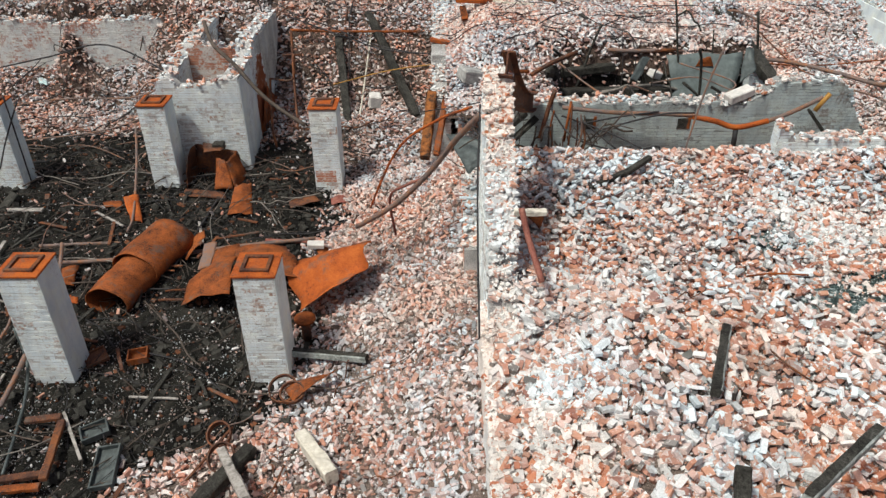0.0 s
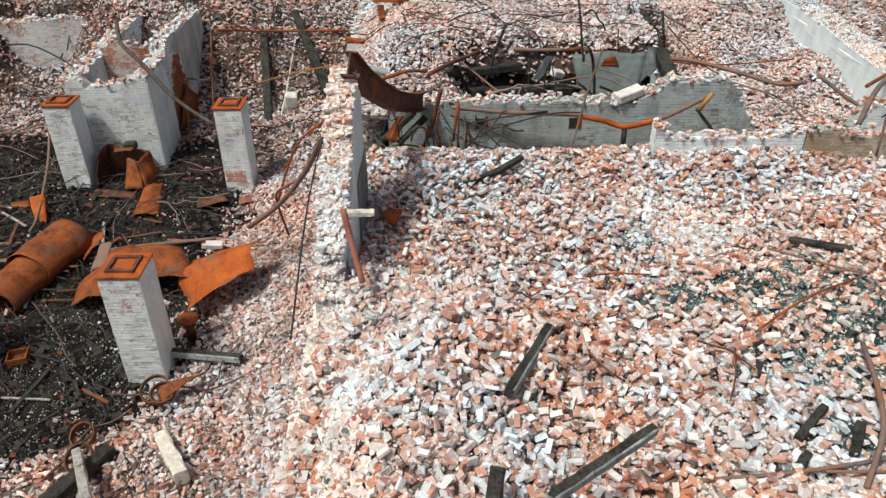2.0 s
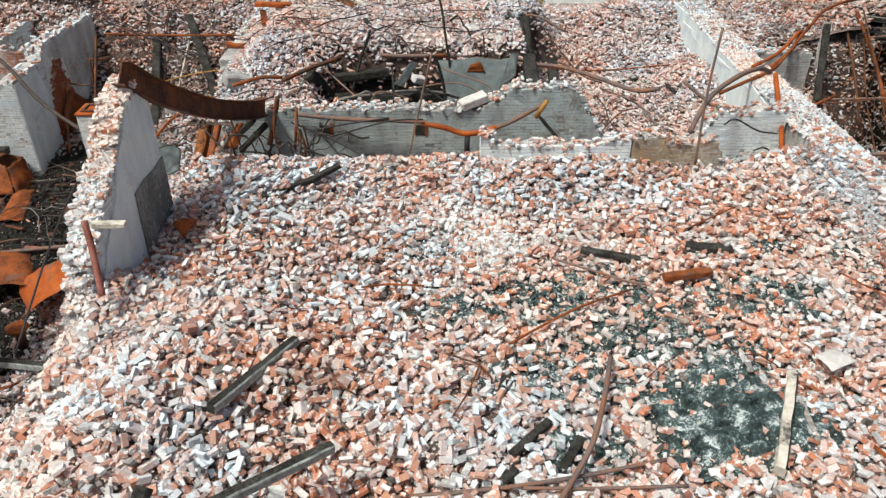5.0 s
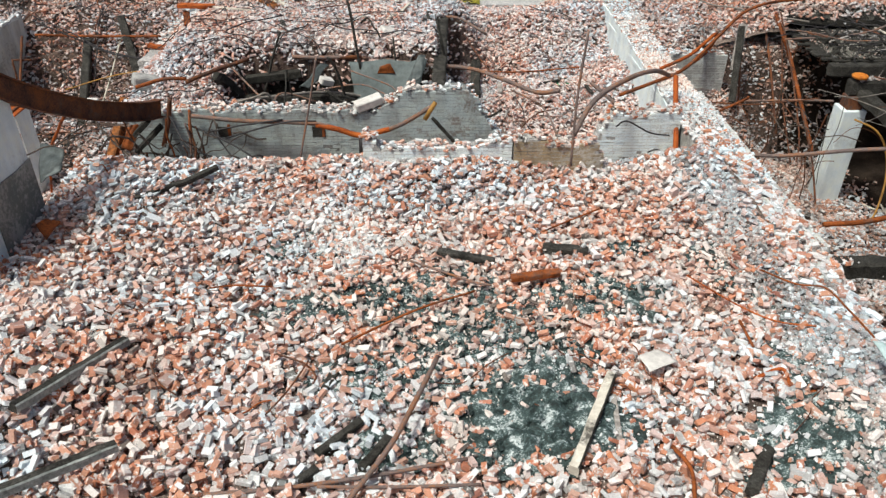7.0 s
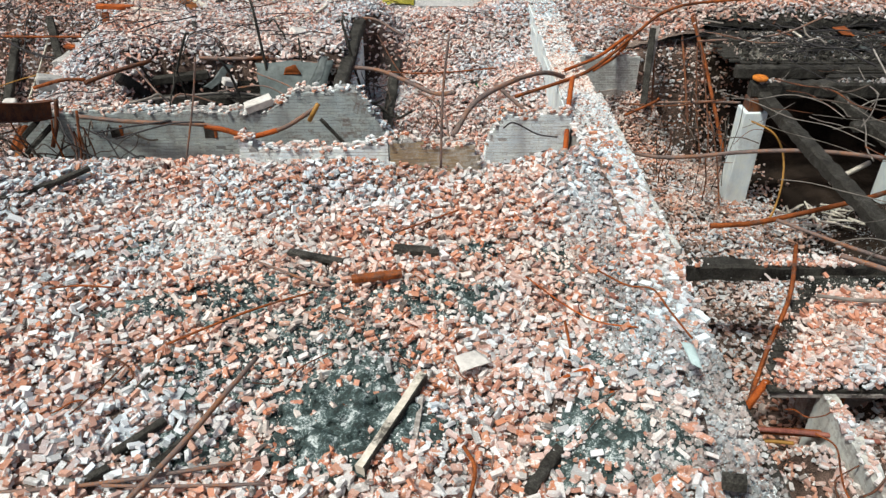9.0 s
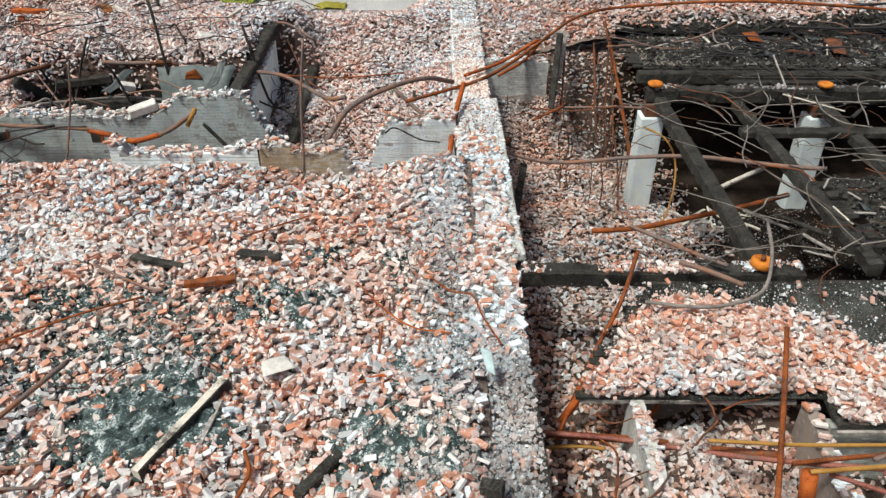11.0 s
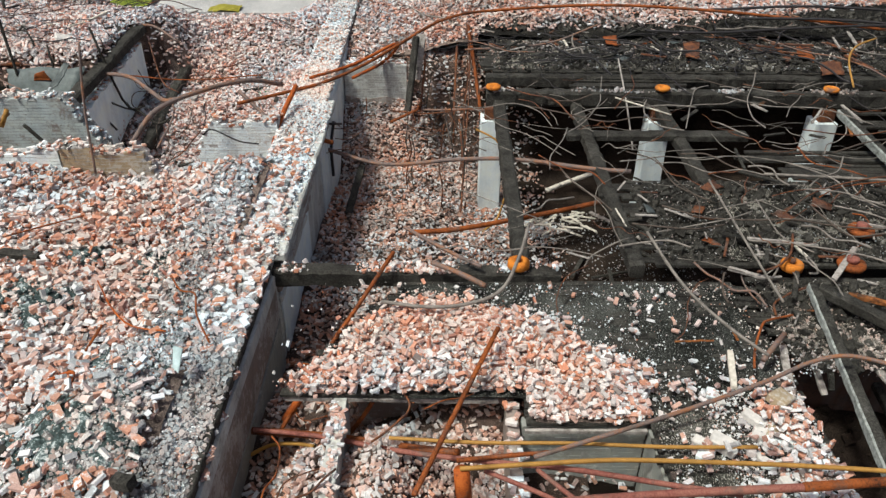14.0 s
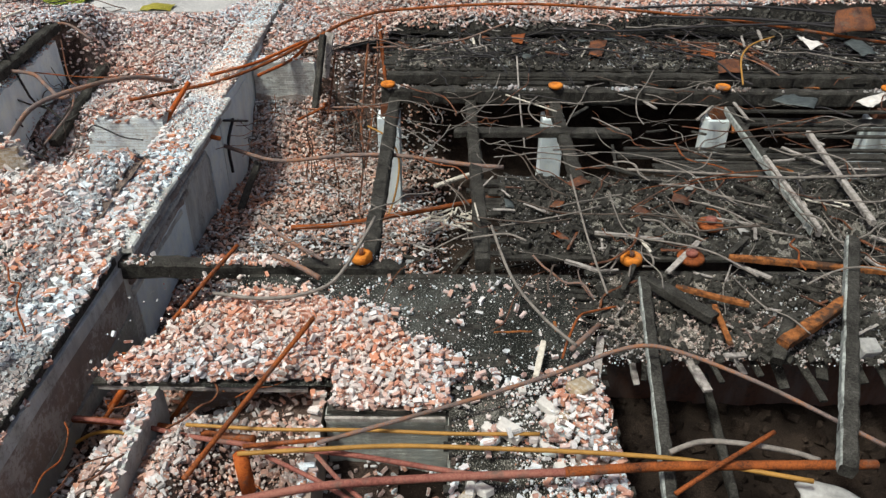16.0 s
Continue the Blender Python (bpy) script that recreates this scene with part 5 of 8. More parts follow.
crumbs("char_crumbs", "pale chips among charred boards", (21.2, 35, 10.5, 13.5), lambda x, y: 3.46 + 0 * x, 7000, M_CRUMB_GREY, 124, lo=0.006, hi=0.024)
crumbs("basement_crumbs", "pale chips over the dark basement floor", (17, 24, 10.5, 17.5), h_east, 6000, M_CRUMB_GREY, 125, lo=0.008, hi=0.04)

# ---- white piers under the girder, with iron caps ----
for i, x in enumerate((18.62, 22.92, 27.22, 31.5)):
    col = thing("white_pier", "white-painted square brick pier under a charred girder", "pier", (x, 17.65, 1.0), "east piers")
    part("pier_body", box_mesh("pier_body", (x - 0.29, 17.4, 0.4), (x + 0.29, 17.98, 3.1), M_PLASTER, 0.02, 0.006, 4, i), col)
    part("bearing_block", box_mesh("bearing_block", (x - 0.2, 17.48, 3.1), (x + 0.2, 17.9, 3.42), M_RUST_DARK, 0.02), col)
    capz = 3.84
    cap = thing("rusted_pintle", "round orange rusted iron pintle on a girder", "pintle", (x, 17.7, capz), "iron pintles")
    part("flange", turned("flange", [(0.17, 0.03), (0.19, 0.05), (0.19, 0.10), (0.16, 0.12), (0.07, 0.12), (0.06, 0.10)], (x, 17.7, capz), M_PINTLE), cap)
    part("stem", turned("stem", [(0.07, -0.06), (0.07, 0.035)], (x, 17.7, capz), M_RUST_DARK), cap)
for x in (18.62, 23.3):
    cap = thing("rusted_pintle", "round orange rusted iron pintle on a girder", "pintle", (x, 10.2, 3.47), "iron pintles")
    part("flange", turned("flange", [(0.15, 0.0), (0.19, 0.03), (0.19, 0.13), (0.15, 0.16), (0.07, 0.15), (0.06, 0.11)], (x, 10.2, 3.47), M_PINTLE), cap)
    part("stem", turned("stem", [(0.04, 0.11), (0.04, 0.22)], (x, 10.2, 3.47), M_RUST_DARK), cap)

# ---- bent girder on the broken wall ----
girder = thing("steel_girder", "bent brown rusted steel I-beam hanging off the broken wall", "girder", (1.0, 11.2, 6.1))
gp = curve_points([(0.97, 10.95, 6.36), (1.15, 11.76, 5.74), (1.43, 13.0, 4.98), (1.66, 14.0, 4.50), (1.86, 14.89, 4.15), (1.98, 15.42, 4.0)])
for nm, lo, hi, half in (("top_flange", 0.17, 0.195, 0.11), ("bottom_flange", -0.195, -0.17, 0.11), ("web", -0.17, 0.17, 0.012)):
    part(nm, sweep(nm, gp, [(-half, lo), (half, lo), (half, hi), (-half, hi)], M_RUST_DARK, False), girder)


# ---- rusted drum, rings, boxes, stones ----
def drum(a, b, r0, r1, squash, label, dent):
    """An open, flattened sheet-metal drum with a wall thickness."""
    a, b = Vector(a), Vector(b)
    d = (b - a).normalized()
    side = d.cross(Vector((0, 0, 1))).normalized()
    up = side.cross(d)
    k, n = 28, 8
    verts, faces = [], []
    for layer in (0, 0.02):
        for j in range(n + 1):
            p, r = a.lerp(b, j / n), (r0 + (r1 - r0) * j / n) - layer
            for i in range(k):
                t = 2 * math.pi * i / k
                w = 1 + dent * noise.noise(Vector((math.cos(t) * 1.4, math.sin(t) * 1.4, j * 0.35)))
                verts.append(p + side * (r * w * math.cos(t)) + up * (r * w * squash * math.sin(t)))
    m = (n + 1) * k
    for j in range(n):
        for i in range(k):
            q, q2 = j * k + i, j * k + (i + 1) % k
            faces.append((q, q2, q2 + k, q + k))
            faces.append((m + q + k, m + q2 + k, m + q2, m + q))
    for i in range(k):
        i2 = (i + 1) % k
        faces.append((i2, i, m + i, m + i2))
        faces.append((n * k + i, n * k + i2, m + n * k + i2, m + n * k + i))
    return tagged(new("rusted_drum", mesh_from("rusted_drum", verts, faces, M_RUST, True)), label, "drum", "drum pieces")


drum((-6.62, 15.35, 0.52), (-7.05, 13.9, 0.52), 0.62, 0.58, 0.72, "large flattened rusty drum lying on ash", 0.10)
drum((-6.98, 14.2, 0.42), (-7.28, 12.75, 0.42), 0.52, 0.50, 0.75, "open-ended rusty drum pushed into a larger one", 0.10)


def iron_ring(x, y, z, r, w, tilt, label):
    pts = [Vector((x + r * math.cos(t), y + r * math.sin(t), z + tilt * math.sin(t))) for t in [2 * math.pi * i / 20 for i in range(21)]]
    tagged(new("iron_ring", sweep("iron_ring", pts, [(-0.015, -w), (0.015, -w), (0.015, w), (-0.015, w)], M_RUST_DARK, False)), label, "iron ring", "iron rings")


iron_ring(-3.95, 9.15, 0.25, 0.20, 0.07, 0.10, "short rusty iron pipe ring on bricks")
iron_ring(-3.75, 8.55, 0.35, 0.22, 0.05, 0.12, "rusty iron hoop half sunk in bricks")
iron_ring(-3.0, 10.2, 0.35, 0.26, 0.04, 0.10, "rusty iron hoop beside a pier")
iron_ring(-2.8, 10.05, 0.40, 0.22, 0.04, 0.05, "rusty iron hoop beside a pier")


def crate(name, at, size, turn, material, label, wall_t=0.03):
    """A small open metal box."""
    ob = thing(name, label, "metal box", at)
    x, y, z = size
    for nm, lo, hi in (("base", (-x, -y, 0), (x, y, wall_t)), ("side", (-x, -y, wall_t), (-x + wall_t, y, z)), ("side", (x - wall_t, -y, wall_t), (x, y, z)),
                       ("end", (-x + wall_t, -y, wall_t), (x - wall_t, -y + wall_t, z)), ("end", (-x + wall_t, y - wall_t, wall_t), (x - wall_t, y, z))):
        new(nm, box_mesh(nm, lo, hi, material, 0.004)).parent = ob
    ob.rotation_euler = (0.1, -0.08, turn)
    return ob


crate("rusty_tray", (-6.15, 11.35, 0.08), (0.20, 0.16, 0.16), 0.2, M_RUST, "small open rusty tray on ash")
crate("grey_box", (-6.25, 9.35, 0.06), (0.24, 0.17, 0.14), 0.5, M_TIN, "dull grey metal box on ash")
crate("grey_channel", (-5.75, 8.55, 0.06), (0.20, 0.42, 0.12), 0.15, M_TIN, "dark open metal trough filled with rubble")
crate("flat_box", (-7.05, 11.4, 0.05), (0.22, 0.2, 0.08), 0.6, M_RUST_DARK, "flat rusty box lid on ash")


def stone(at, size, turn, material, label, seed):
    me = box_mesh("stone_block", tuple(-s / 2 for s in size), tuple(s / 2 for s in size), material, min(size) * 0.12, min(size) * 0.10, 2, seed)
    ob = tagged(new("stone_block", me), label, "stone", "loose stones")
    ob.location = at
    ob.rotation_euler = turn
    return ob


stone((0.72, 18.1, 3.60), (0.66, 0.42, 0.34), (0.1, 0.25, 0.5), M_CONCRETE, "squared stone block stuck on the heap", 1)
stone((6.55, 15.55, 4.08), (0.62, 0.28, 0.20), (0.1, -0.25, 0.35), M_STONE, "pale cut stone lying on the cross wall", 2)
stone((6.75, 20.3, 4.15), (0.52, 0.36, 0.34), (0.2, 0.4, 0.5), M_STONE, "pale stone block on the back heap", 3)
stone((5.3, 17.9, 3.7), (0.34, 0.22, 0.18), (0.2, 0.3, 0.6), M_STONE, "pale stone lump in the pit", 4)
stone((21.95, 7.12, 3.42), (0.34, 0.26, 0.14), (0.1, 0.2, 0.7), M_TAN, "yellowish stone block on the deck", 5)
stone((20.9, 6.3, 3.42), (0.36, 0.2, 0.16), (0.1, 0.2, -0.6), M_STONE, "pale broken stone on the deck", 6)
stone((21.45, 6.75, 3.40), (0.32, 0.14, 0.12), (0.0, 0.2, -0.7), M_STONE, "white-washed stone on the deck", 7)
stone((26.3, 7.9, 3.50), (0.34, 0.26, 0.24), (0.3, 0.1, 0.2), M_CONCRETE, "grey stone lump at the deck edge", 8)
stone((-2.0, 20.55, 1.95), (0.34, 0.3, 0.4), (0.1, 0.1, 0.2), M_STONE, "pale stone lump on the brick slope", 9)
stone((-2.9, 13.6, 0.5), (0.42, 0.26, 0.14), (0.1, 0.1, 0.1), M_STONE, "white stone beside a tank plate", 10)
stone((-3.05, 14.9, 0.55), (0.4, 0.2, 0.12), (0.1, 0.1, 0.1), M_STONE, "white plaster lump on ash", 11)

stub = thing("flanged_stub", "short flanged rusty pipe standing beside a pier", "pipe fitting", (-2.85, 12.0, 0.3))
part("flange", turned("flange", [(0.20, 0.55), (0.22, 0.57), (0.22, 0.62), (0.10, 0.63)], (-2.85, 12.0, 0.0), M_RUST), stub)
part("neck", turned("neck", [(0.10, 0.0), (0.10, 0.56)], (-2.85, 12.0, 0.0), M_RUST_DARK), stub)
for nm, x, y, z in (("pulley", 24.35, 10.25, 3.55), ("pulley", 25.0, 11.3, 3.6)):
    ob = thing(nm, "rusty orange pulley wheel on charred boards", "pulley", (x, y, z), "pulleys")
    part("wheel", turned("wheel", [(0.08, -0.05), (0.22, -0.05), (0.24, 0), (0.22, 0.05), (0.08, 0.05)], (x, y, z), M_RUST), ob)
    part("hub", turned("hub", [(0.10, 0.052), (0.10, 0.14), (0.05, 0.15)], (x, y, z), M_RUST_RED), ob)


# ---- ash drifts in the middle bay ----
def drift(x, y, rx, ry, h, material, label, seed, turn=0.0):
    n = 40
    verts, faces = [], []
    for j in range(n + 1):
        for i in range(n + 1):
            u, v = 2 * i / n - 1, 2 * j / n - 1
            px, py = x + rx * (u * math.cos(turn) - v * math.sin(turn)), y + ry * (u * math.sin(turn) + v * math.cos(turn))
            d = math.hypot(u, v) + 0.22 * float(lumps(px, py, 3.4, seed))
            z = float(h_mid(px, py)) + 0.055 + h * (1 - d * d) + 0.14 * noise.noise(Vector((px * 5.3, py * 5.3, seed)))
            verts.append((px, py, z if d < 1.0 else z - 0.25))
    for j in range(n):
        for i in range(n):
            q = j * (n + 1) + i
            faces.append((q, q + 1, q + n + 2, q + n + 1))
    tagged(new("ash_drift", mesh_from("ash_drift", verts, faces, material, True)), label, "ash", "ash drifts", "stuff")


sheet("ash_bed", (5.2, 13.6, 5.0, 11.4), lambda x, y: h_mid(x, y) + 0.06, 0.08, M_ASH_PALE, "wet blue-black ash lying bare between bricks", "ash", 0.03, "stuff", where=lambda x, y: soot(x, y) > 0.33)
sheet("ash_hollow", (1.05, 3.2, 13.7, 15.4), lambda x, y: h_mid(x, y) + 0.04, 0.1, M_ASH, "black ash in the hollow at the wall corner", "ash", 0.04, "stuff")
drift(9.40, 6.70, 0.95, 0.90, 0.15, M_ASH_PALE, "heap of wet blue-black ash among bricks", 1.0, 0.7)
drift(8.75, 6.25, 0.45, 0.35, 0.05, M_ASH_PALE, "heap of wet blue-black ash among bricks", 2.0)
drift(13.0, 6.0, 0.7, 0.5, 0.03, M_ASH_PALE, "pale grey ash and mortar by the wall", 8.0)
crumbs("ash_lumps", "lumps of wet ash", (6.0, 12.0, 5.4, 10.5), lambda x, y: h_mid(x, y) + 0.10 + 0.12 * np.exp(-((x - 9.4) ** 2 + (y - 6.7) ** 2) / 0.35), 3000, M_ASH_PALE, 132, keep=lambda x, y: smoothstep(0.5, 0.95, soot(x, y)), lo=0.015, hi=0.09)
crumbs("ash_specks", "white specks and chips over ash drifts", (6.0, 13.6, 5.6, 10.5), lambda x, y: h_mid(x, y) + 0.09, 9000, M_CRUMB, 131, keep=soot, lo=0.010, hi=0.05)

crumbs("recess_crumbs", "sooty chips on the floor of the recess", (16.0, 18.3, 4.2, 7.3), lambda x, y: h_east(x, y) + 0.06, 3500, M_RUBBLE_EAST, 159, lo=0.02, hi=0.09)
crumbs("deck_specks", "white plaster chips over the ashy deck corner", (20.9, 22.3, 4.6, 7.4), lambda x, y: ash_cover(x, y) + 0.02, 3200, M_CRUMB, 156, lo=0.008, hi=0.045)

# ---- west basement ----
tube("bent_pipe", [(-9.88, 14.38, 0.35), (-8.46, 14.47, 0.35), (-6.54, 14.74, 0.35), (-5.01, 15.14, 0.35), (-3.14, 15.50, 0.35)], 0.050, M_CONDUIT, "grey-brown iron pipe lying over rusty scrap", "pipe")
tube("iron_pipe", [(-9.94, 15.30, 0.25), (-8.86, 15.40, 0.25), (-7.97, 15.45, 0.25)], 0.045, M_CONDUIT, "short iron pipe lying on ash", "pipe")
tube("iron_pipe", [(-4.40, 15.50, 0.30), (-2.84, 15.37, 0.30)], 0.040, M_RUST_RED, "dull red pipe half buried in ash", "pipe")
tube("leaning_pipe", [(-8.16, 12.40, 0.57), (-8.31, 13.60, 1.43)], 0.040, M_CONDUIT, "thin iron pipe propped beside a pier", "pipe")
tube("fallen_pipe", [(-6.75, 21.00, 4.12), (-6.48, 20.30, 3.99), (-6.16, 19.70, 3.82), (-5.62, 19.40, 3.42), (-5.00, 19.00, 2.86), (-4.48, 18.80, 2.46), (-3.71, 18.50, 2.06)], 0.055, M_WIRE_BROWN, "long bent conduit slumped from the brick chamber", "pipe")
tube("conduit", [(-1.93, 14.20, 1.47), (-0.99, 13.40, 2.51), (-0.26, 12.80, 3.56), (0.21, 12.20, 4.49), (0.62, 11.60, 5.25)], 0.055, M_CONDUIT, "conduit climbing the brick slope to the broken wall", "pipe")
tube("branch_pipe", [(-1.07, 14.20, 1.27), (-1.13, 13.80, 2.44), (-0.80, 13.40, 2.93), (-0.44, 13.00, 3.30)], 0.030, M_RUST_RED, "thin forked pipe in the brick slope", "pipe")
tube("rust_pipe", [(-5.00, 24.15, 2.95), (-3.47, 24.30, 2.86), (-1.78, 24.40, 2.83), (-0.70, 24.45, 2.82)], 0.042, M_RUST, "horizontal rusty pipe in front of a brick heap", "pipe")
tube("thin_cable", [(-5.03, 24.40, 3.31), (-3.32, 23.50, 2.99), (-1.82, 22.50, 2.84), (-0.41, 21.80, 2.94), (0.75, 21.00, 3.16)], 0.022, M_WIRE, "thin black cables sagging over the heap", "cable")
tube("thin_cable", [(-5.01, 24.40, 3.46), (-3.48, 23.50, 3.21), (-2.16, 22.50, 3.01), (-0.75, 21.80, 2.93)], 0.018, M_WIRE, "thin black cables sagging over the heap", "cable")
tube("pole", [(-2.38, 24.60, 2.80), (-2.56, 22.60, 1.40), (-2.66, 20.60, 0.55)], 0.028, M_WOOD_PALE, "thin pale pole leaning on the heap", "pole")
tube("pole", [(-4.14, 25.00, 2.96), (-4.10, 23.30, 1.40)], 0.022, M_WOOD_PALE, "thin pale stick leaning on a rusty pipe", "pole")
tube("pole", [(-3.40, 22.00, 1.90), (-1.59, 21.40, 2.56), (0.26, 20.50, 3.12)], 0.018, M_YELLOW, "thin straw-coloured stick across the heap", "pole")
timber("charred_post", (-3.50, 24.60, 2.68), (-2.95, 21.40, 0.85), 0.26, 0.24, M_CHAR, "charred post leaning on the brick heap", "timber", "", 1)
timber("charred_beam", (-2.52, 25.20, 3.22), (-0.82, 21.60, 1.02), 0.26, 0.24, M_CHAR, "charred beam fallen across the brick heap", "timber", "", 2)
timber("orange_post", (-0.29, 19.00, 2.78), (-0.48, 17.60, 1.52), 0.26, 0.30, M_ORANGE_WOOD, "split raw-orange timber post leaning by the wall", "timber", "", 3)
timber("orange_post", (0.09, 18.80, 2.77), (-0.18, 17.60, 1.61), 0.16, 0.16, M_RUST, "rusty upright beside the split post", "post", "", 4)
tube("orange_pipe", [(-2.19, 17.00, -0.29), (-1.13, 16.00, 2.45), (-0.17, 15.00, 3.67), (0.58, 14.00, 4.41)], 0.030, M_RUST_BRIGHT, "thin orange rod across the wall corner", "pipe")
tube("wall_rod", [(0.60, 11.30, 5.55), (0.49, 9.20, 5.00), (0.46, 7.20, 4.07)], 0.014, M_WIRE, "dark rod hanging along the wall face", "pipe")
tube("rust_bracket", [(-5.20, 21.40, 2.30), (-4.52, 21.40, 2.30), (-4.40, 21.40, 3.07)], 0.030, M_RUST_DARK, "rusty pipe bracket on the chamber side", "pipe", "chamber brackets")
tube("rust_bracket", [(-5.15, 21.20, 2.37), (-5.02, 20.20, 1.27), (-4.82, 19.60, 0.91)], 0.035, M_RUST_DARK, "rusty pipe bracket on the chamber side", "pipe", "chamber brackets")
tube("rust_bracket", [(-4.94, 22.30, 2.73), (-4.33, 22.30, 2.74)], 0.035, M_RUST_DARK, "rusty pipe bracket on the chamber side", "pipe", "chamber brackets")
tube("rust_bracket", [(-4.69, 22.80, 3.32), (-4.52, 21.60, 2.22), (-4.27, 20.20, 1.18)], 0.040, M_RUST_DARK, "rusty pipe bracket on the chamber side", "pipe", "chamber brackets")
scrap_sheet("stained_plate", [(-5.40, 21.58, 2.05), (-5.40, 23.92, 0.47), (-5.40, 21.95, -0.19), (-5.40, 20.51, 1.04)], 0.03, M_RUST, "rust-stained plate on the chamber side", "scrap sheet", "", 1)
duct = thing("crumpled_duct", "crumpled open rusty metal duct before the chamber", "duct", (-6.4, 18.4, 0.3))
for nm, quad, sag, m, sd in (("side_panel", [(-5.98, 18.35, 1.05), (-5.80, 18.90, 1.12), (-5.55, 18.80, 0.30), (-5.72, 17.95, 0.35)], 0.05, M_RUST, 3),
                             ("side_panel", [(-7.00, 18.35, 1.25), (-6.95, 18.95, 1.30), (-7.00, 18.90, 0.30), (-7.08, 18.00, 0.35)], 0.04, M_RUST_DARK, 4),
                             ("back_panel", [(-6.95, 18.95, 1.30), (-5.78, 18.90, 1.12), (-5.60, 18.80, 0.30), (-7.00, 18.92, 0.30)], 0.04, M_RUST_DARK, 5),
                             ("bottom_flap", [(-7.08, 17.95, 0.42), (-5.95, 17.75, 0.42), (-5.85, 17.45, 0.38), (-7.10, 17.60, 0.36)], 0.03, M_RUST_DARK, 6),
                             ("folded_flap", [(-6.25, 18.45, 1.12), (-6.00, 18.35, 1.10), (-5.75, 17.90, 0.45), (-6.25, 17.85, 0.45)], 0.04, M_RUST, 7),
                             ("top_lip", [(-6.70, 18.90, 1.36), (-6.05, 18.88, 1.26), (-6.10, 18.45, 1.32), (-6.55, 18.40, 1.30)], 0.03, M_RUST_DARK, 8)):
    ob = child(scrap_sheet(nm, quad, sag, m, "", "", "", sd), duct)
timber("char_lump", (-6.38, 18.80, 1.33), (-6.08, 18.80, 1.33), 0.25, 0.20, M_CHAR, "charred lump on a metal duct", "debris", "", 5)
scrap_sheet("rust_scrap", [(-5.68, 17.79, 0.55), (-5.29, 18.11, 0.50), (-4.97, 16.67, 0.35), (-5.59, 16.52, 0.40)], 0.06, M_RUST, "rusty sheet scrap on ash", "scrap sheet", "rust scraps", 7)
scrap_sheet("rust_scrap", [(-8.37, 16.95, 0.70), (-8.09, 17.22, 0.60), (-7.70, 16.24, 0.35), (-7.98, 16.24, 0.40)], 0.06, M_RUST_BRIGHT, "bright rusty sheet scrap on ash", "scrap sheet", "rust scraps", 8)
scrap_sheet("rust_scrap", [(-9.09, 17.24, 0.40), (-8.61, 17.30, 0.40), (-8.46, 16.99, 0.40), (-8.95, 16.99, 0.40)], 0.03, M_RUST, "rusty sheet scrap on ash", "scrap sheet", "rust scraps", 9)
scrap_sheet("rust_scrap", [(-9.00, 14.15, 0.30), (-8.57, 14.38, 0.30), (-8.37, 13.59, 0.30), (-8.79, 13.43, 0.30)], 0.10, M_RUST, "curled rusty scrap on ash", "scrap sheet", "rust scraps", 10)
scrap_sheet("rust_scrap", [(-8.75, 13.36, 0.20), (-8.20, 13.36, 0.20), (-8.07, 13.04, 0.20), (-8.62, 13.08, 0.20)], 0.04, M_RUST_BRIGHT, "flat rusty scrap on ash", "scrap sheet", "rust scraps", 11)
scrap_sheet("rust_scrap", [(-4.13, 17.24, 0.45), (-3.50, 17.55, 0.45), (-3.24, 17.15, 0.45), (-3.98, 16.79, 0.45)], 0.05, M_RUST_DARK, "rusty curved tray on ash", "scrap sheet", "rust scraps", 12)
scrap_sheet("rust_scrap", [(-3.00, 17.24, 0.50), (-2.64, 17.43, 0.50), (-2.56, 17.00, 0.50), (-2.91, 16.88, 0.50)], 0.05, M_RUST_RED, "rusty curved tray on ash", "scrap sheet", "rust scraps", 13)
scrap_sheet("rust_scrap", [(-6.32, 15.12, 0.30), (-5.74, 15.25, 0.70), (-5.72, 14.85, 0.60), (-6.10, 14.57, 0.30)], 0.08, M_RUST, "torn rusty sheet on ash", "scrap sheet", "rust scraps", 14)
scrap_sheet("rust_scrap", [(-3.06, 14.96, 0.40), (-2.82, 15.22, 0.40), (-2.71, 14.59, 0.40), (-2.93, 14.59, 0.40)], 0.03, M_RUST, "rusty sheet scrap on bricks", "scrap sheet", "rust scraps", 15)
scrap_sheet("torn_sheet", [(-5.61, 14.13, 0.50), (-4.74, 14.54, 0.80), (-4.55, 12.66, 0.75), (-5.76, 12.89, 0.30)], 0.18, M_RUST, "large torn rusty steel sheet draped over ash", "steel sheet", "", 16)
scrap_sheet("torn_sheet", [(-4.96, 14.34, 0.80), (-3.66, 14.46, 0.85), (-3.03, 13.28, 0.75), (-4.44, 13.35, 0.55)], 0.20, M_RUST, "large torn rusty steel sheet draped over ash", "steel sheet", "", 17)
scrap_sheet("tank_plate", [(-3.62, 14.02, 0.55), (-1.54, 13.68, 1.35), (-1.58, 12.75, 1.05), (-2.97, 12.34, 0.45)], 0.30, M_RUST_BRIGHT, "curved orange steel tank plate with worn grey patches", "steel sheet", "", 18)
scrap_sheet("rust_plate", [(-2.99, 10.23, 0.30), (-2.40, 10.40, 0.45), (-1.93, 10.40, 0.65), (-2.74, 9.85, 0.35)], 0.08, M_RUST, "long rusty plate beside a pier", "steel sheet", "", 19)
scrap_sheet("bent_strap", [(-5.57, 14.54, 0.80), (-5.28, 14.59, 0.80), (-5.29, 13.83, 0.60), (-5.58, 13.83, 0.55)], 0.05, M_CONDUIT, "grey bent strap over a pipe", "scrap sheet", "", 20)
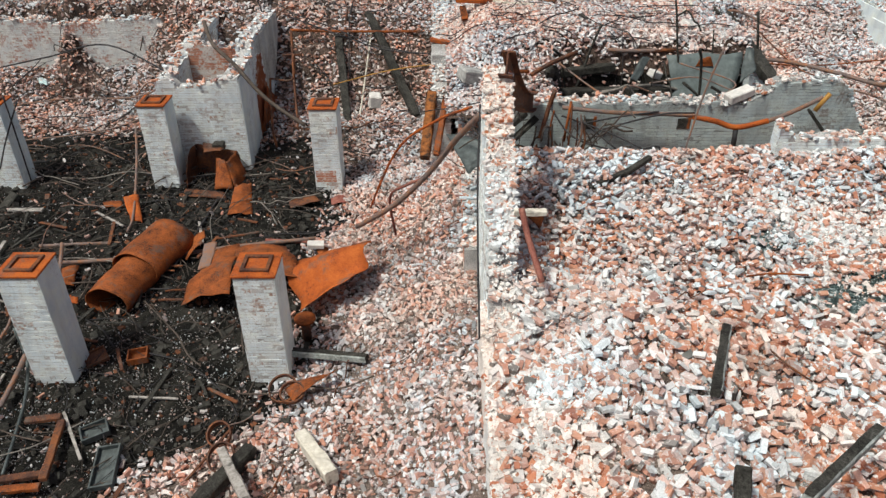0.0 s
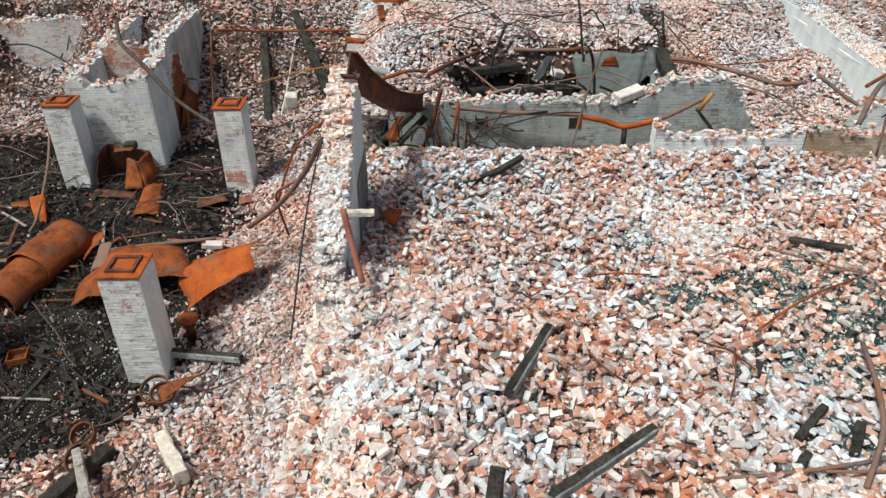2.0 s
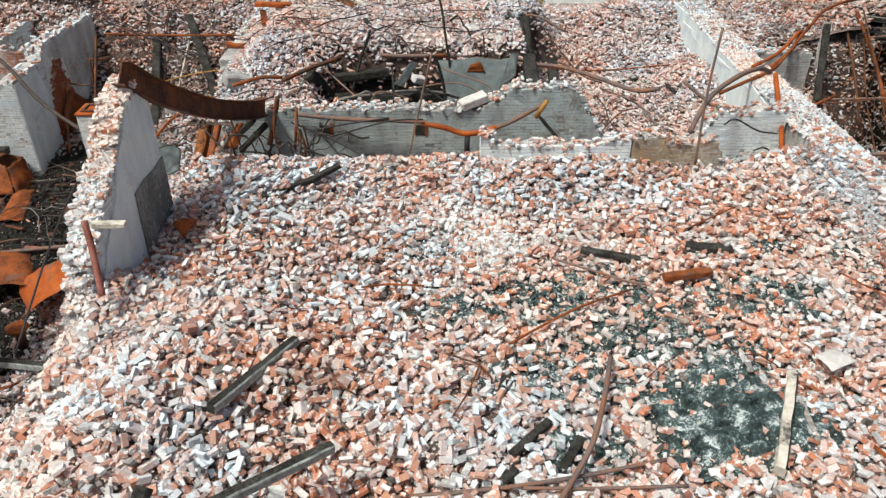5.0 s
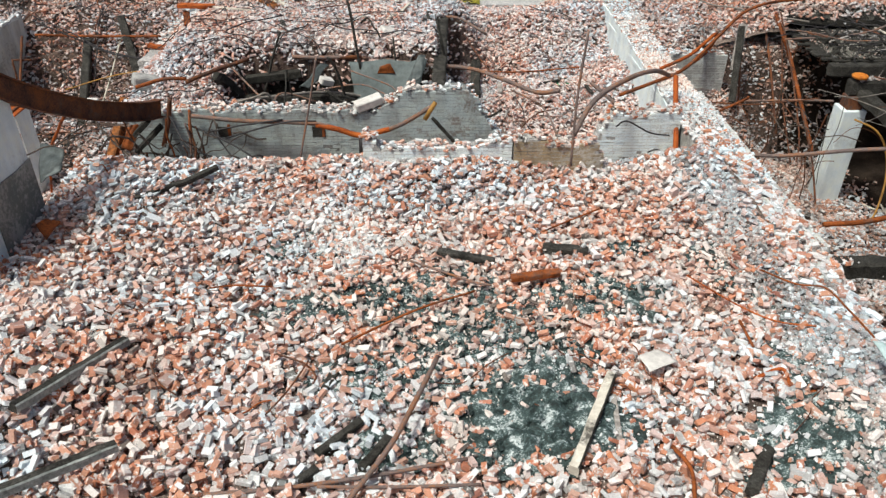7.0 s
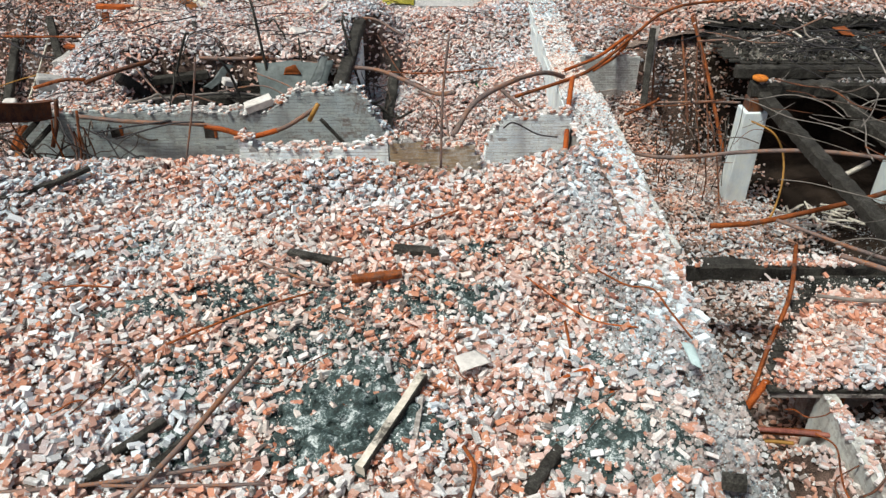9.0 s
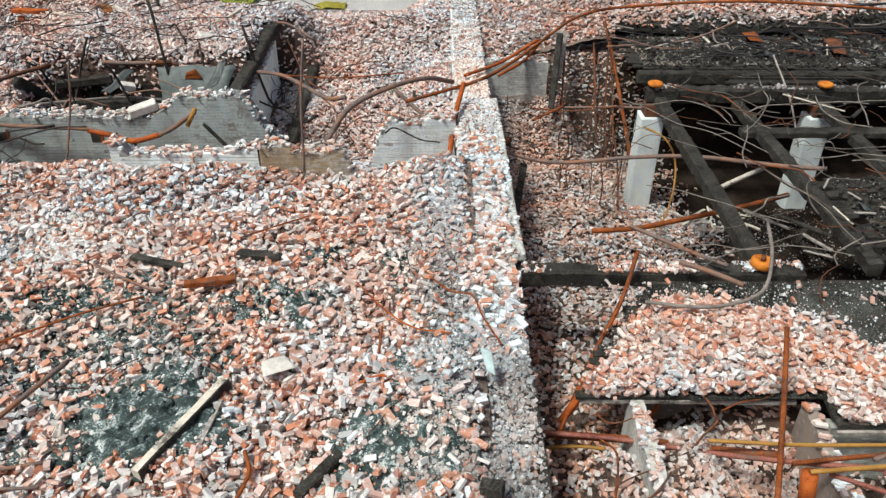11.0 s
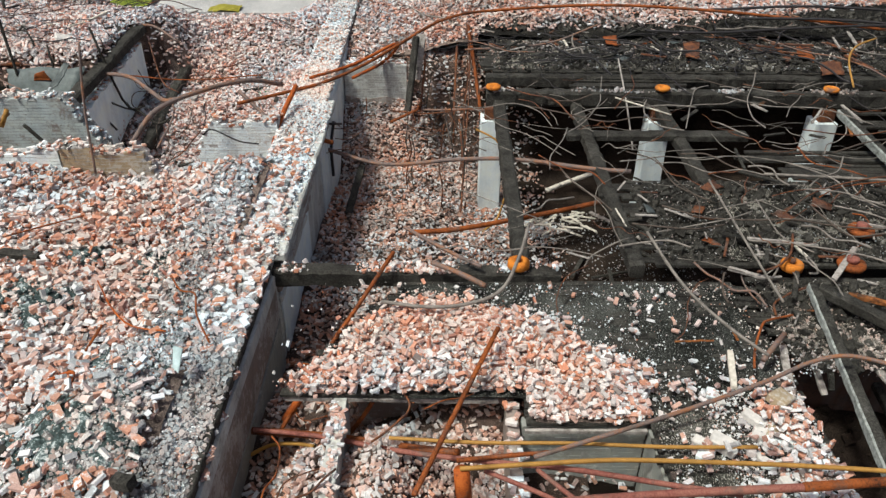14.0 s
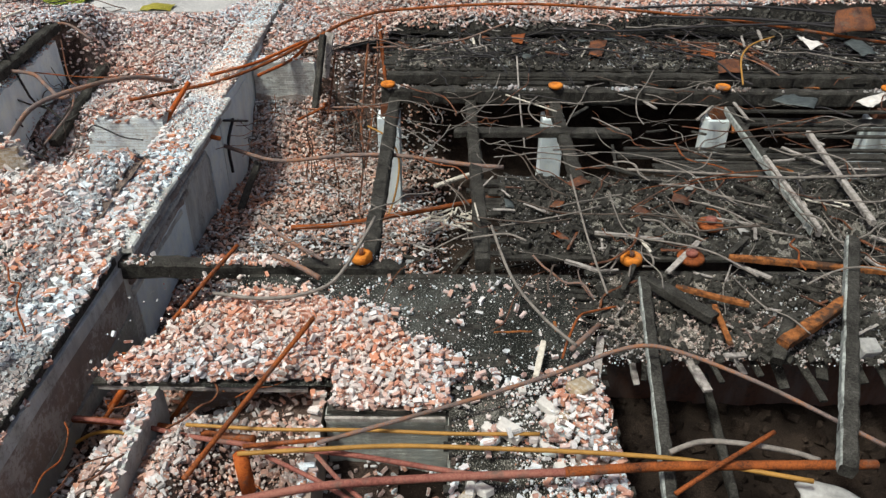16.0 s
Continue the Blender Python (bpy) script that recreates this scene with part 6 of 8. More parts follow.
timber("charred_beam", (-3.17, 11.32, 0.30), (-1.46, 10.75, 0.62), 0.17, 0.15, M_CHAR, "charred beam end lying out of the brick slope", "timber", "", 6, (0.2, -0.8, 0.5))
timber("white_timber", (-2.42, 8.86, 0.52), (-1.77, 7.90, 0.62), 0.24, 0.30, M_WOOD_PALE, "pale broken timber with charred end on bricks", "timber", "", 7)
timber("brown_post", (-3.68, 8.47, 0.60), (-2.96, 7.25, 0.90), 0.16, 0.16, M_WOOD, "brown weathered post lying over bricks", "timber", "", 8)
timber("charred_beam", (-3.28, 8.73, 0.35), (-3.83, 7.51, 0.50), 0.26, 0.22, M_CHAR, "charred beam half covered by bricks", "timber", "", 9)
timber("rusty_bar", (-7.36, 8.20, 0.20), (-6.62, 8.34, 0.20), 0.14, 0.10, M_RUST_DARK, "rusty bar on ash", "bar", "rusty bars", 10)
timber("rusty_bar", (-7.25, 7.99, 0.20), (-6.64, 8.06, 0.20), 0.14, 0.10, M_RUST, "rusty bar on ash", "bar", "rusty bars", 11)
timber("rusty_bar", (-6.87, 9.48, 0.25), (-6.62, 8.16, 0.25), 0.14, 0.08, M_RUST_DARK, "rusty bar on ash", "bar", "rusty bars", 12)
timber("rusty_bar", (-7.53, 9.48, 0.25), (-6.93, 9.58, 0.25), 0.14, 0.08, M_RUST_DARK, "rusty bar on ash", "bar", "rusty bars", 13)
timber("dark_plank", (-11.74, 16.92, 0.20), (-11.46, 17.46, 0.50), 0.30, 0.20, M_CHAR, "charred plank leaning by a pier", "timber", "", 14)
timber("grey_plank", (-11.40, 16.82, 0.40), (-10.51, 16.82, 0.40), 0.16, 0.05, M_WOOD, "grey weathered plank on ash", "timber", "", 15)
timber("grey_plank", (-6.28, 14.31, 0.35), (-5.98, 19.26, 0.35), 0.05, 0.05, M_WIRE, "thin charred lath on ash", "timber", "", 16)
tube("hose", [(-8.43, 11.33, 0.90), (-8.21, 11.02, 0.30), (-7.91, 10.23, 0.15), (-7.66, 9.37, 0.15), (-7.41, 8.36, 0.15)], 0.030, M_TIN, "faded blue hose looping over ash", "hose")
tube("conduit", [(-8.20, 9.88, 0.20), (-8.21, 10.50, 0.30), (-8.16, 10.99, 0.50)], 0.050, M_CONDUIT, "grey conduit on ash", "pipe")
tube("conduit", [(-10.03, 14.38, 0.30), (-9.22, 12.45, 0.30), (-9.18, 11.83, 0.20)], 0.030, M_CONDUIT, "grey conduit on ash", "pipe")
tube("pier_wire", [(-11.21, 17.90, 3.12), (-11.18, 17.85, 2.22), (-11.16, 17.80, 0.75)], 0.020, M_WIRE, "black wire hung across a pier", "wire")
tube("pier_wire", [(-10.90, 17.90, 2.97), (-11.51, 17.85, 1.89), (-11.89, 17.80, 1.09)], 0.020, M_WIRE, "black wire hung across a pier", "wire")
tube("drooping_pipe", [(-8.85, 19.84, 1.60), (-8.52, 18.52, 0.90), (-7.96, 16.41, 0.50), (-7.94, 15.82, 0.35)], 0.035, M_CONDUIT, "thin conduit drooping from a pier", "pipe")
tube("wall_cable", [(-14.80, 24.00, 1.74), (-12.72, 23.50, 2.29), (-10.57, 23.00, 2.82), (-7.55, 20.50, 2.62)], 0.025, M_WIRE, "dark cable strung over the heap", "cable")
tube("wall_cable", [(-13.99, 22.00, 1.15), (-11.23, 21.00, 1.83), (-8.76, 20.40, 2.15), (-7.36, 20.60, 2.92)], 0.025, M_CONDUIT, "dark cable strung over the heap", "cable")
tube("wall_cable", [(-12.88, 20.50, 0.68), (-9.98, 20.00, 1.23), (-7.65, 19.50, 2.17), (-6.99, 19.20, 2.70)], 0.025, M_CONDUIT, "dark cable strung over the heap", "cable")
scrap_sheet("blue_scrap", [(-14.39, 25.26, 1.30), (-14.08, 25.38, 1.30), (-13.46, 24.13, 1.10), (-13.78, 24.24, 1.10)], 0.03, M_TEAL, "pale blue plastic scrap on rubble", "scrap sheet", "", 21)

# ---- dividing wall and cross wall ----
tube("rusty_rod", [(1.05, 8.60, 5.17), (1.15, 8.40, 4.81), (1.32, 8.00, 4.38)], 0.045, M_RUST_RED, "dull red rod leaning on the broken wall", "rod")
scrap_sheet("orange_plate", [(1.37, 10.62, 3.90), (1.52, 10.75, 3.95), (1.74, 10.75, 3.90), (1.60, 10.40, 3.75)], 0.03, M_RUST, "small orange plate against the wall foot", "scrap sheet", "", 22)
timber("lintel_stub", (0.99, 8.90, 4.93), (1.44, 8.90, 4.93), 0.12, 0.08, M_WOOD_PALE, "pale timber stub set in the broken wall", "timber", "", 17)
tube("slack_cable", [(2.62, 15.30, 3.87), (3.81, 15.20, 3.79), (5.25, 15.10, 3.78), (5.93, 15.00, 3.69), (6.41, 15.00, 3.56), (7.17, 14.90, 3.78), (7.97, 14.70, 4.34)], 0.050, M_CONDUIT, "slack conduit hanging along the cross wall", "cable")
tube("orange_sleeve", [(5.43, 15.08, 3.75), (5.93, 14.98, 3.68), (6.41, 14.98, 3.54), (7.04, 14.92, 3.72)], 0.062, M_RUST_BRIGHT, "orange rusted stretch of sagging pipe", "pipe")
tube("yellow_stick", [(8.03, 14.60, 4.46), (7.81, 14.60, 4.08)], 0.050, M_YELLOW, "pale yellow broken pipe end", "pipe")
timber("leaning_lath", (7.96, 15.15, 3.89), (8.46, 15.10, 3.32), 0.07, 0.07, M_CHAR, "charred lath leaning on the cross wall", "timber", "", 18)
tube("drip_rod", [(6.41, 15.00, 3.53), (6.40, 14.90, 3.10)], 0.060, M_WIRE, "dark stub hanging under the sagging pipe", "pipe")
tube("loose_wire", [(2.99, 15.10, 3.56), (3.82, 15.10, 3.73), (4.70, 15.10, 3.86)], 0.020, M_WIRE, "thin dark wire tangled before the cross wall", "wire", "cross wall wires")
tube("loose_wire", [(2.59, 15.10, 3.76), (3.55, 14.60, 3.58), (4.47, 14.00, 3.32)], 0.020, M_WIRE, "thin dark wire tangled before the cross wall", "wire", "cross wall wires")
tube("loose_wire", [(3.09, 15.20, 3.58), (3.83, 14.20, 3.24)], 0.020, M_WIRE, "thin dark wire tangled before the cross wall", "wire", "cross wall wires")
tube("loose_wire", [(2.30, 15.00, 4.00), (2.81, 14.40, 3.54), (3.95, 13.80, 3.44)], 0.020, M_WIRE, "thin dark wire tangled before the cross wall", "wire", "cross wall wires")
tube("loose_wire", [(4.50, 13.90, 3.39), (4.41, 13.90, 3.59), (3.93, 13.90, 3.46)], 0.020, M_WIRE, "thin dark wire tangled before the cross wall", "wire", "cross wall wires")
tube("loose_wire", [(3.43, 15.00, 3.47), (4.71, 15.00, 3.83), (5.45, 15.00, 3.87)], 0.020, M_WIRE, "thin dark wire tangled before the cross wall", "wire", "cross wall wires")
timber("charred_plank", (1.12, 15.00, 3.24), (1.80, 15.05, 3.86), 0.20, 0.12, M_CHAR, "charred plank leaning in the wall corner", "timber", "corner planks", 71)
timber("charred_plank", (1.45, 14.90, 3.18), (2.05, 15.10, 3.72), 0.16, 0.10, M_CHAR, "charred plank leaning in the wall corner", "timber", "corner planks", 72)
scrap_sheet("rusty_scrap", [(1.15, 14.85, 3.30), (1.42, 14.95, 3.80), (1.62, 15.1, 3.75), (1.40, 14.8, 3.25)], 0.05, M_RUST, "torn rusty scrap in the wall corner", "scrap sheet", "", 73)
tube("hanging_strap", [(2.38, 15.00, 4.38), (2.25, 15.00, 3.86), (2.11, 14.80, 3.36)], 0.050, M_RUST_DARK, "dark rusty strap hung from the bent girder", "strap")
tube("hanging_strap", [(2.75, 15.00, 4.13), (2.65, 14.90, 3.24)], 0.030, M_RUST, "thin rusty strap hung from the bent girder", "strap")
tube("tall_rod", [(5.64, 14.60, 5.44), (5.42, 14.60, 4.48), (5.12, 14.30, 3.19)], 0.022, M_CONDUIT, "tall thin rod standing in the rubble", "rod", "standing rods")
tube("tall_rod", [(10.73, 13.00, 6.44), (10.62, 12.80, 5.31), (10.59, 12.60, 3.98)], 0.024, M_CONDUIT, "tall bent rod standing in the rubble", "rod", "standing rods")
tube("arched_pipe", [(10.85, 13.90, 4.05), (11.33, 14.45, 4.58), (12.25, 15.41, 4.70), (12.94, 16.02, 4.64), (13.50, 16.70, 4.30)], 0.055, M_CONDUIT, "arched conduit over the gap in the wall", "pipe")
tube("orange_downpipe", [(13.77, 16.99, 4.16), (13.56, 16.00, 3.78), (13.46, 15.35, 3.40), (13.37, 14.85, 2.95)], 0.060, M_RUST_BRIGHT, "bright orange rusted downpipe on the wall stub", "pipe")
tube("wall_wire", [(11.98, 15.00, 3.74), (12.21, 15.00, 3.87), (12.75, 15.00, 3.60), (13.20, 15.00, 3.53)], 0.018, M_WIRE, "thin wire looped on the wall stub", "wire")
tube("curled_wire", [(12.76, 15.00, 3.12), (13.00, 15.00, 3.19), (13.35, 15.00, 2.98), (13.89, 15.00, 2.84)], 0.018, M_WIRE, "thin wire looped on the wall stub", "wire")
tube("thin_rod", [(10.04, 18.60, 3.20), (10.65, 17.00, 3.38), (10.81, 15.20, 3.31)], 0.025, M_CONDUIT, "thin bent rod in the gap", "rod")
tube("long_conduit", [(4.30, 19.00, 3.96), (4.92, 19.00, 3.93), (6.24, 19.10, 3.90), (7.73, 19.00, 3.74), (8.92, 18.80, 3.72), (9.80, 17.80, 3.76), (10.48, 17.00, 3.76), (10.95, 16.60, 3.95)], 0.055, M_CONDUIT, "long wavy conduit spanning the back heap", "pipe")
tube("orange_sleeve", [(4.91, 19.05, 3.89), (6.10, 19.05, 3.94)], 0.050, M_RUST_DARK, "rusted length on a long conduit", "pipe")
tube("thin_rod", [(8.03, 20.00, 3.35), (10.08, 20.00, 3.19), (12.20, 20.00, 3.35)], 0.020, M_RUST, "thin rusty rod over the back heap", "rod")
tube("thin_rod", [(8.84, 21.00, 3.96), (9.57, 19.50, 3.33), (10.15, 19.00, 3.20)], 0.020, M_RUST_DARK, "thin rusty rod over the back heap", "rod")
scrap_sheet("green_strip", [(11.75, 21.80, 2.30), (12.36, 21.99, 2.30), (12.33, 21.60, 2.30), (11.73, 21.36, 2.30)], 0.01, M_GREEN, "short green plastic strip on rubble", "plastic strip", "", 23)
timber("grey_plank", (11.18, 21.23, 2.10), (11.84, 22.95, 2.10), 0.16, 0.05, M_WOOD, "grey plank lying on the rubble slope", "timber", "", 19)

# ---- pit behind the cross wall ----
timber("charred_beam", (3.00, 18.78, 3.40), (4.50, 18.89, 3.55), 0.24, 0.22, M_CHAR, "charred brown beam lying on the pit edge", "timber", "pit beams", 19)
timber("charred_beam", (2.95, 18.35, 3.02), (6.00, 18.45, 3.06), 0.26, 0.24, M_CHAR, "charred beam bridging the sunken pit", "timber", "pit beams", 18)
tube("grey_pipe", [(3.42, 16.05, 3.90), (4.20, 16.75, 3.74), (5.32, 17.92, 3.40), (6.50, 18.62, 2.95)], 0.040, M_VINE, "long grey pipe slanting into the sunken pit", "pipe")
tube("bent_rod", [(3.48, 16.05, 3.88), (3.95, 16.02, 4.02), (4.17, 16.05, 4.10), (4.30, 16.10, 3.95), (4.42, 16.15, 3.78)], 0.025, M_VINE, "grey rod bent to a peak on the wall top", "rod")
timber("charred_beam", (2.65, 19.54, 2.75), (6.29, 19.84, 2.75), 0.28, 0.28, M_CHAR, "charred beam bridging the sunken pit", "timber", "pit beams", 20)
timber("charred_beam", (2.57, 19.96, 2.30), (7.22, 20.05, 2.30), 0.26, 0.26, M_CHAR, "charred beam bridging the sunken pit", "timber", "pit beams", 21)
timber("charred_beam", (3.83, 19.69, 3.10), (6.77, 19.39, 2.40), 0.20, 0.20, M_CHAR, "charred beam slid into the pit", "timber", "pit beams", 22)
timber("charred_beam", (5.30, 19.57, 3.90), (6.98, 19.21, 3.90), 0.22, 0.22, M_CHAR, "charred beam on the edge of the heap", "timber", "pit beams", 23)
timber("charred_beam", (2.66, 17.70, 3.90), (2.94, 18.43, 3.10), 0.30, 0.26, M_CHAR, "charred beam on the edge of the heap", "timber", "pit beams", 24)
timber("charred_beam", (6.71, 21.84, 4.20), (7.88, 20.09, 4.00), 0.20, 0.20, M_CHAR, "charred beam on the edge of the heap", "timber", "pit beams", 25)
timber("charred_beam", (7.87, 21.78, 4.30), (8.03, 19.35, 3.70), 0.20, 0.20, M_CHAR, "charred beam on the edge of the heap", "timber", "pit beams", 26)
timber("leaning_beam", (8.25, 22.00, 4.05), (8.10, 17.00, 3.62), 0.34, 0.30, M_CHAR, "thick charred beam lying along the plastered wall top", "timber", "trough beams", 27)
timber("leaning_beam", (9.36, 23.60, 2.95), (9.10, 18.60, 1.75), 0.30, 0.30, M_CHAR, "thick charred beam fallen into the trough", "timber", "trough beams", 28)
scrap_sheet("tin_sheet", [(5.78, 18.78, 3.90), (7.80, 18.95, 3.90), (7.45, 18.10, 2.85), (6.00, 18.15, 2.80)], 0.06, M_PANEL, "grey corrugated tin sheet slumped over the pit", "tin sheet", "", 24)
scrap_sheet("tin_sheet", [(5.06, 18.50, 3.87), (5.28, 18.50, 3.96), (4.84, 17.80, 3.57), (4.62, 17.80, 3.53)], 0.08, M_TIN, "bent strip of grey tin", "tin sheet", "", 25)
scrap_sheet("tin_sheet", [(7.60, 18.30, 4.23), (7.77, 18.30, 4.20), (7.68, 17.60, 3.87), (7.26, 17.40, 3.65)], 0.06, M_TIN, "bent strip of grey tin", "tin sheet", "", 26)
scrap_sheet("rust_flake", [(6.60, 18.60, 3.83), (6.87, 18.60, 3.92), (7.00, 18.60, 3.65), (6.53, 18.60, 3.65)], 0.02, M_RUST, "orange rust flake on tin", "scrap sheet", "", 27)
tube("pit_rod", [(2.69, 18.50, 3.98), (3.88, 17.20, 3.44), (4.42, 16.50, 3.51)], 0.025, M_CONDUIT, "thin bent rod across the pit", "rod", "pit rods")
tube("pit_rod", [(4.16, 16.50, 3.58), (4.40, 16.80, 3.81), (5.15, 17.00, 3.52)], 0.022, M_CONDUIT, "bent pipe across the pit", "rod", "pit rods")
tube("pit_rod", [(5.10, 17.50, 3.61), (6.22, 17.50, 3.76), (7.07, 17.00, 3.59), (7.89, 16.60, 3.68)], 0.020, M_CONDUIT, "thin rod across the pit", "rod", "pit rods")
tube("pit_rod", [(5.91, 18.00, 3.94), (7.07, 17.20, 3.73), (6.30, 16.40, 3.62)], 0.020, M_CONDUIT, "thin rod across the pit", "rod", "pit rods")
tube("bent_bar", [(2.11, 17.00, 4.01), (2.64, 17.60, 4.08), (3.35, 18.20, 4.16)], 0.055, M_RUST_DARK, "heavy rusty bar leaning on the heap", "bar")
tube("bent_bar", [(0.96, 16.80, 3.95), (1.59, 17.00, 4.08), (2.05, 17.20, 4.01)], 0.045, M_RUST, "bent rusty bar on the heap", "bar")
timber("rust_channel", (0.38, 22.50, 4.34), (1.46, 22.50, 4.31), 0.25, 0.12, M_RUST_BRIGHT, "bright rusty channel section high on the heap", "bar", "", 29)
timber("rust_channel", (0.59, 22.50, 4.14), (0.66, 22.20, 3.84), 0.20, 0.12, M_RUST, "rusty channel section high on the heap", "bar", "", 30)
timber("rust_channel", (-0.37, 21.50, 3.46), (0.31, 21.50, 3.33), 0.20, 0.12, M_RUST_BRIGHT, "rusty channel section on the heap", "bar", "", 31)
timber("wood_plank", (2.76, 23.20, 4.33), (4.30, 21.40, 4.16), 0.30, 0.08, M_ORANGE_WOOD, "orange-brown plank with pale edge on the heap", "timber", "", 32)
timber("wood_plank", (3.10, 23.20, 4.33), (4.32, 21.90, 4.21), 0.16, 0.06, M_WOOD_PALE, "pale plank on the heap", "timber", "", 33)
tube("far_cable", [(5.78, 23.00, 4.04), (6.67, 22.50, 4.05), (7.36, 22.00, 3.91), (8.53, 22.00, 4.16), (9.52, 21.50, 3.81)], 0.040, M_CONDUIT, "bent conduit on the far heap", "pipe")
tube("far_cable", [(3.56, 24.00, 4.12), (5.20, 22.00, 3.99), (6.93, 20.50, 3.87), (8.03, 19.50, 3.65)], 0.020, M_WIRE, "thin dark cable on the far heap", "cable")
scrap_sheet("dark_plate", [(0.06, 13.74, 3.95), (0.76, 13.32, 3.95), (0.84, 12.82, 3.75), (0.47, 12.61, 3.65)], 0.06, M_TIN, "black bent plate leaning in the wall corner", "scrap sheet", "", 28)

# ---- middle bay rubble ----
timber("charred_timber", (3.14, 6.23, 4.08), (3.83, 7.79, 3.78), 0.13, 0.13, M_CHAR_ASH, "charred timber with ashy side lying on bricks", "timber", "rubble timbers", 34, (0.9, -0.4, 0.2))
timber("charred_timber", (3.35, 4.45, 4.45), (4.62, 5.52, 4.24), 0.12, 0.12, M_CHAR_ASH, "charred timber with ashy side lying on bricks", "timber", "rubble timbers", 35, (0.6, -0.7, 0.3))
timber("charred_timber", (3.29, 7.21, 3.55), (3.91, 7.23, 3.55), 0.10, 0.08, M_CHAR, "short charred lath on bricks", "timber", "rubble timbers", 36)
timber("charred_timber", (2.91, 4.86, 4.42), (2.75, 4.10, 3.95), 0.16, 0.14, M_CHAR, "charred timber end standing out of bricks", "timber", "rubble timbers", 37)
timber("grey_timber", (9.61, 5.75, 3.52), (10.33, 7.22, 3.62), 0.13, 0.20, M_WOOD_PALE, "pale grey timber with a burnt side beside an ash heap", "timber", "rubble timbers", 38, (0.9, -0.4, 0.1), M_CHAR_ASH)
timber("grey_timber", (10.21, 5.97, 3.55), (10.31, 6.95, 3.55), 0.07, 0.05, M_WOOD, "thin grey lath on bricks", "timber", "rubble timbers", 39)
timber("charred_timber", (11.55, 5.43, 3.55), (11.97, 6.04, 3.55), 0.15, 0.15, M_CHAR, "charred stump lying on bricks", "timber", "rubble timbers", 40)
timber("charred_timber", (6.60, 6.10, 3.42), (7.10, 6.57, 3.50), 0.11, 0.10, M_CHAR, "charred board sunk between bricks", "timber", "rubble timbers", 41)
timber("charred_timber", (6.32, 5.56, 3.44), (6.63, 5.88, 3.44), 0.10, 0.10, M_CHAR, "charred board sunk between bricks", "timber", "rubble timbers", 42)
timber("charred_timber", (7.16, 5.86, 3.45), (7.46, 6.34, 3.45), 0.12, 0.10, M_CHAR, "charred board sunk between bricks", "timber", "rubble timbers", 43)
timber("charred_timber", (6.57, 7.17, 3.45), (6.79, 7.96, 3.45), 0.12, 0.08, M_CHAR, "charred lath sunk between bricks", "timber", "rubble timbers", 44)
timber("charred_timber", (2.51, 11.72, 3.75), (3.41, 12.24, 3.85), 0.12, 0.10, M_CHAR, "thin charred lath lying on bricks", "timber", "rubble timbers", 45)
timber("charred_timber", (3.41, 12.24, 3.85), (3.90, 12.64, 3.95), 0.12, 0.10, M_CHAR, "thin charred lath lying on bricks", "timber", "rubble timbers", 46)
timber("charred_timber", (8.07, 10.17, 3.66), (8.98, 9.91, 3.64), 0.13, 0.09, M_CHAR_ASH, "burnt plank lying in ash", "timber", "rubble timbers", 47)
timber("charred_timber", (9.80, 10.28, 3.66), (10.53, 10.16, 3.66), 0.18, 0.12, M_CHAR, "black burnt stump in bricks", "timber", "rubble timbers", 48)
timber("rust_bar", (9.19, 9.31, 3.72), (9.96, 9.46, 3.72), 0.14, 0.10, M_RUST, "rusty bar lying on bricks", "bar", "", 49)
timber("charred_timber", (13.62, 5.32, 3.86), (13.86, 5.24, 3.90), 0.16, 0.16, M_CHAR_ASH, "burnt block at the rubble edge", "timber", "rubble timbers", 50)
tube("steel_rod", [(8.05, 7.62, 3.62), (7.77, 6.71, 3.70), (7.49, 6.00, 3.68), (7.03, 5.34, 3.50)], 0.035, M_CONDUIT, "grey-brown steel rod lying over bricks", "rod", "rubble rods")
tube("steel_rod", [(5.23, 5.49, 3.45), (6.29, 5.57, 3.48), (7.30, 5.72, 3.50), (8.42, 6.01, 3.45)], 0.025, M_CONDUIT, "thin steel rod lying over bricks", "rod", "rubble rods")
tube("steel_rod", [(6.68, 5.57, 3.50), (7.57, 5.56, 3.50), (8.53, 5.59, 3.50)], 0.020, M_CONDUIT, "thin steel rod lying over bricks", "rod", "rubble rods")
tube("rusty_wire", [(6.72, 7.91, 3.60), (7.44, 8.47, 3.60), (7.93, 8.77, 3.62), (8.62, 9.08, 3.65)], 0.018, M_RUST, "thin rusty wire on bricks", "wire", "rubble wires")
tube("rusty_wire", [(4.59, 9.13, 3.68), (5.00, 9.20, 3.68), (5.53, 9.16, 3.68)], 0.015, M_RUST, "thin rusty wire on bricks", "wire", "rubble wires")
tube("dark_wire", [(5.92, 6.58, 3.60), (6.13, 7.02, 3.60), (6.31, 7.56, 3.60)], 0.012, M_RUST_DARK, "thin dark wire on bricks", "wire", "rubble wires")
tube("dark_wire", [(7.57, 9.86, 3.70), (8.11, 9.54, 3.70), (8.62, 9.24, 3.70), (8.88, 9.16, 3.70)], 0.020, M_CONDUIT, "thin dark rod in ash", "wire", "rubble wires")
tube("rusty_wire", [(9.81, 10.47, 3.85), (10.33, 10.84, 3.85), (10.89, 11.22, 3.85)], 0.015, M_RUST, "thin rusty wire on bricks", "wire", "rubble wires")
tube("rusty_wire", [(13.02, 9.35, 3.85), (13.34, 8.83, 3.95), (13.64, 8.60, 4.05), (13.78, 8.16, 4.00), (14.03, 7.78, 3.80)], 0.015, M_RUST, "rusty wire arching over bricks", "wire", "rubble wires")
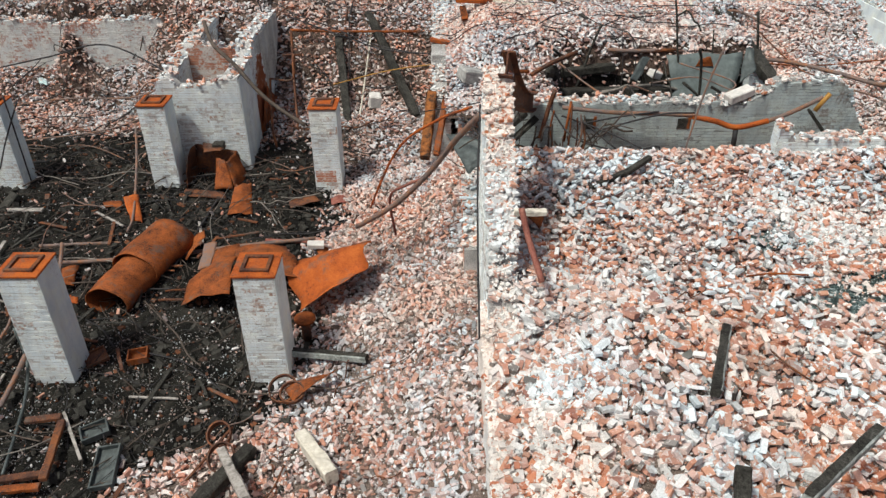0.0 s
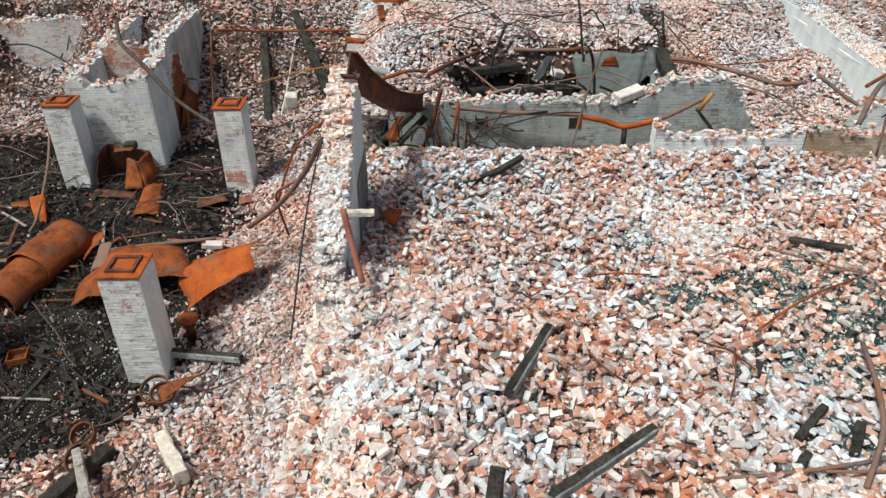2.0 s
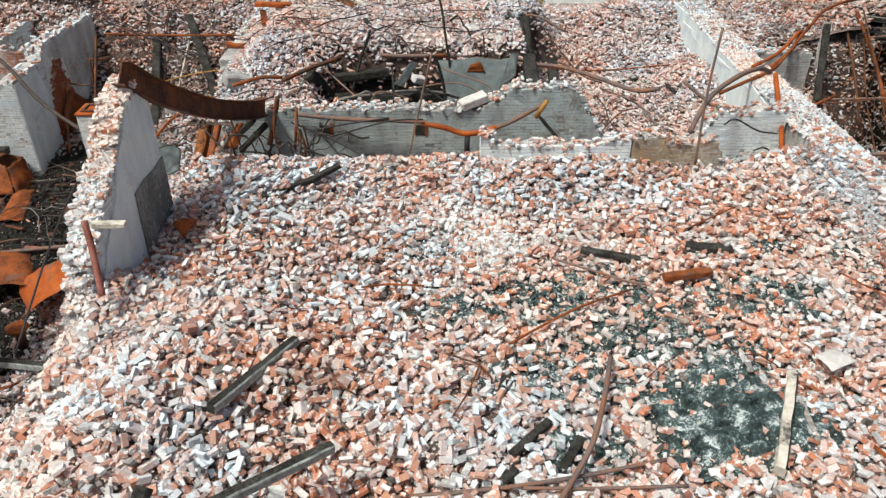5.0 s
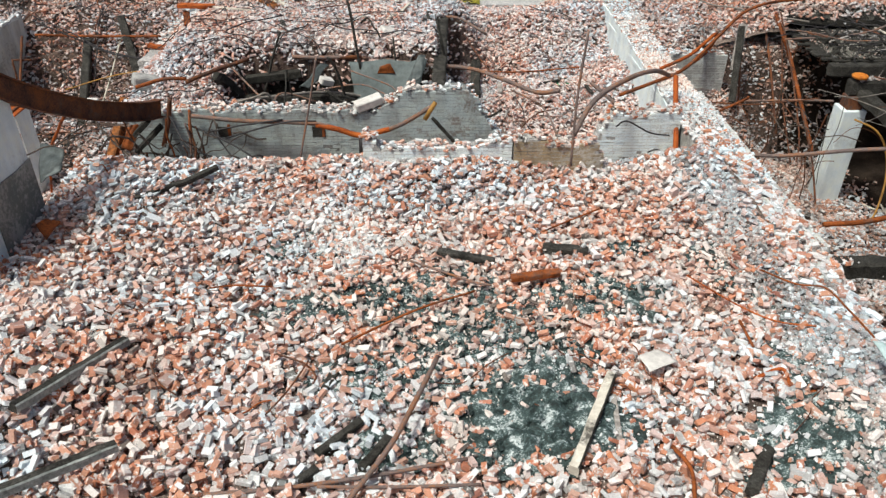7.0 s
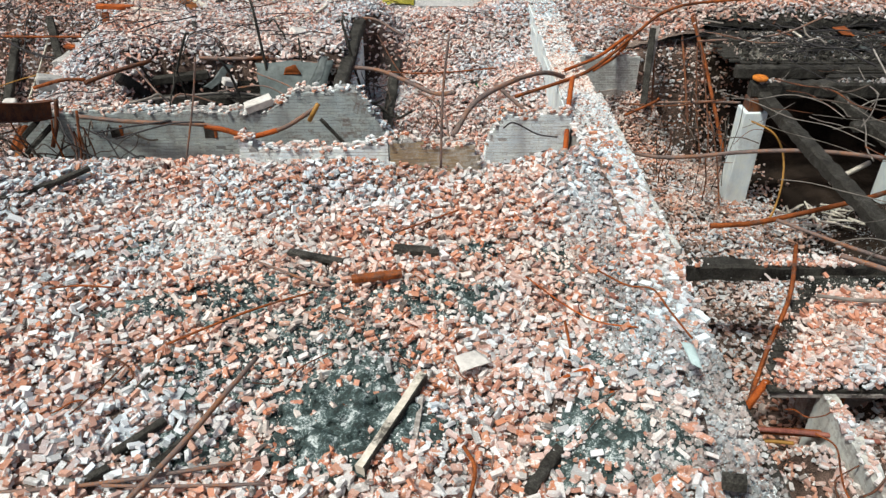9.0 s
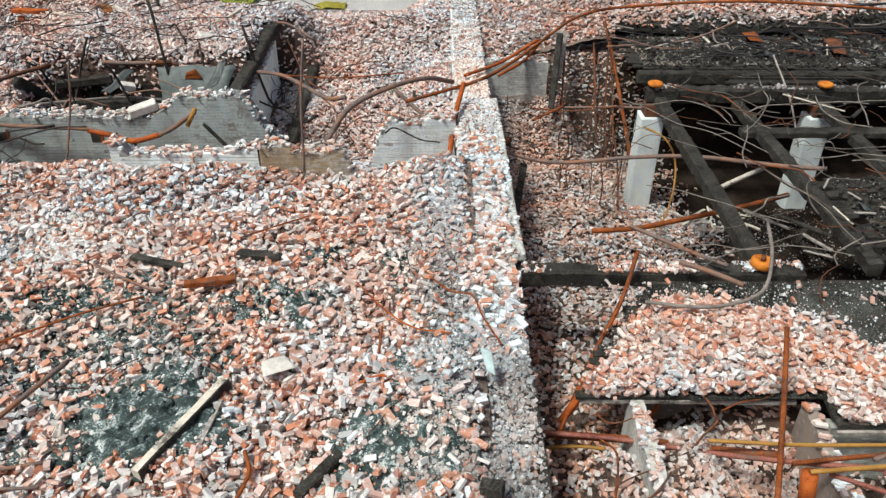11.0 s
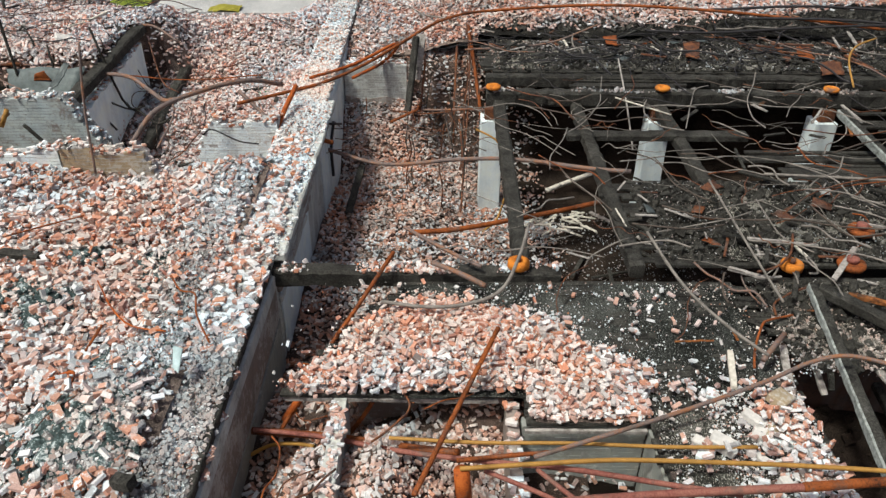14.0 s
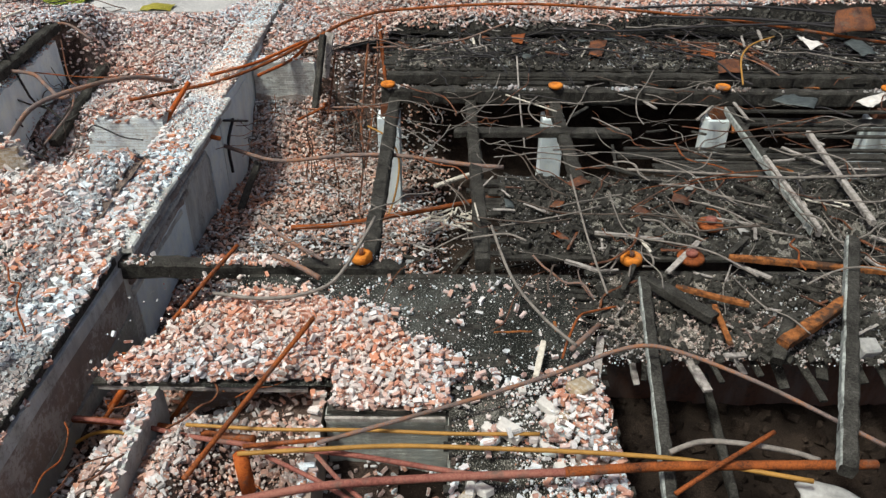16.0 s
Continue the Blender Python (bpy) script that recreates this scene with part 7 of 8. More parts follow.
tube("rusty_wire", [(11.88, 9.27, 3.80), (12.38, 8.55, 3.80), (12.81, 8.15, 3.80), (13.34, 8.03, 3.80)], 0.013, M_RUST_BRIGHT, "orange wire on bricks", "wire", "rubble wires")
tube("rusty_wire", [(12.34, 8.22, 3.75), (12.33, 7.66, 3.75)], 0.020, M_RUST, "rusty stub on bricks", "wire", "rubble wires")
tube("rusty_wire", [(12.08, 6.98, 3.80), (12.44, 7.05, 3.90), (12.48, 6.79, 3.85), (12.74, 6.69, 3.85), (13.39, 6.74, 3.85)], 0.025, M_RUST_BRIGHT, "bent orange bar on bricks", "wire", "rubble wires")
tube("rusty_wire", [(10.82, 6.05, 3.60), (10.94, 5.71, 3.60), (10.85, 5.24, 3.60)], 0.025, M_RUST, "rusty stub on bricks", "wire", "rubble wires")
scrap_sheet("pale_slab", [(10.74, 7.52, 3.72), (11.04, 7.65, 3.72), (11.24, 7.40, 3.72), (10.82, 7.21, 3.72)], 0.02, M_STONE, "flat pale stone slab on bricks", "stone slab", "", 29)
scrap_sheet("tin_scrap", [(13.70, 7.37, 4.10), (13.85, 7.31, 4.10), (13.88, 6.93, 4.00), (13.77, 7.04, 4.00)], 0.02, M_TEAL, "pale blue-green slate scrap", "scrap sheet", "", 30)

# ---- east wall and basement ----
tube("orange_pipe", [(12.40, 16.60, 3.85), (13.60, 17.80, 3.75), (14.42, 18.50, 3.78), (15.30, 19.70, 3.85), (16.20, 20.90, 4.05), (17.40, 22.20, 4.35), (19.00, 22.70, 4.50), (23.00, 22.60, 4.70), (28.40, 21.85, 4.50), (33.00, 21.00, 4.10)], 0.045, M_RUST, "long rusty pipe rising over the deck", "pipe")
tube("vine_conduit", [(12.02, 18.20, 3.56), (12.76, 17.70, 3.07), (13.48, 17.20, 2.77), (14.85, 16.60, 2.53), (16.04, 16.00, 2.55), (17.71, 15.30, 3.04), (18.99, 14.80, 3.29), (20.54, 14.10, 3.42), (21.33, 13.80, 3.51)], 0.050, M_CONDUIT, "grey conduit winding over the east basement", "pipe")
tube("rust_branch", [(13.21, 17.20, 2.34), (13.48, 17.20, 2.74), (14.21, 17.20, 2.82)], 0.050, M_RUST, "rusty pipe elbow at the wall", "pipe")
tube("rust_branch", [(13.92, 15.20, 2.78), (14.00, 15.30, 3.37), (14.42, 15.50, 3.42), (14.78, 15.60, 3.30)], 0.055, M_RUST, "rusty pipe elbow at the wall", "pipe")
tube("rust_branch", [(13.85, 18.50, 3.82), (14.91, 19.50, 3.86), (16.04, 20.90, 4.02), (15.67, 20.40, 3.64), (14.83, 19.60, 3.43)], 0.045, M_RUST_BRIGHT, "forked orange pipe above the wall", "pipe")
tube("upright_pipe", [(18.11, 22.00, 4.23), (18.27, 20.90, 3.40), (18.44, 19.90, 2.41), (18.60, 18.80, 1.34)], 0.055, M_RUST, "rusty pipe leaning into the east basement", "pipe", "leaning pipes")
tube("upright_pipe", [(17.80, 22.00, 4.06), (17.72, 20.60, 3.00), (17.66, 19.20, 1.68)], 0.035, M_RUST_DARK, "rusty pipe leaning into the east basement", "pipe", "leaning pipes")
tube("upright_pipe", [(16.85, 21.00, 3.69), (16.74, 20.20, 2.63), (16.60, 19.40, 1.76)], 0.030, M_RUST_DARK, "rusty pipe leaning into the east basement", "pipe", "leaning pipes")
tube("upright_pipe", [(18.23, 21.60, 3.84), (17.99, 20.00, 2.37), (17.87, 18.40, 1.19)], 0.022, M_RUST_DARK, "rusty pipe leaning into the east basement", "pipe", "leaning pipes")
tube("cross_pipe", [(15.73, 20.20, 2.29), (16.98, 20.00, 2.34), (18.05, 19.40, 2.61), (18.66, 18.60, 2.90)], 0.035, M_CONDUIT, "pipe across the east basement", "pipe", "basement pipes")
tube("cross_pipe", [(15.84, 19.50, 2.15), (16.66, 19.50, 2.57), (16.66, 19.30, 2.73)], 0.040, M_RUST, "pipe across the east basement", "pipe", "basement pipes")
tube("cross_pipe", [(15.83, 20.00, 2.31), (17.00, 19.60, 2.40), (18.27, 18.60, 2.98)], 0.020, M_RUST_DARK, "pipe across the east basement", "pipe", "basement pipes")
timber("charred_post", (16.59, 20.60, 4.29), (16.36, 19.60, 2.48), 0.18, 0.18, M_CHAR, "charred post standing in the east basement", "timber", "", 51)
timber("grey_board", (16.74, 20.90, 4.28), (16.57, 20.40, 3.11), 0.26, 0.06, M_WOOD, "grey board standing against the back wall", "timber", "", 52)
timber("leaning_plank", (15.32, 16.60, 2.22), (15.04, 15.40, 1.49), 0.18, 0.08, M_CHAR, "charred plank leaning on the wall foot", "timber", "", 53)
tube("wall_bracket", [(14.50, 17.73, 2.91), (14.50, 17.02, 2.52), (14.50, 17.02, 1.71)], 0.040, M_WIRE, "black iron bracket on the white wall", "bracket")
tube("wall_bracket", [(14.52, 16.86, 3.23), (14.52, 19.02, 2.31)], 0.030, M_WIRE, "black iron bracket on the white wall", "bracket")
tube("rusty_rod", [(16.49, 10.23, 3.75), (16.02, 9.17, 3.50), (15.48, 8.40, 3.00), (14.88, 7.43, 2.30)], 0.036, M_RUST, "rusty rod leaning across the opening", "rod", "leaning rods")
tube("rusty_rod", [(18.12, 8.09, 3.85), (17.55, 6.70, 3.75), (16.98, 5.34, 3.60)], 0.036, M_RUST, "rusty rod leaning across the opening", "rod", "leaning rods")
tube("rusty_rod", [(15.35, 7.93, 2.90), (14.96, 7.67, 2.40)], 0.060, M_RUST_BRIGHT, "orange rod under the deck edge", "rod", "leaning rods")
tube("grey_pipe", [(17.14, 10.00, 3.70), (17.61, 9.71, 3.68), (18.01, 9.41, 3.65)], 0.045, M_CONDUIT, "grey pipe across the charred beam", "pipe")
tube("grey_pipe", [(16.36, 9.04, 3.60), (17.05, 8.91, 3.60), (17.67, 8.98, 3.60), (18.24, 9.22, 3.70), (18.58, 9.89, 3.90), (18.83, 10.80, 4.00)], 0.030, M_VINE, "thin grey cable looping by the beam", "cable")
timber("charred_girder", (14.35, 10.20, 3.30), (19.35, 10.20, 3.28), 0.32, 0.34, M_CHAR, "long charred floor beam spanning from the wall", "timber", "", 54)
timber("charred_girder", (18.72, 10.40, 3.30), (18.78, 17.70, 3.45), 0.30, 0.30, M_CHAR, "charred floor beam spanning between piers", "timber", "", 55)
timber("charred_girder", (20.75, 10.40, 3.28), (20.75, 17.70, 3.40), 0.28, 0.28, M_CHAR, "charred floor beam spanning between piers", "timber", "", 56)
timber("charred_girder", (18.45, 17.75, 3.62), (36.00, 17.75, 3.62), 0.34, 0.40, M_CHAR, "long charred girder at the back of the opening", "timber", "", 57)
timber("charred_girder", (18.50, 19.00, 3.62), (36.00, 19.00, 3.62), 0.30, 0.34, M_CHAR, "long charred girder at the edge of the back deck", "timber", "", 58)
timber("charred_girder", (20.30, 16.00, 3.35), (24.50, 15.80, 3.45), 0.34, 0.16, M_CHAR, "charred board bridging floor beams", "timber", "", 59)
timber("charred_girder", (22.95, 13.00, 3.20), (22.90, 17.70, 3.40), 0.28, 0.28, M_CHAR, "charred floor beam spanning between piers", "timber", "", 60)
tube("rust_pipe_low", [(16.59, 13.90, 1.90), (17.62, 14.03, 1.90), (18.98, 14.50, 1.90), (20.41, 15.04, 1.90), (21.66, 15.61, 1.90)], 0.060, M_RUST, "rusty pipe lying under the floor beams", "pipe")
tube("white_pipe", [(19.84, 15.37, 2.20), (20.42, 15.81, 2.20), (21.28, 16.43, 2.20)], 0.060, M_WOOD_PALE, "short white pipe under the floor beams", "pipe")
tube("yellow_cable", [(18.16, 16.60, 3.23), (18.66, 16.40, 3.02), (18.93, 16.20, 2.59), (18.91, 15.80, 2.03), (18.69, 15.40, 1.39), (18.32, 15.00, 1.26)], 0.025, M_YELLOW, "yellow cable looping before a white pier", "cable")
tube("column_rod", [(17.79, 18.40, 2.74), (17.90, 17.40, 1.71), (17.77, 16.00, 0.45)], 0.025, M_RUST_DARK, "rusty rods leaning beside the white pier", "rod", "leaning rods")
tube("column_rod", [(18.04, 21.60, 4.42), (18.13, 20.40, 3.30), (17.98, 18.60, 1.98), (17.82, 18.00, 1.41)], 0.022, M_RUST_DARK, "rusty rods leaning beside the white pier", "rod", "leaning rods")
tube("column_rod", [(16.62, 11.31, 3.60), (17.38, 10.55, 3.60), (17.97, 10.03, 3.60)], 0.035, M_CONDUIT, "grey rods across the beam", "rod", "leaning rods")

# ---- deck edge, bundled pipes ----
tube("red_pipe", [(17.61, 4.89, 3.75), (18.58, 5.12, 3.75), (19.48, 5.22, 3.75), (20.53, 5.32, 3.72), (21.60, 5.40, 3.70)], 0.050, M_RUST_RED, "dull red pipe lying along the deck edge", "pipe", "deck edge pipes")
tube("orange_pipe", [(21.46, 5.38, 3.72), (22.69, 5.49, 3.70), (24.18, 5.52, 3.70), (25.22, 5.54, 3.70)], 0.058, M_RUST, "orange rusted pipe lying over the dark opening", "pipe", "deck edge pipes")
tube("yellow_pipe", [(17.52, 5.73, 3.60), (18.47, 5.81, 3.60), (19.44, 5.89, 3.58), (20.56, 5.89, 3.55), (21.68, 5.84, 3.55), (22.83, 5.70, 3.60), (23.52, 5.52, 3.65), (24.35, 5.28, 3.70)], 0.030, M_YELLOW, "ochre pipe lying along the deck edge", "pipe", "deck edge pipes")
tube("yellow_pipe", [(16.62, 6.49, 3.30), (17.78, 6.37, 3.35), (18.97, 6.32, 3.40), (20.15, 6.22, 3.45), (21.27, 6.18, 3.50)], 0.026, M_YELLOW, "ochre pipe lying along the deck edge", "pipe", "deck edge pipes")
tube("red_pipe", [(14.61, 7.28, 2.60), (15.59, 6.98, 2.80), (16.75, 6.45, 3.10), (17.82, 6.11, 3.30), (18.87, 5.86, 3.45), (20.00, 5.59, 3.50), (20.81, 5.40, 3.55)], 0.035, M_RUST_RED, "dull red pipe lying along the deck edge", "pipe", "deck edge pipes")
tube("orange_bar", [(14.56, 7.36, 2.50), (15.78, 7.06, 2.70), (16.92, 6.59, 3.00), (17.53, 6.38, 3.15)], 0.055, M_RUST, "heavy rusty bar with bracket under the deck edge", "bar")
tube("red_pipe", [(18.46, 5.81, 3.50), (18.80, 5.38, 3.55), (19.10, 5.06, 3.60)], 0.030, M_RUST_RED, "dull red pipe lying along the deck edge", "pipe", "deck edge pipes")
tube("red_pipe", [(17.83, 5.83, 3.45), (18.52, 5.42, 3.50), (18.95, 5.14, 3.50)], 0.030, M_RUST_RED, "dull red pipe lying along the deck edge", "pipe", "deck edge pipes")
tube("orange_bar", [(17.49, 6.03, 3.40), (18.12, 6.11, 3.40), (18.70, 6.13, 3.45)], 0.030, M_RUST, "rusty bar lying along the deck edge", "bar")
tube("yellow_stub", [(14.45, 7.34, 2.00), (14.78, 7.35, 2.20), (15.17, 7.21, 2.40), (15.49, 7.07, 2.50)], 0.030, M_YELLOW, "pale ochre stub of pipe", "pipe")
tube("rust_post", [(17.54, 5.76, 3.55), (17.59, 5.67, 3.00)], 0.100, M_RUST_BRIGHT, "short bright rusty bracket at the deck edge", "bracket")
tube("rusty_rod", [(16.58, 8.05, 3.20), (16.24, 7.50, 2.80), (15.86, 7.35, 2.30)], 0.036, M_RUST, "rusty rod leaning across the opening", "rod", "leaning rods")
tube("dark_cable", [(18.44, 6.00, 3.50), (19.42, 6.29, 3.60), (20.60, 6.72, 3.65), (21.71, 7.17, 3.70), (22.39, 7.48, 3.75), (22.86, 7.52, 3.85), (23.31, 7.40, 3.85), (23.99, 7.03, 3.80), (24.60, 6.60, 3.75), (25.47, 5.83, 3.70)], 0.030, M_CONDUIT, "long dark cable bowed across the deck", "cable")
tube("rust_rod", [(22.72, 5.17, 3.60), (23.33, 5.46, 3.80), (24.06, 5.86, 3.90)], 0.030, M_RUST, "thin rusty rod over the dark opening", "rod")
tube("grey_hose", [(22.78, 5.71, 3.70), (23.18, 5.83, 3.75), (23.66, 5.81, 3.75), (24.26, 5.73, 3.70), (24.59, 5.64, 3.65)], 0.035, M_VINE, "grey hose arching over the dark opening", "hose")
timber("charred_joist", (23.34, 9.50, 3.60), (22.73, 5.21, 3.35), 0.18, 0.16, M_CHAR_ASH, "blue-grey charred joist lying over the deck edge", "timber", "", 61, (-1, 0.1, 0.3))
timber("charred_joist", (27.09, 10.31, 3.90), (24.74, 5.34, 3.80), 0.22, 0.20, M_CHAR_ASH, "blue-grey charred joist lying over the deck edge", "timber", "", 62, (-0.9, 0.4, 0.2))
timber("charred_joist", (23.41, 9.39, 3.65), (24.20, 8.46, 3.60), 0.22, 0.18, M_CHAR, "charred joist lying on the deck", "timber", "", 63)
timber("orange_timber", (24.94, 7.75, 3.70), (26.29, 8.69, 3.80), 0.20, 0.16, M_ORANGE_WOOD, "raw orange split timber on the deck", "timber", "", 64)
timber("orange_timber", (24.88, 9.96, 3.75), (27.40, 9.48, 3.80), 0.12, 0.10, M_ORANGE_WOOD, "long reddish split timber on the deck", "timber", "", 65)
timber("orange_timber", (23.79, 9.23, 3.65), (24.82, 8.76, 3.65), 0.10, 0.08, M_ORANGE_WOOD, "raw orange split lath on the deck", "timber", "", 66)
timber("pale_lath", (22.11, 9.97, 3.65), (22.63, 9.67, 3.65), 0.08, 0.06, M_WOOD, "grey lath on the deck", "timber", "", 67)
timber("leaning_plank", (27.05, 16.68, 3.70), (26.87, 11.04, 3.60), 0.20, 0.20, M_CHAR, "charred joist with pale ash side on the deck", "timber", "", 68, (-1, 0, 0.2))
timber("pale_edge", (26.91, 13.87, 3.72), (26.88, 10.98, 3.64), 0.09, 0.20, M_WOOD, "pale scorched lath beside a charred joist", "timber", "", 69)
timber("pale_edge", (28.42, 15.23, 3.75), (27.97, 11.24, 3.70), 0.12, 0.12, M_WOOD, "grey scorched joist on the deck", "timber", "", 70)
timber("white_stick", (21.53, 8.01, 3.50), (21.33, 7.24, 3.50), 0.09, 0.06, M_WOOD_PALE, "white stick on the deck", "timber", "", 71)
timber("charred_joist", (24.86, 7.61, 3.50), (25.25, 8.28, 3.80), 0.20, 0.20, M_CHAR, "charred stump at the deck edge", "timber", "", 72)
timber("dark_joist", (24.28, 8.50, 2.40), (24.07, 6.21, 2.20), 0.13, 0.13, M_CHAR_ASH, "brown timber down in the dark opening", "timber", "", 73)
tube("grey_pole", [(20.88, 10.69, 3.90), (21.13, 9.27, 3.80), (21.52, 8.31, 3.75), (21.96, 7.75, 3.65)], 0.025, M_VINE, "grey pole bowed over the deck", "pole", "deck poles")
tube("grey_pole", [(22.57, 12.69, 3.90), (22.54, 10.42, 3.85), (22.63, 8.96, 3.70)], 0.020, M_VINE, "grey pole bowed over the deck", "pole", "deck poles")
tube("grey_pole", [(21.88, 7.71, 3.60), (22.38, 8.24, 3.65)], 0.040, M_CONDUIT, "short brown pole on the deck", "pole", "deck poles")
tube("mid_cable", [(23.76, 12.96, 3.90), (25.36, 12.91, 3.85), (27.01, 12.75, 3.85), (29.07, 13.00, 3.80)], 0.030, M_VINE, "grey cable across the deck", "cable")
tube("back_cable", [(18.50, 20.40, 3.75), (20.30, 20.80, 3.55), (21.99, 21.20, 3.61), (23.68, 21.50, 3.96)], 0.030, M_RUST, "rusty cable lying on the back deck", "cable")
tube("back_cable", [(17.99, 20.80, 3.87), (20.29, 21.00, 4.00), (21.97, 21.60, 4.42)], 0.030, M_CONDUIT, "grey cable lying on the back deck", "cable")
tube("back_cable", [(23.27, 21.20, 4.35), (25.27, 21.20, 4.31), (28.63, 21.40, 4.45), (33.07, 21.40, 4.58)], 0.035, M_WIRE, "dark cable lying on the back deck", "cable")
tube("back_cable", [(26.20, 21.80, 4.57), (29.51, 21.60, 4.57), (32.94, 21.00, 4.36)], 0.040, M_WIRE, "dark cable lying on the back deck", "cable")
tube("back_cable", [(25.51, 22.60, 4.60), (28.89, 22.40, 4.77), (33.25, 21.80, 4.63)], 0.040, M_WIRE, "dark cable lying on the back deck", "cable")
tube("yellow_cable", [(27.59, 17.40, 4.09), (27.73, 18.20, 4.48), (28.24, 19.00, 4.61), (29.06, 19.60, 4.66)], 0.025, M_YELLOW, "yellow cable standing up from an iron cap", "cable")
tube("straw_stick", [(22.01, 19.00, 4.24), (21.99, 17.40, 3.59), (22.10, 16.60, 2.70)], 0.022, M_WOOD, "straw-coloured stick standing among beams", "pole")
tube("straw_stick", [(21.59, 17.06, 3.90), (22.76, 16.23, 3.80)], 0.020, M_WOOD_PALE, "straw-coloured stick among beams", "pole")
scrap_sheet("white_sheet", [(24.27, 5.47, 3.45), (24.69, 5.50, 3.45), (25.19, 5.17, 3.45), (24.25, 5.10, 3.45)], 0.05, M_CONCRETE, "crumpled white sheet at the deck edge", "scrap sheet", "", 31)
scrap_sheet("white_scrap", [(30.07, 16.55, 4.00), (31.10, 17.14, 4.00), (30.85, 16.64, 4.00), (30.27, 16.12, 4.00)], 0.04, M_STONE, "curled white scrap on charred boards", "scrap sheet", "", 32)
scrap_sheet("tin_scrap", [(28.08, 16.70, 3.95), (28.72, 17.10, 3.95), (29.29, 16.84, 3.95), (28.91, 16.21, 3.95)], 0.04, M_TIN, "grey tin scrap on charred boards", "scrap sheet", "", 33)
scrap_sheet("tin_scrap", [(31.72, 20.84, 4.15), (32.40, 21.41, 4.15), (32.15, 19.82, 4.15), (31.65, 19.65, 4.15)], 0.03, M_TIN, "grey tin scrap on the back deck", "scrap sheet", "", 34)
scrap_sheet("white_scrap", [(30.68, 21.70, 4.10), (30.83, 21.25, 4.10), (31.12, 20.82, 4.10), (30.51, 20.28, 4.10)], 0.02, M_STONE, "white scrap on the back deck", "scrap sheet", "", 35)
scrap_sheet("rust_scrap", [(22.06, 21.43, 4.10), (22.49, 21.56, 4.10), (22.32, 20.56, 4.10), (22.05, 20.71, 4.10)], 0.02, M_RUST, "rusty scrap on the back deck", "scrap sheet", "deck scraps", 36)
scrap_sheet("rust_scrap", [(24.40, 21.27, 4.00), (24.93, 21.40, 4.00), (24.47, 19.81, 4.00), (24.12, 19.90, 4.00)], 0.02, M_RUST_DARK, "rusty scrap on the back deck", "scrap sheet", "deck scraps", 37)
scrap_sheet("rust_scrap", [(27.61, 20.93, 4.00), (28.01, 20.84, 4.00), (27.64, 19.80, 4.00), (27.30, 19.99, 4.00)], 0.02, M_RUST, "rusty scrap on the back deck", "scrap sheet", "deck scraps", 38)
scrap_sheet("rust_scrap", [(27.51, 19.21, 4.10), (28.18, 19.37, 4.10), (28.04, 18.74, 3.95), (27.39, 18.64, 3.95)], 0.02, M_RUST_DARK, "brown rusty box side on the back deck", "scrap sheet", "deck scraps", 39)
scrap_sheet("rust_scrap", [(31.61, 21.60, 4.84), (32.58, 21.60, 4.93), (32.61, 21.00, 4.44), (31.40, 21.00, 4.35)], 0.10, M_RUST_DARK, "large rusty plate at the back of the deck", "scrap sheet", "deck scraps", 40)
scrap_sheet("pale_lump", [(21.97, 13.38, 2.30), (22.56, 13.58, 2.30), (22.49, 12.83, 2.00), (21.88, 12.82, 2.00)], 0.10, M_STONE, "pale plastered lump under the beams", "scrap sheet", "", 41)


# ---- loose wires ----
wires("loose_wire", "thin rusty wire strewn over ash", "ash wires", (-12, -3.5, 8.0, 19.0), 0.06, 0.22, 60, 0.012, [M_WIRE, M_WIRE_BROWN, M_CONDUIT, M_VINE, M_WIRE_BROWN], 301, 1.0, 4.0, 0.28, h_west)
wires("burnt_stick", "long thin grey-brown stick lying over ash", "ash sticks", (-14, -5.5, 12.5, 19.5), 0.08, 0.40, 46, 0.015, [M_VINE, M_WIRE_BROWN, M_CONDUIT, M_WIRE, M_WIRE_BROWN], 313, 1.2, 3.6, 0.10, h_west, "stick")
wires("burnt_stick", "long thin dark stick lying over the brick heap", "heap sticks", (-15, -8.0, 19.5, 25.0), 0.12, 0.45, 24, 0.015, [M_WIRE, M_WIRE_BROWN, M_CONDUIT], 314, 1.2, 3.6, 0.12, h_west, "stick")
wires("loose_wire", "thin dark wire strewn over the brick heap", "heap wires", (-14, -1.0, 19.5, 26.0), 0.12, 0.45, 20, 0.016, [M_WIRE, M_CONDUIT, M_RUST_DARK], 302, 1.0, 4.0, 0.4, h_west)
wires("loose_wire", "thin dark wire strewn over rubble", "back wires", (1.5, 13, 16.5, 25.0), 0.12, 0.4, 26, 0.013, [M_WIRE, M_CONDUIT, M_RUST_DARK], 303, 0.8, 3.0, 0.26, h_back)
wires("loose_wire", "thin grey wire tangled over charred boards", "deck wires", (19.5, 32, 10.0, 19.0), 3.62, 4.0, 72, 0.013, [M_VINE, M_VINE, M_VINE, M_VINE, M_WIRE_BROWN, M_WIRE, M_RUST_DARK], 304, 1.4, 5.0, 0.34)
wires("loose_wire", "thin grey and rusty wire bent over the deck", "deck wires", (20.5, 27.5, 8.6, 14.0), 3.55, 4.05, 26, 0.013, [M_VINE, M_VINE, M_RUST_DARK, M_RUST, M_WIRE_BROWN], 315, 0.8, 2.8, 0.5)
wires("loose_wire", "thin rusty wire strewn over the deck", "deck wires", (21.5, 30, 8.4, 11.5), 3.45, 3.75, 16, 0.015, [M_VINE, M_RUST, M_CONDUIT, M_RUST_DARK], 305, 0.5, 2.2, 0.4)
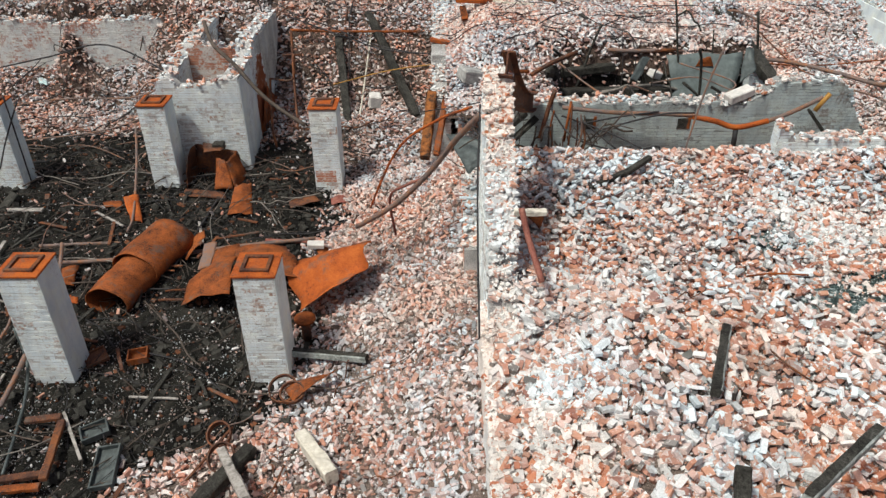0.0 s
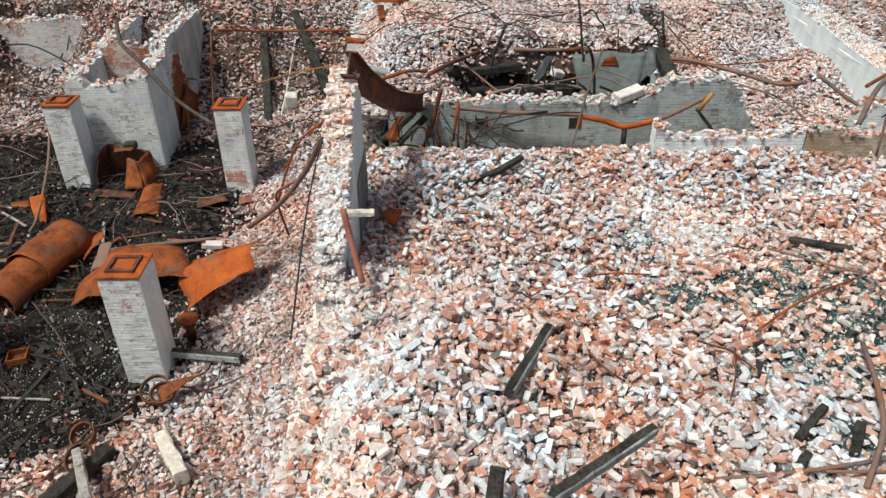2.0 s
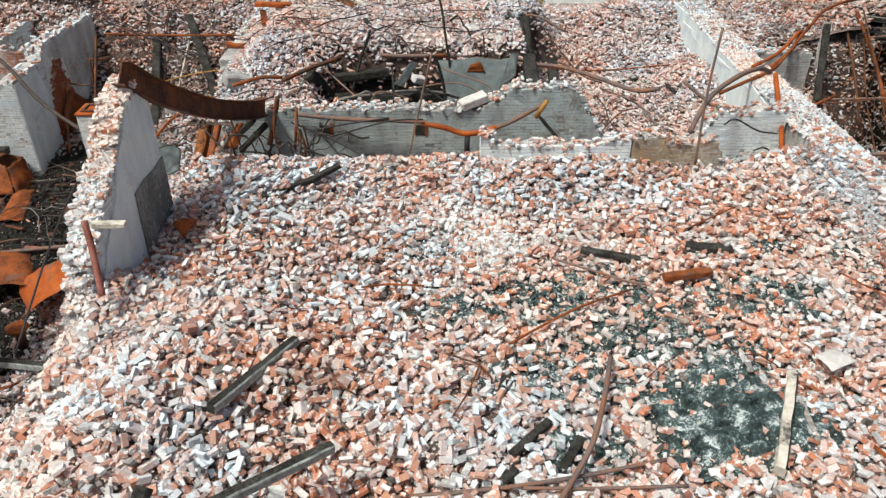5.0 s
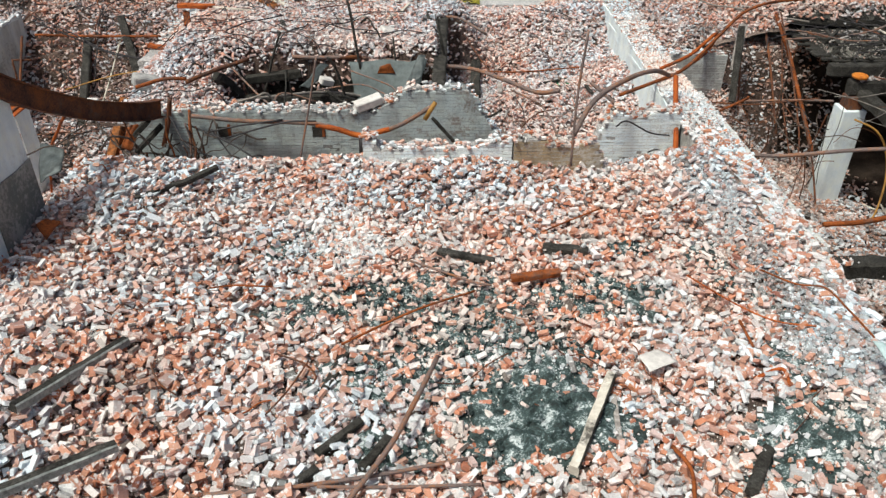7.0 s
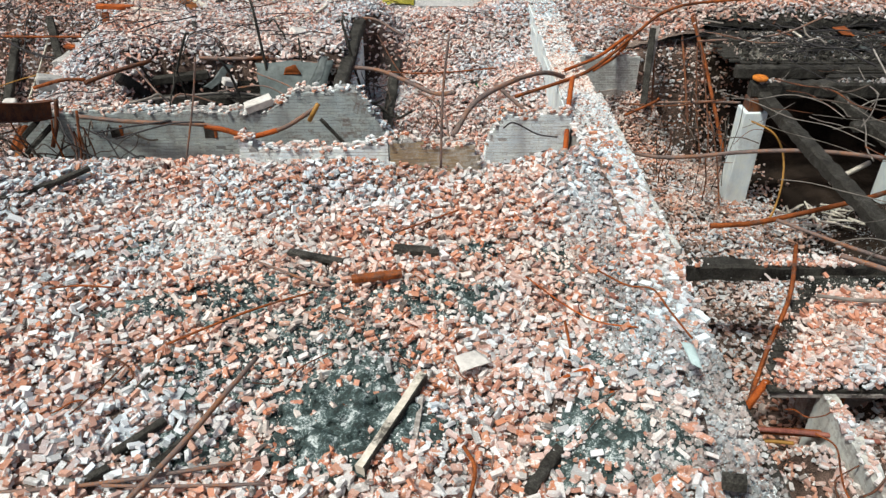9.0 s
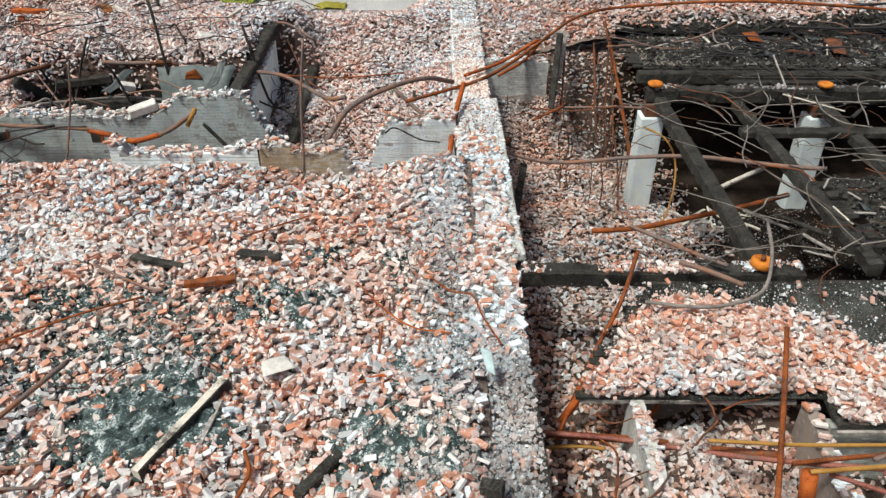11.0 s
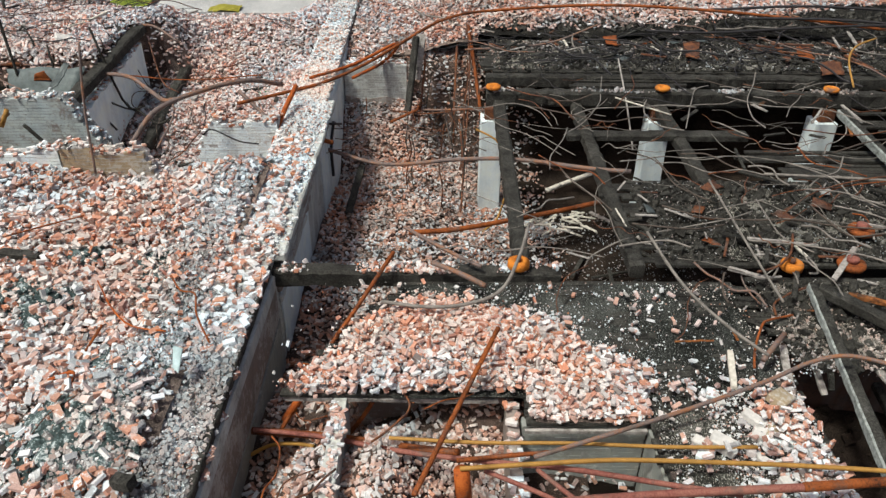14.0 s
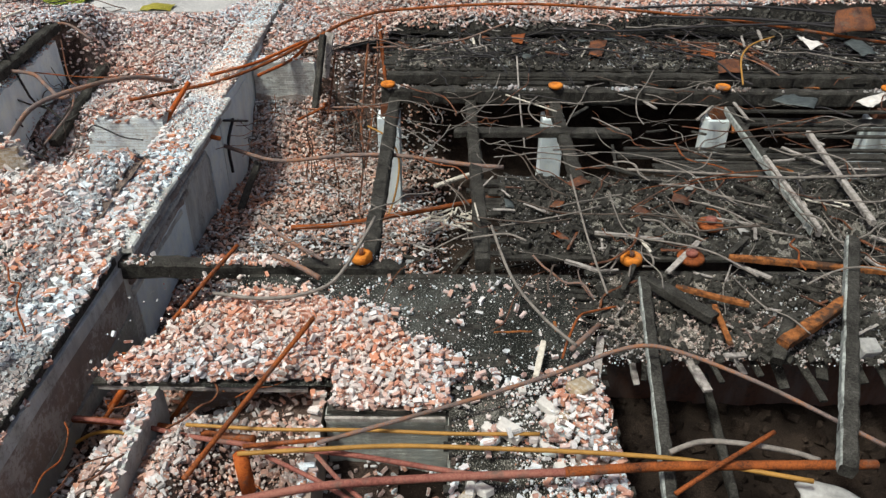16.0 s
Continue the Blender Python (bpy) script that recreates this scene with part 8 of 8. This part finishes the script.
wires("loose_wire", "thin cable strewn over the back deck", "back deck wires", (18.5, 34, 19.2, 22.5), 3.95, 4.25, 28, 0.018, [M_WIRE, M_CONDUIT, M_WIRE, M_RUST_DARK, M_VINE], 306, 1.5, 5.0, 0.3)
wires("rusty_rod", "thin rusty rod tangled in the east basement", "basement rods", (14.8, 18.6, 16.0, 21.0), 1.7, 3.0, 30, 0.010, [M_RUST_DARK, M_RUST_DARK, M_WIRE, M_CONDUIT, M_WIRE_BROWN], 307, 0.8, 2.6, 0.3, category="rod")
wires("loose_wire", "thin rusty wire hanging in the recess", "recess wires", (15.2, 18.6, 5.2, 8.0), 3.0, 3.5, 12, 0.012, [M_RUST, M_RUST_DARK, M_RUST], 316, 0.5, 1.6, 0.5)
wires("loose_wire", "thin wire on bricks", "bay wires", (1.8, 13, 5.0, 13.0), 0.10, 0.2, 18, 0.010, [M_RUST, M_RUST_DARK, M_CONDUIT], 308, 0.4, 1.6, 0.5, h_mid)
wires("loose_wire", "thin wire in the brick slope", "slope wires", (-3.0, 0.2, 7, 18), 0.10, 0.3, 10, 0.012, [M_RUST_DARK, M_CONDUIT], 309, 0.5, 2.0, 0.4, h_west)


def laths(name, label, group, box, height, count, materials, seed, lo, hi, w):
    """Short split laths lying about."""
    rnd = random.Random(seed)
    for i in range(count):
        x, y, t, L = rnd.uniform(box[0], box[1]), rnd.uniform(box[2], box[3]), rnd.uniform(0, math.pi), rnd.uniform(lo, hi)
        z = float(height(x, y)) + 0.09
        dx, dy = math.cos(t) * L / 2, math.sin(t) * L / 2
        timber(name, (x - dx, y - dy, z + rnd.uniform(0, 0.1)), (x + dx, y + dy, z + rnd.uniform(0, 0.1)), w * rnd.uniform(0.6, 1.5), w * 0.6, rnd.choice(materials), label, "lath", group, i + seed)


laths("split_lath", "split burnt lath on the deck", "deck laths", (22.5, 32, 7.6, 19), lambda x, y: 3.44, 46, [M_CHAR, M_CHAR_ASH, M_WOOD, M_CHAR, M_ORANGE_WOOD, M_WOOD], 401, 0.3, 1.3, 0.07)
laths("split_lath", "burnt lath on the back deck", "back deck laths", (18.8, 34, 19.2, 21.8), lambda x, y: 3.86, 36, [M_CHAR, M_CHAR_ASH, M_CHAR, M_WOOD, M_RUST_DARK], 402, 0.3, 1.6, 0.08)
laths("split_lath", "burnt lath under the floor beams", "basement laths", (18.9, 23, 11, 17), h_east, 22, [M_CHAR, M_WOOD, M_CHAR_ASH], 403, 0.4, 1.6, 0.09)
laths("split_lath", "burnt lath on ash", "ash laths", (-12, -3.6, 8, 19), h_west, 70, [M_CHAR, M_CHAR, M_CHAR_ASH, M_RUST_DARK, M_RUST_DARK, M_WOOD], 404, 0.3, 1.3, 0.06)
laths("split_lath", "burnt lath on the back heap", "heap laths", (1.5, 12.5, 16, 25), h_back, 24, [M_CHAR, M_WOOD, M_WOOD_PALE], 405, 0.3, 1.2, 0.08)

# ---- single bricks on top of the near rubble ----
rubble_top = bpy.data.objects["brick_rubble"]
rnd = random.Random(77)
laid = 0
while laid < 300:
    x, y = rnd.uniform(1.3, 13.2), rnd.uniform(5.2, 8.4)
    if float(soot(x, y)) > 0.45 and rnd.random() < 0.85:
        continue
    laid += 1
    ob = child(new("brick", rnd.choice(brick_mesh(M_BRICK))), rubble_top)
    ob.location = (x, y, float(h_mid(x, y)) + 0.085)
    ob.rotation_euler = (rnd.gauss(0, 0.35), rnd.gauss(0, 0.35), rnd.uniform(0, math.pi))
    ob.scale = (rnd.choice((1, 1, 0.6, 0.8)), 1, 1)

crumbs("ash_clutter", "brown and grey chips in the ash", (-14, -2.5, 7, 21.0), h_west, 2600, M_RUBBLE_LOW, 141, lo=0.01, hi=0.06)
crumbs("ash_char", "black flakes of charred wood in the ash", (-14, -2.5, 7, 21.0), h_west, 5000, M_CHAR, 142, lo=0.03, hi=0.18)
crumbs("ash_rust", "flakes of rust in the ash", (-14, -2.5, 7, 21.0), h_west, 1800, M_RUST_DARK, 143, lo=0.02, hi=0.12)


def uprights(name, label, group, box, zlo, zhi, count, r, materials, seed):
    """Rods and wires left standing or hanging nearly upright."""
    rnd = random.Random(seed)
    for i in range(count):
        x, y, z = rnd.uniform(box[0], box[1]), rnd.uniform(box[2], box[3]), rnd.uniform(zlo, zlo + 0.3)
        top = rnd.uniform(zlo + 0.5 * (zhi - zlo), zhi)
        pts = [(x, y, z)]
        for k in range(4):
            x, y = x + rnd.uniform(-0.09, 0.09), y + rnd.uniform(-0.09, 0.09)
            pts.append((x, y, z + (top - z) * (k + 1) / 4))
        tube(name, pts, r * rnd.uniform(0.7, 1.5), rnd.choice(materials), label, "rod", group, k=6)


uprights("rusty_rod", "rusty rod standing in the east basement rubble", "basement rods", (15.2, 18.4, 16.0, 20.8), 1.0, 3.9, 13, 0.013, [M_RUST, M_RUST_DARK, M_RUST_DARK, M_RUST_DARK, M_WIRE_BROWN, M_CHAR], 311)
laths("white_splinter", "white-painted splintered lath on the basement floor", "white splinters", (19.4, 21.2, 15.4, 17.2), lambda x, y: float(h_east(x, y)) + 0.05, 30, [M_WOOD_PALE, M_WOOD_PALE, M_WOOD], 406, 0.2, 0.7, 0.05)

tangle("wire_tangle", "fine brown wires matted over black ash", (-14, -3.6, 8.0, 20.0), 0.04, 0.16, 480, 0.007, M_WIRE_BROWN, 321, 0.4, 2.2, 0.28, h_west)
tangle("wire_tangle", "fine black wires matted over black ash", (-14, -3.6, 8.0, 20.0), 0.04, 0.16, 240, 0.008, M_WIRE, 322, 0.5, 2.6, 0.25, h_west)
tangle("wire_tangle", "fine dark wires caught in the heap", (-15, 0.0, 19.0, 27.0), 0.10, 0.4, 160, 0.012, M_WIRE, 323, 0.5, 2.8, 0.35, h_west)
tangle("wire_tangle", "fine dark wires caught in the back heap", (0.5, 8.5, 16.3, 26.0), 0.10, 0.4, 170, 0.010, M_WIRE, 324, 0.5, 2.4, 0.26, h_back)
tangle("wire_tangle", "fine grey wires matted over charred boards", (19.0, 33.0, 9.8, 18.5), 3.48, 3.8, 90, 0.007, M_VINE, 325, 0.6, 3.6, 0.3)
tangle("wire_tangle", "fine dark wires matted over the back deck", (18.6, 35.0, 19.2, 22.6), 3.86, 4.1, 220, 0.012, M_WIRE, 326, 0.6, 3.0, 0.35)
tangle("wire_tangle", "fine rusty wires matted over charred boards", (19.0, 33.0, 9.8, 21.5), 3.5, 3.9, 70, 0.009, M_RUST_DARK, 327, 0.4, 2.4, 0.35)
crumbs("char_debris", "burnt splinters and scraps on the back deck", (18.8, 35, 19.2, 24.0), lambda x, y: np.where(y > 22.2, h_deck_back(x, y), 3.83), 5000, M_CHAR_ASH, 144, lo=0.025, hi=0.17)
tangle("wire_tangle", "rusty rods and wires tangled in the wall corner", (1.1, 3.6, 13.2, 15.3), 0.15, 1.1, 40, 0.016, M_WIRE_BROWN, 328, 0.8, 2.2, 0.3, h_mid)
uprights("rusty_rod", "rusty rod standing in the wall corner", "corner rods", (1.3, 3.0, 14.0, 15.2), 2.4, 4.2, 9, 0.018, [M_RUST_DARK, M_RUST, M_CONDUIT], 312)
crumbs("beam_debris", "white crumbs and brick chips lying along a charred beam", (14.5, 19.3, 10.05, 10.36), lambda x, y: 3.46 + 0 * x, 1500, M_RUBBLE, 145, keep=lambda x, y: smoothstep(0.0, 0.5, 0.35 + lumps(x, y, 1.8)), lo=0.012, hi=0.08)
crumbs("girder_debris", "pale chips and scraps lying along the long girder", (18.6, 35, 17.6, 17.9), lambda x, y: 3.82 + 0 * x, 1600, M_CRUMB_GREY, 146, keep=lambda x, y: smoothstep(0.0, 0.5, 0.1 + lumps(x, y, 1.6)), lo=0.012, hi=0.09)
tangle("wire_tangle", "brown wires and roots of cable tangled over the trough wall", (8.5, 9.8, 16.4, 21.0), 0.15, 0.9, 26, 0.013, M_WIRE_BROWN, 329, 0.6, 2.0, 0.6, h_back)
tangle("wire_tangle", "dark bars tangled in the sunken pit", (3.4, 8.4, 16.3, 19.2), 0.5, 1.5, 26, 0.026, M_CHAR, 330, 0.8, 2.6, 0.06, h_back)
laths("wood_splinter", "thin grey splinter of burnt wood on the deck", "deck splinters", (19.6, 33, 10.3, 13.4), lambda x, y: 3.42, 56, [M_WOOD, M_CHAR_ASH, M_CHAR, M_WOOD, M_WOOD_PALE, M_RUST_DARK], 407, 0.15, 0.7, 0.045)
laths("wood_splinter", "thin grey splinter of burnt wood on the back deck", "back deck splinters", (18.8, 34, 19.3, 22.6), lambda x, y: 3.85, 50, [M_WOOD, M_CHAR_ASH, M_WOOD, M_CONDUIT, M_WOOD_PALE, M_RUST_DARK], 408, 0.2, 0.9, 0.05)
laths("wood_splinter", "thin splinter of burnt wood on the near deck", "near deck splinters", (19.8, 32, 8.2, 9.9), lambda x, y: 3.34, 40, [M_WOOD, M_CHAR_ASH, M_CHAR, M_RUST_DARK, M_ORANGE_WOOD], 409, 0.12, 0.6, 0.04)
rs = random.Random(91)
for i in range(16):
    at = (rs.uniform(20.2, 22.0), rs.uniform(5.0, 7.3), 3.36)
    stone(at, (rs.uniform(0.12, 0.3), rs.uniform(0.09, 0.18), rs.uniform(0.07, 0.13)), (rs.uniform(-0.3, 0.3), rs.uniform(-0.3, 0.3), rs.uniform(0, 3)), rs.choice((M_STONE, M_PLASTER, M_STONE, M_TAN)), "white plaster-coated brick lump on the deck", 20 + i)
for i in range(26):
    x, y, t, a, b = rs.uniform(20.5, 32.5), rs.choice((rs.uniform(10.4, 13.3), rs.uniform(19.4, 22.0))), rs.uniform(0, 3.1), rs.uniform(0.08, 0.22), rs.uniform(0.06, 0.16)
    z = (3.50 if y < 15 else 3.90)
    c, s_ = math.cos(t), math.sin(t)
    quad = [(x + c * u * a - s_ * v * b, y + s_ * u * a + c * v * b, z + rs.uniform(-0.03, 0.08)) for u, v in ((-1, -1), (1, -1), (1, 1), (-1, 1))]
    scrap_sheet("metal_scrap", quad, 0.02, rs.choice((M_RUST_DARK, M_RUST, M_TIN, M_CONCRETE, M_RUST_DARK)), "small bent scrap of burnt metal on the deck", "scrap sheet", "deck scraps", i + 300, 4)
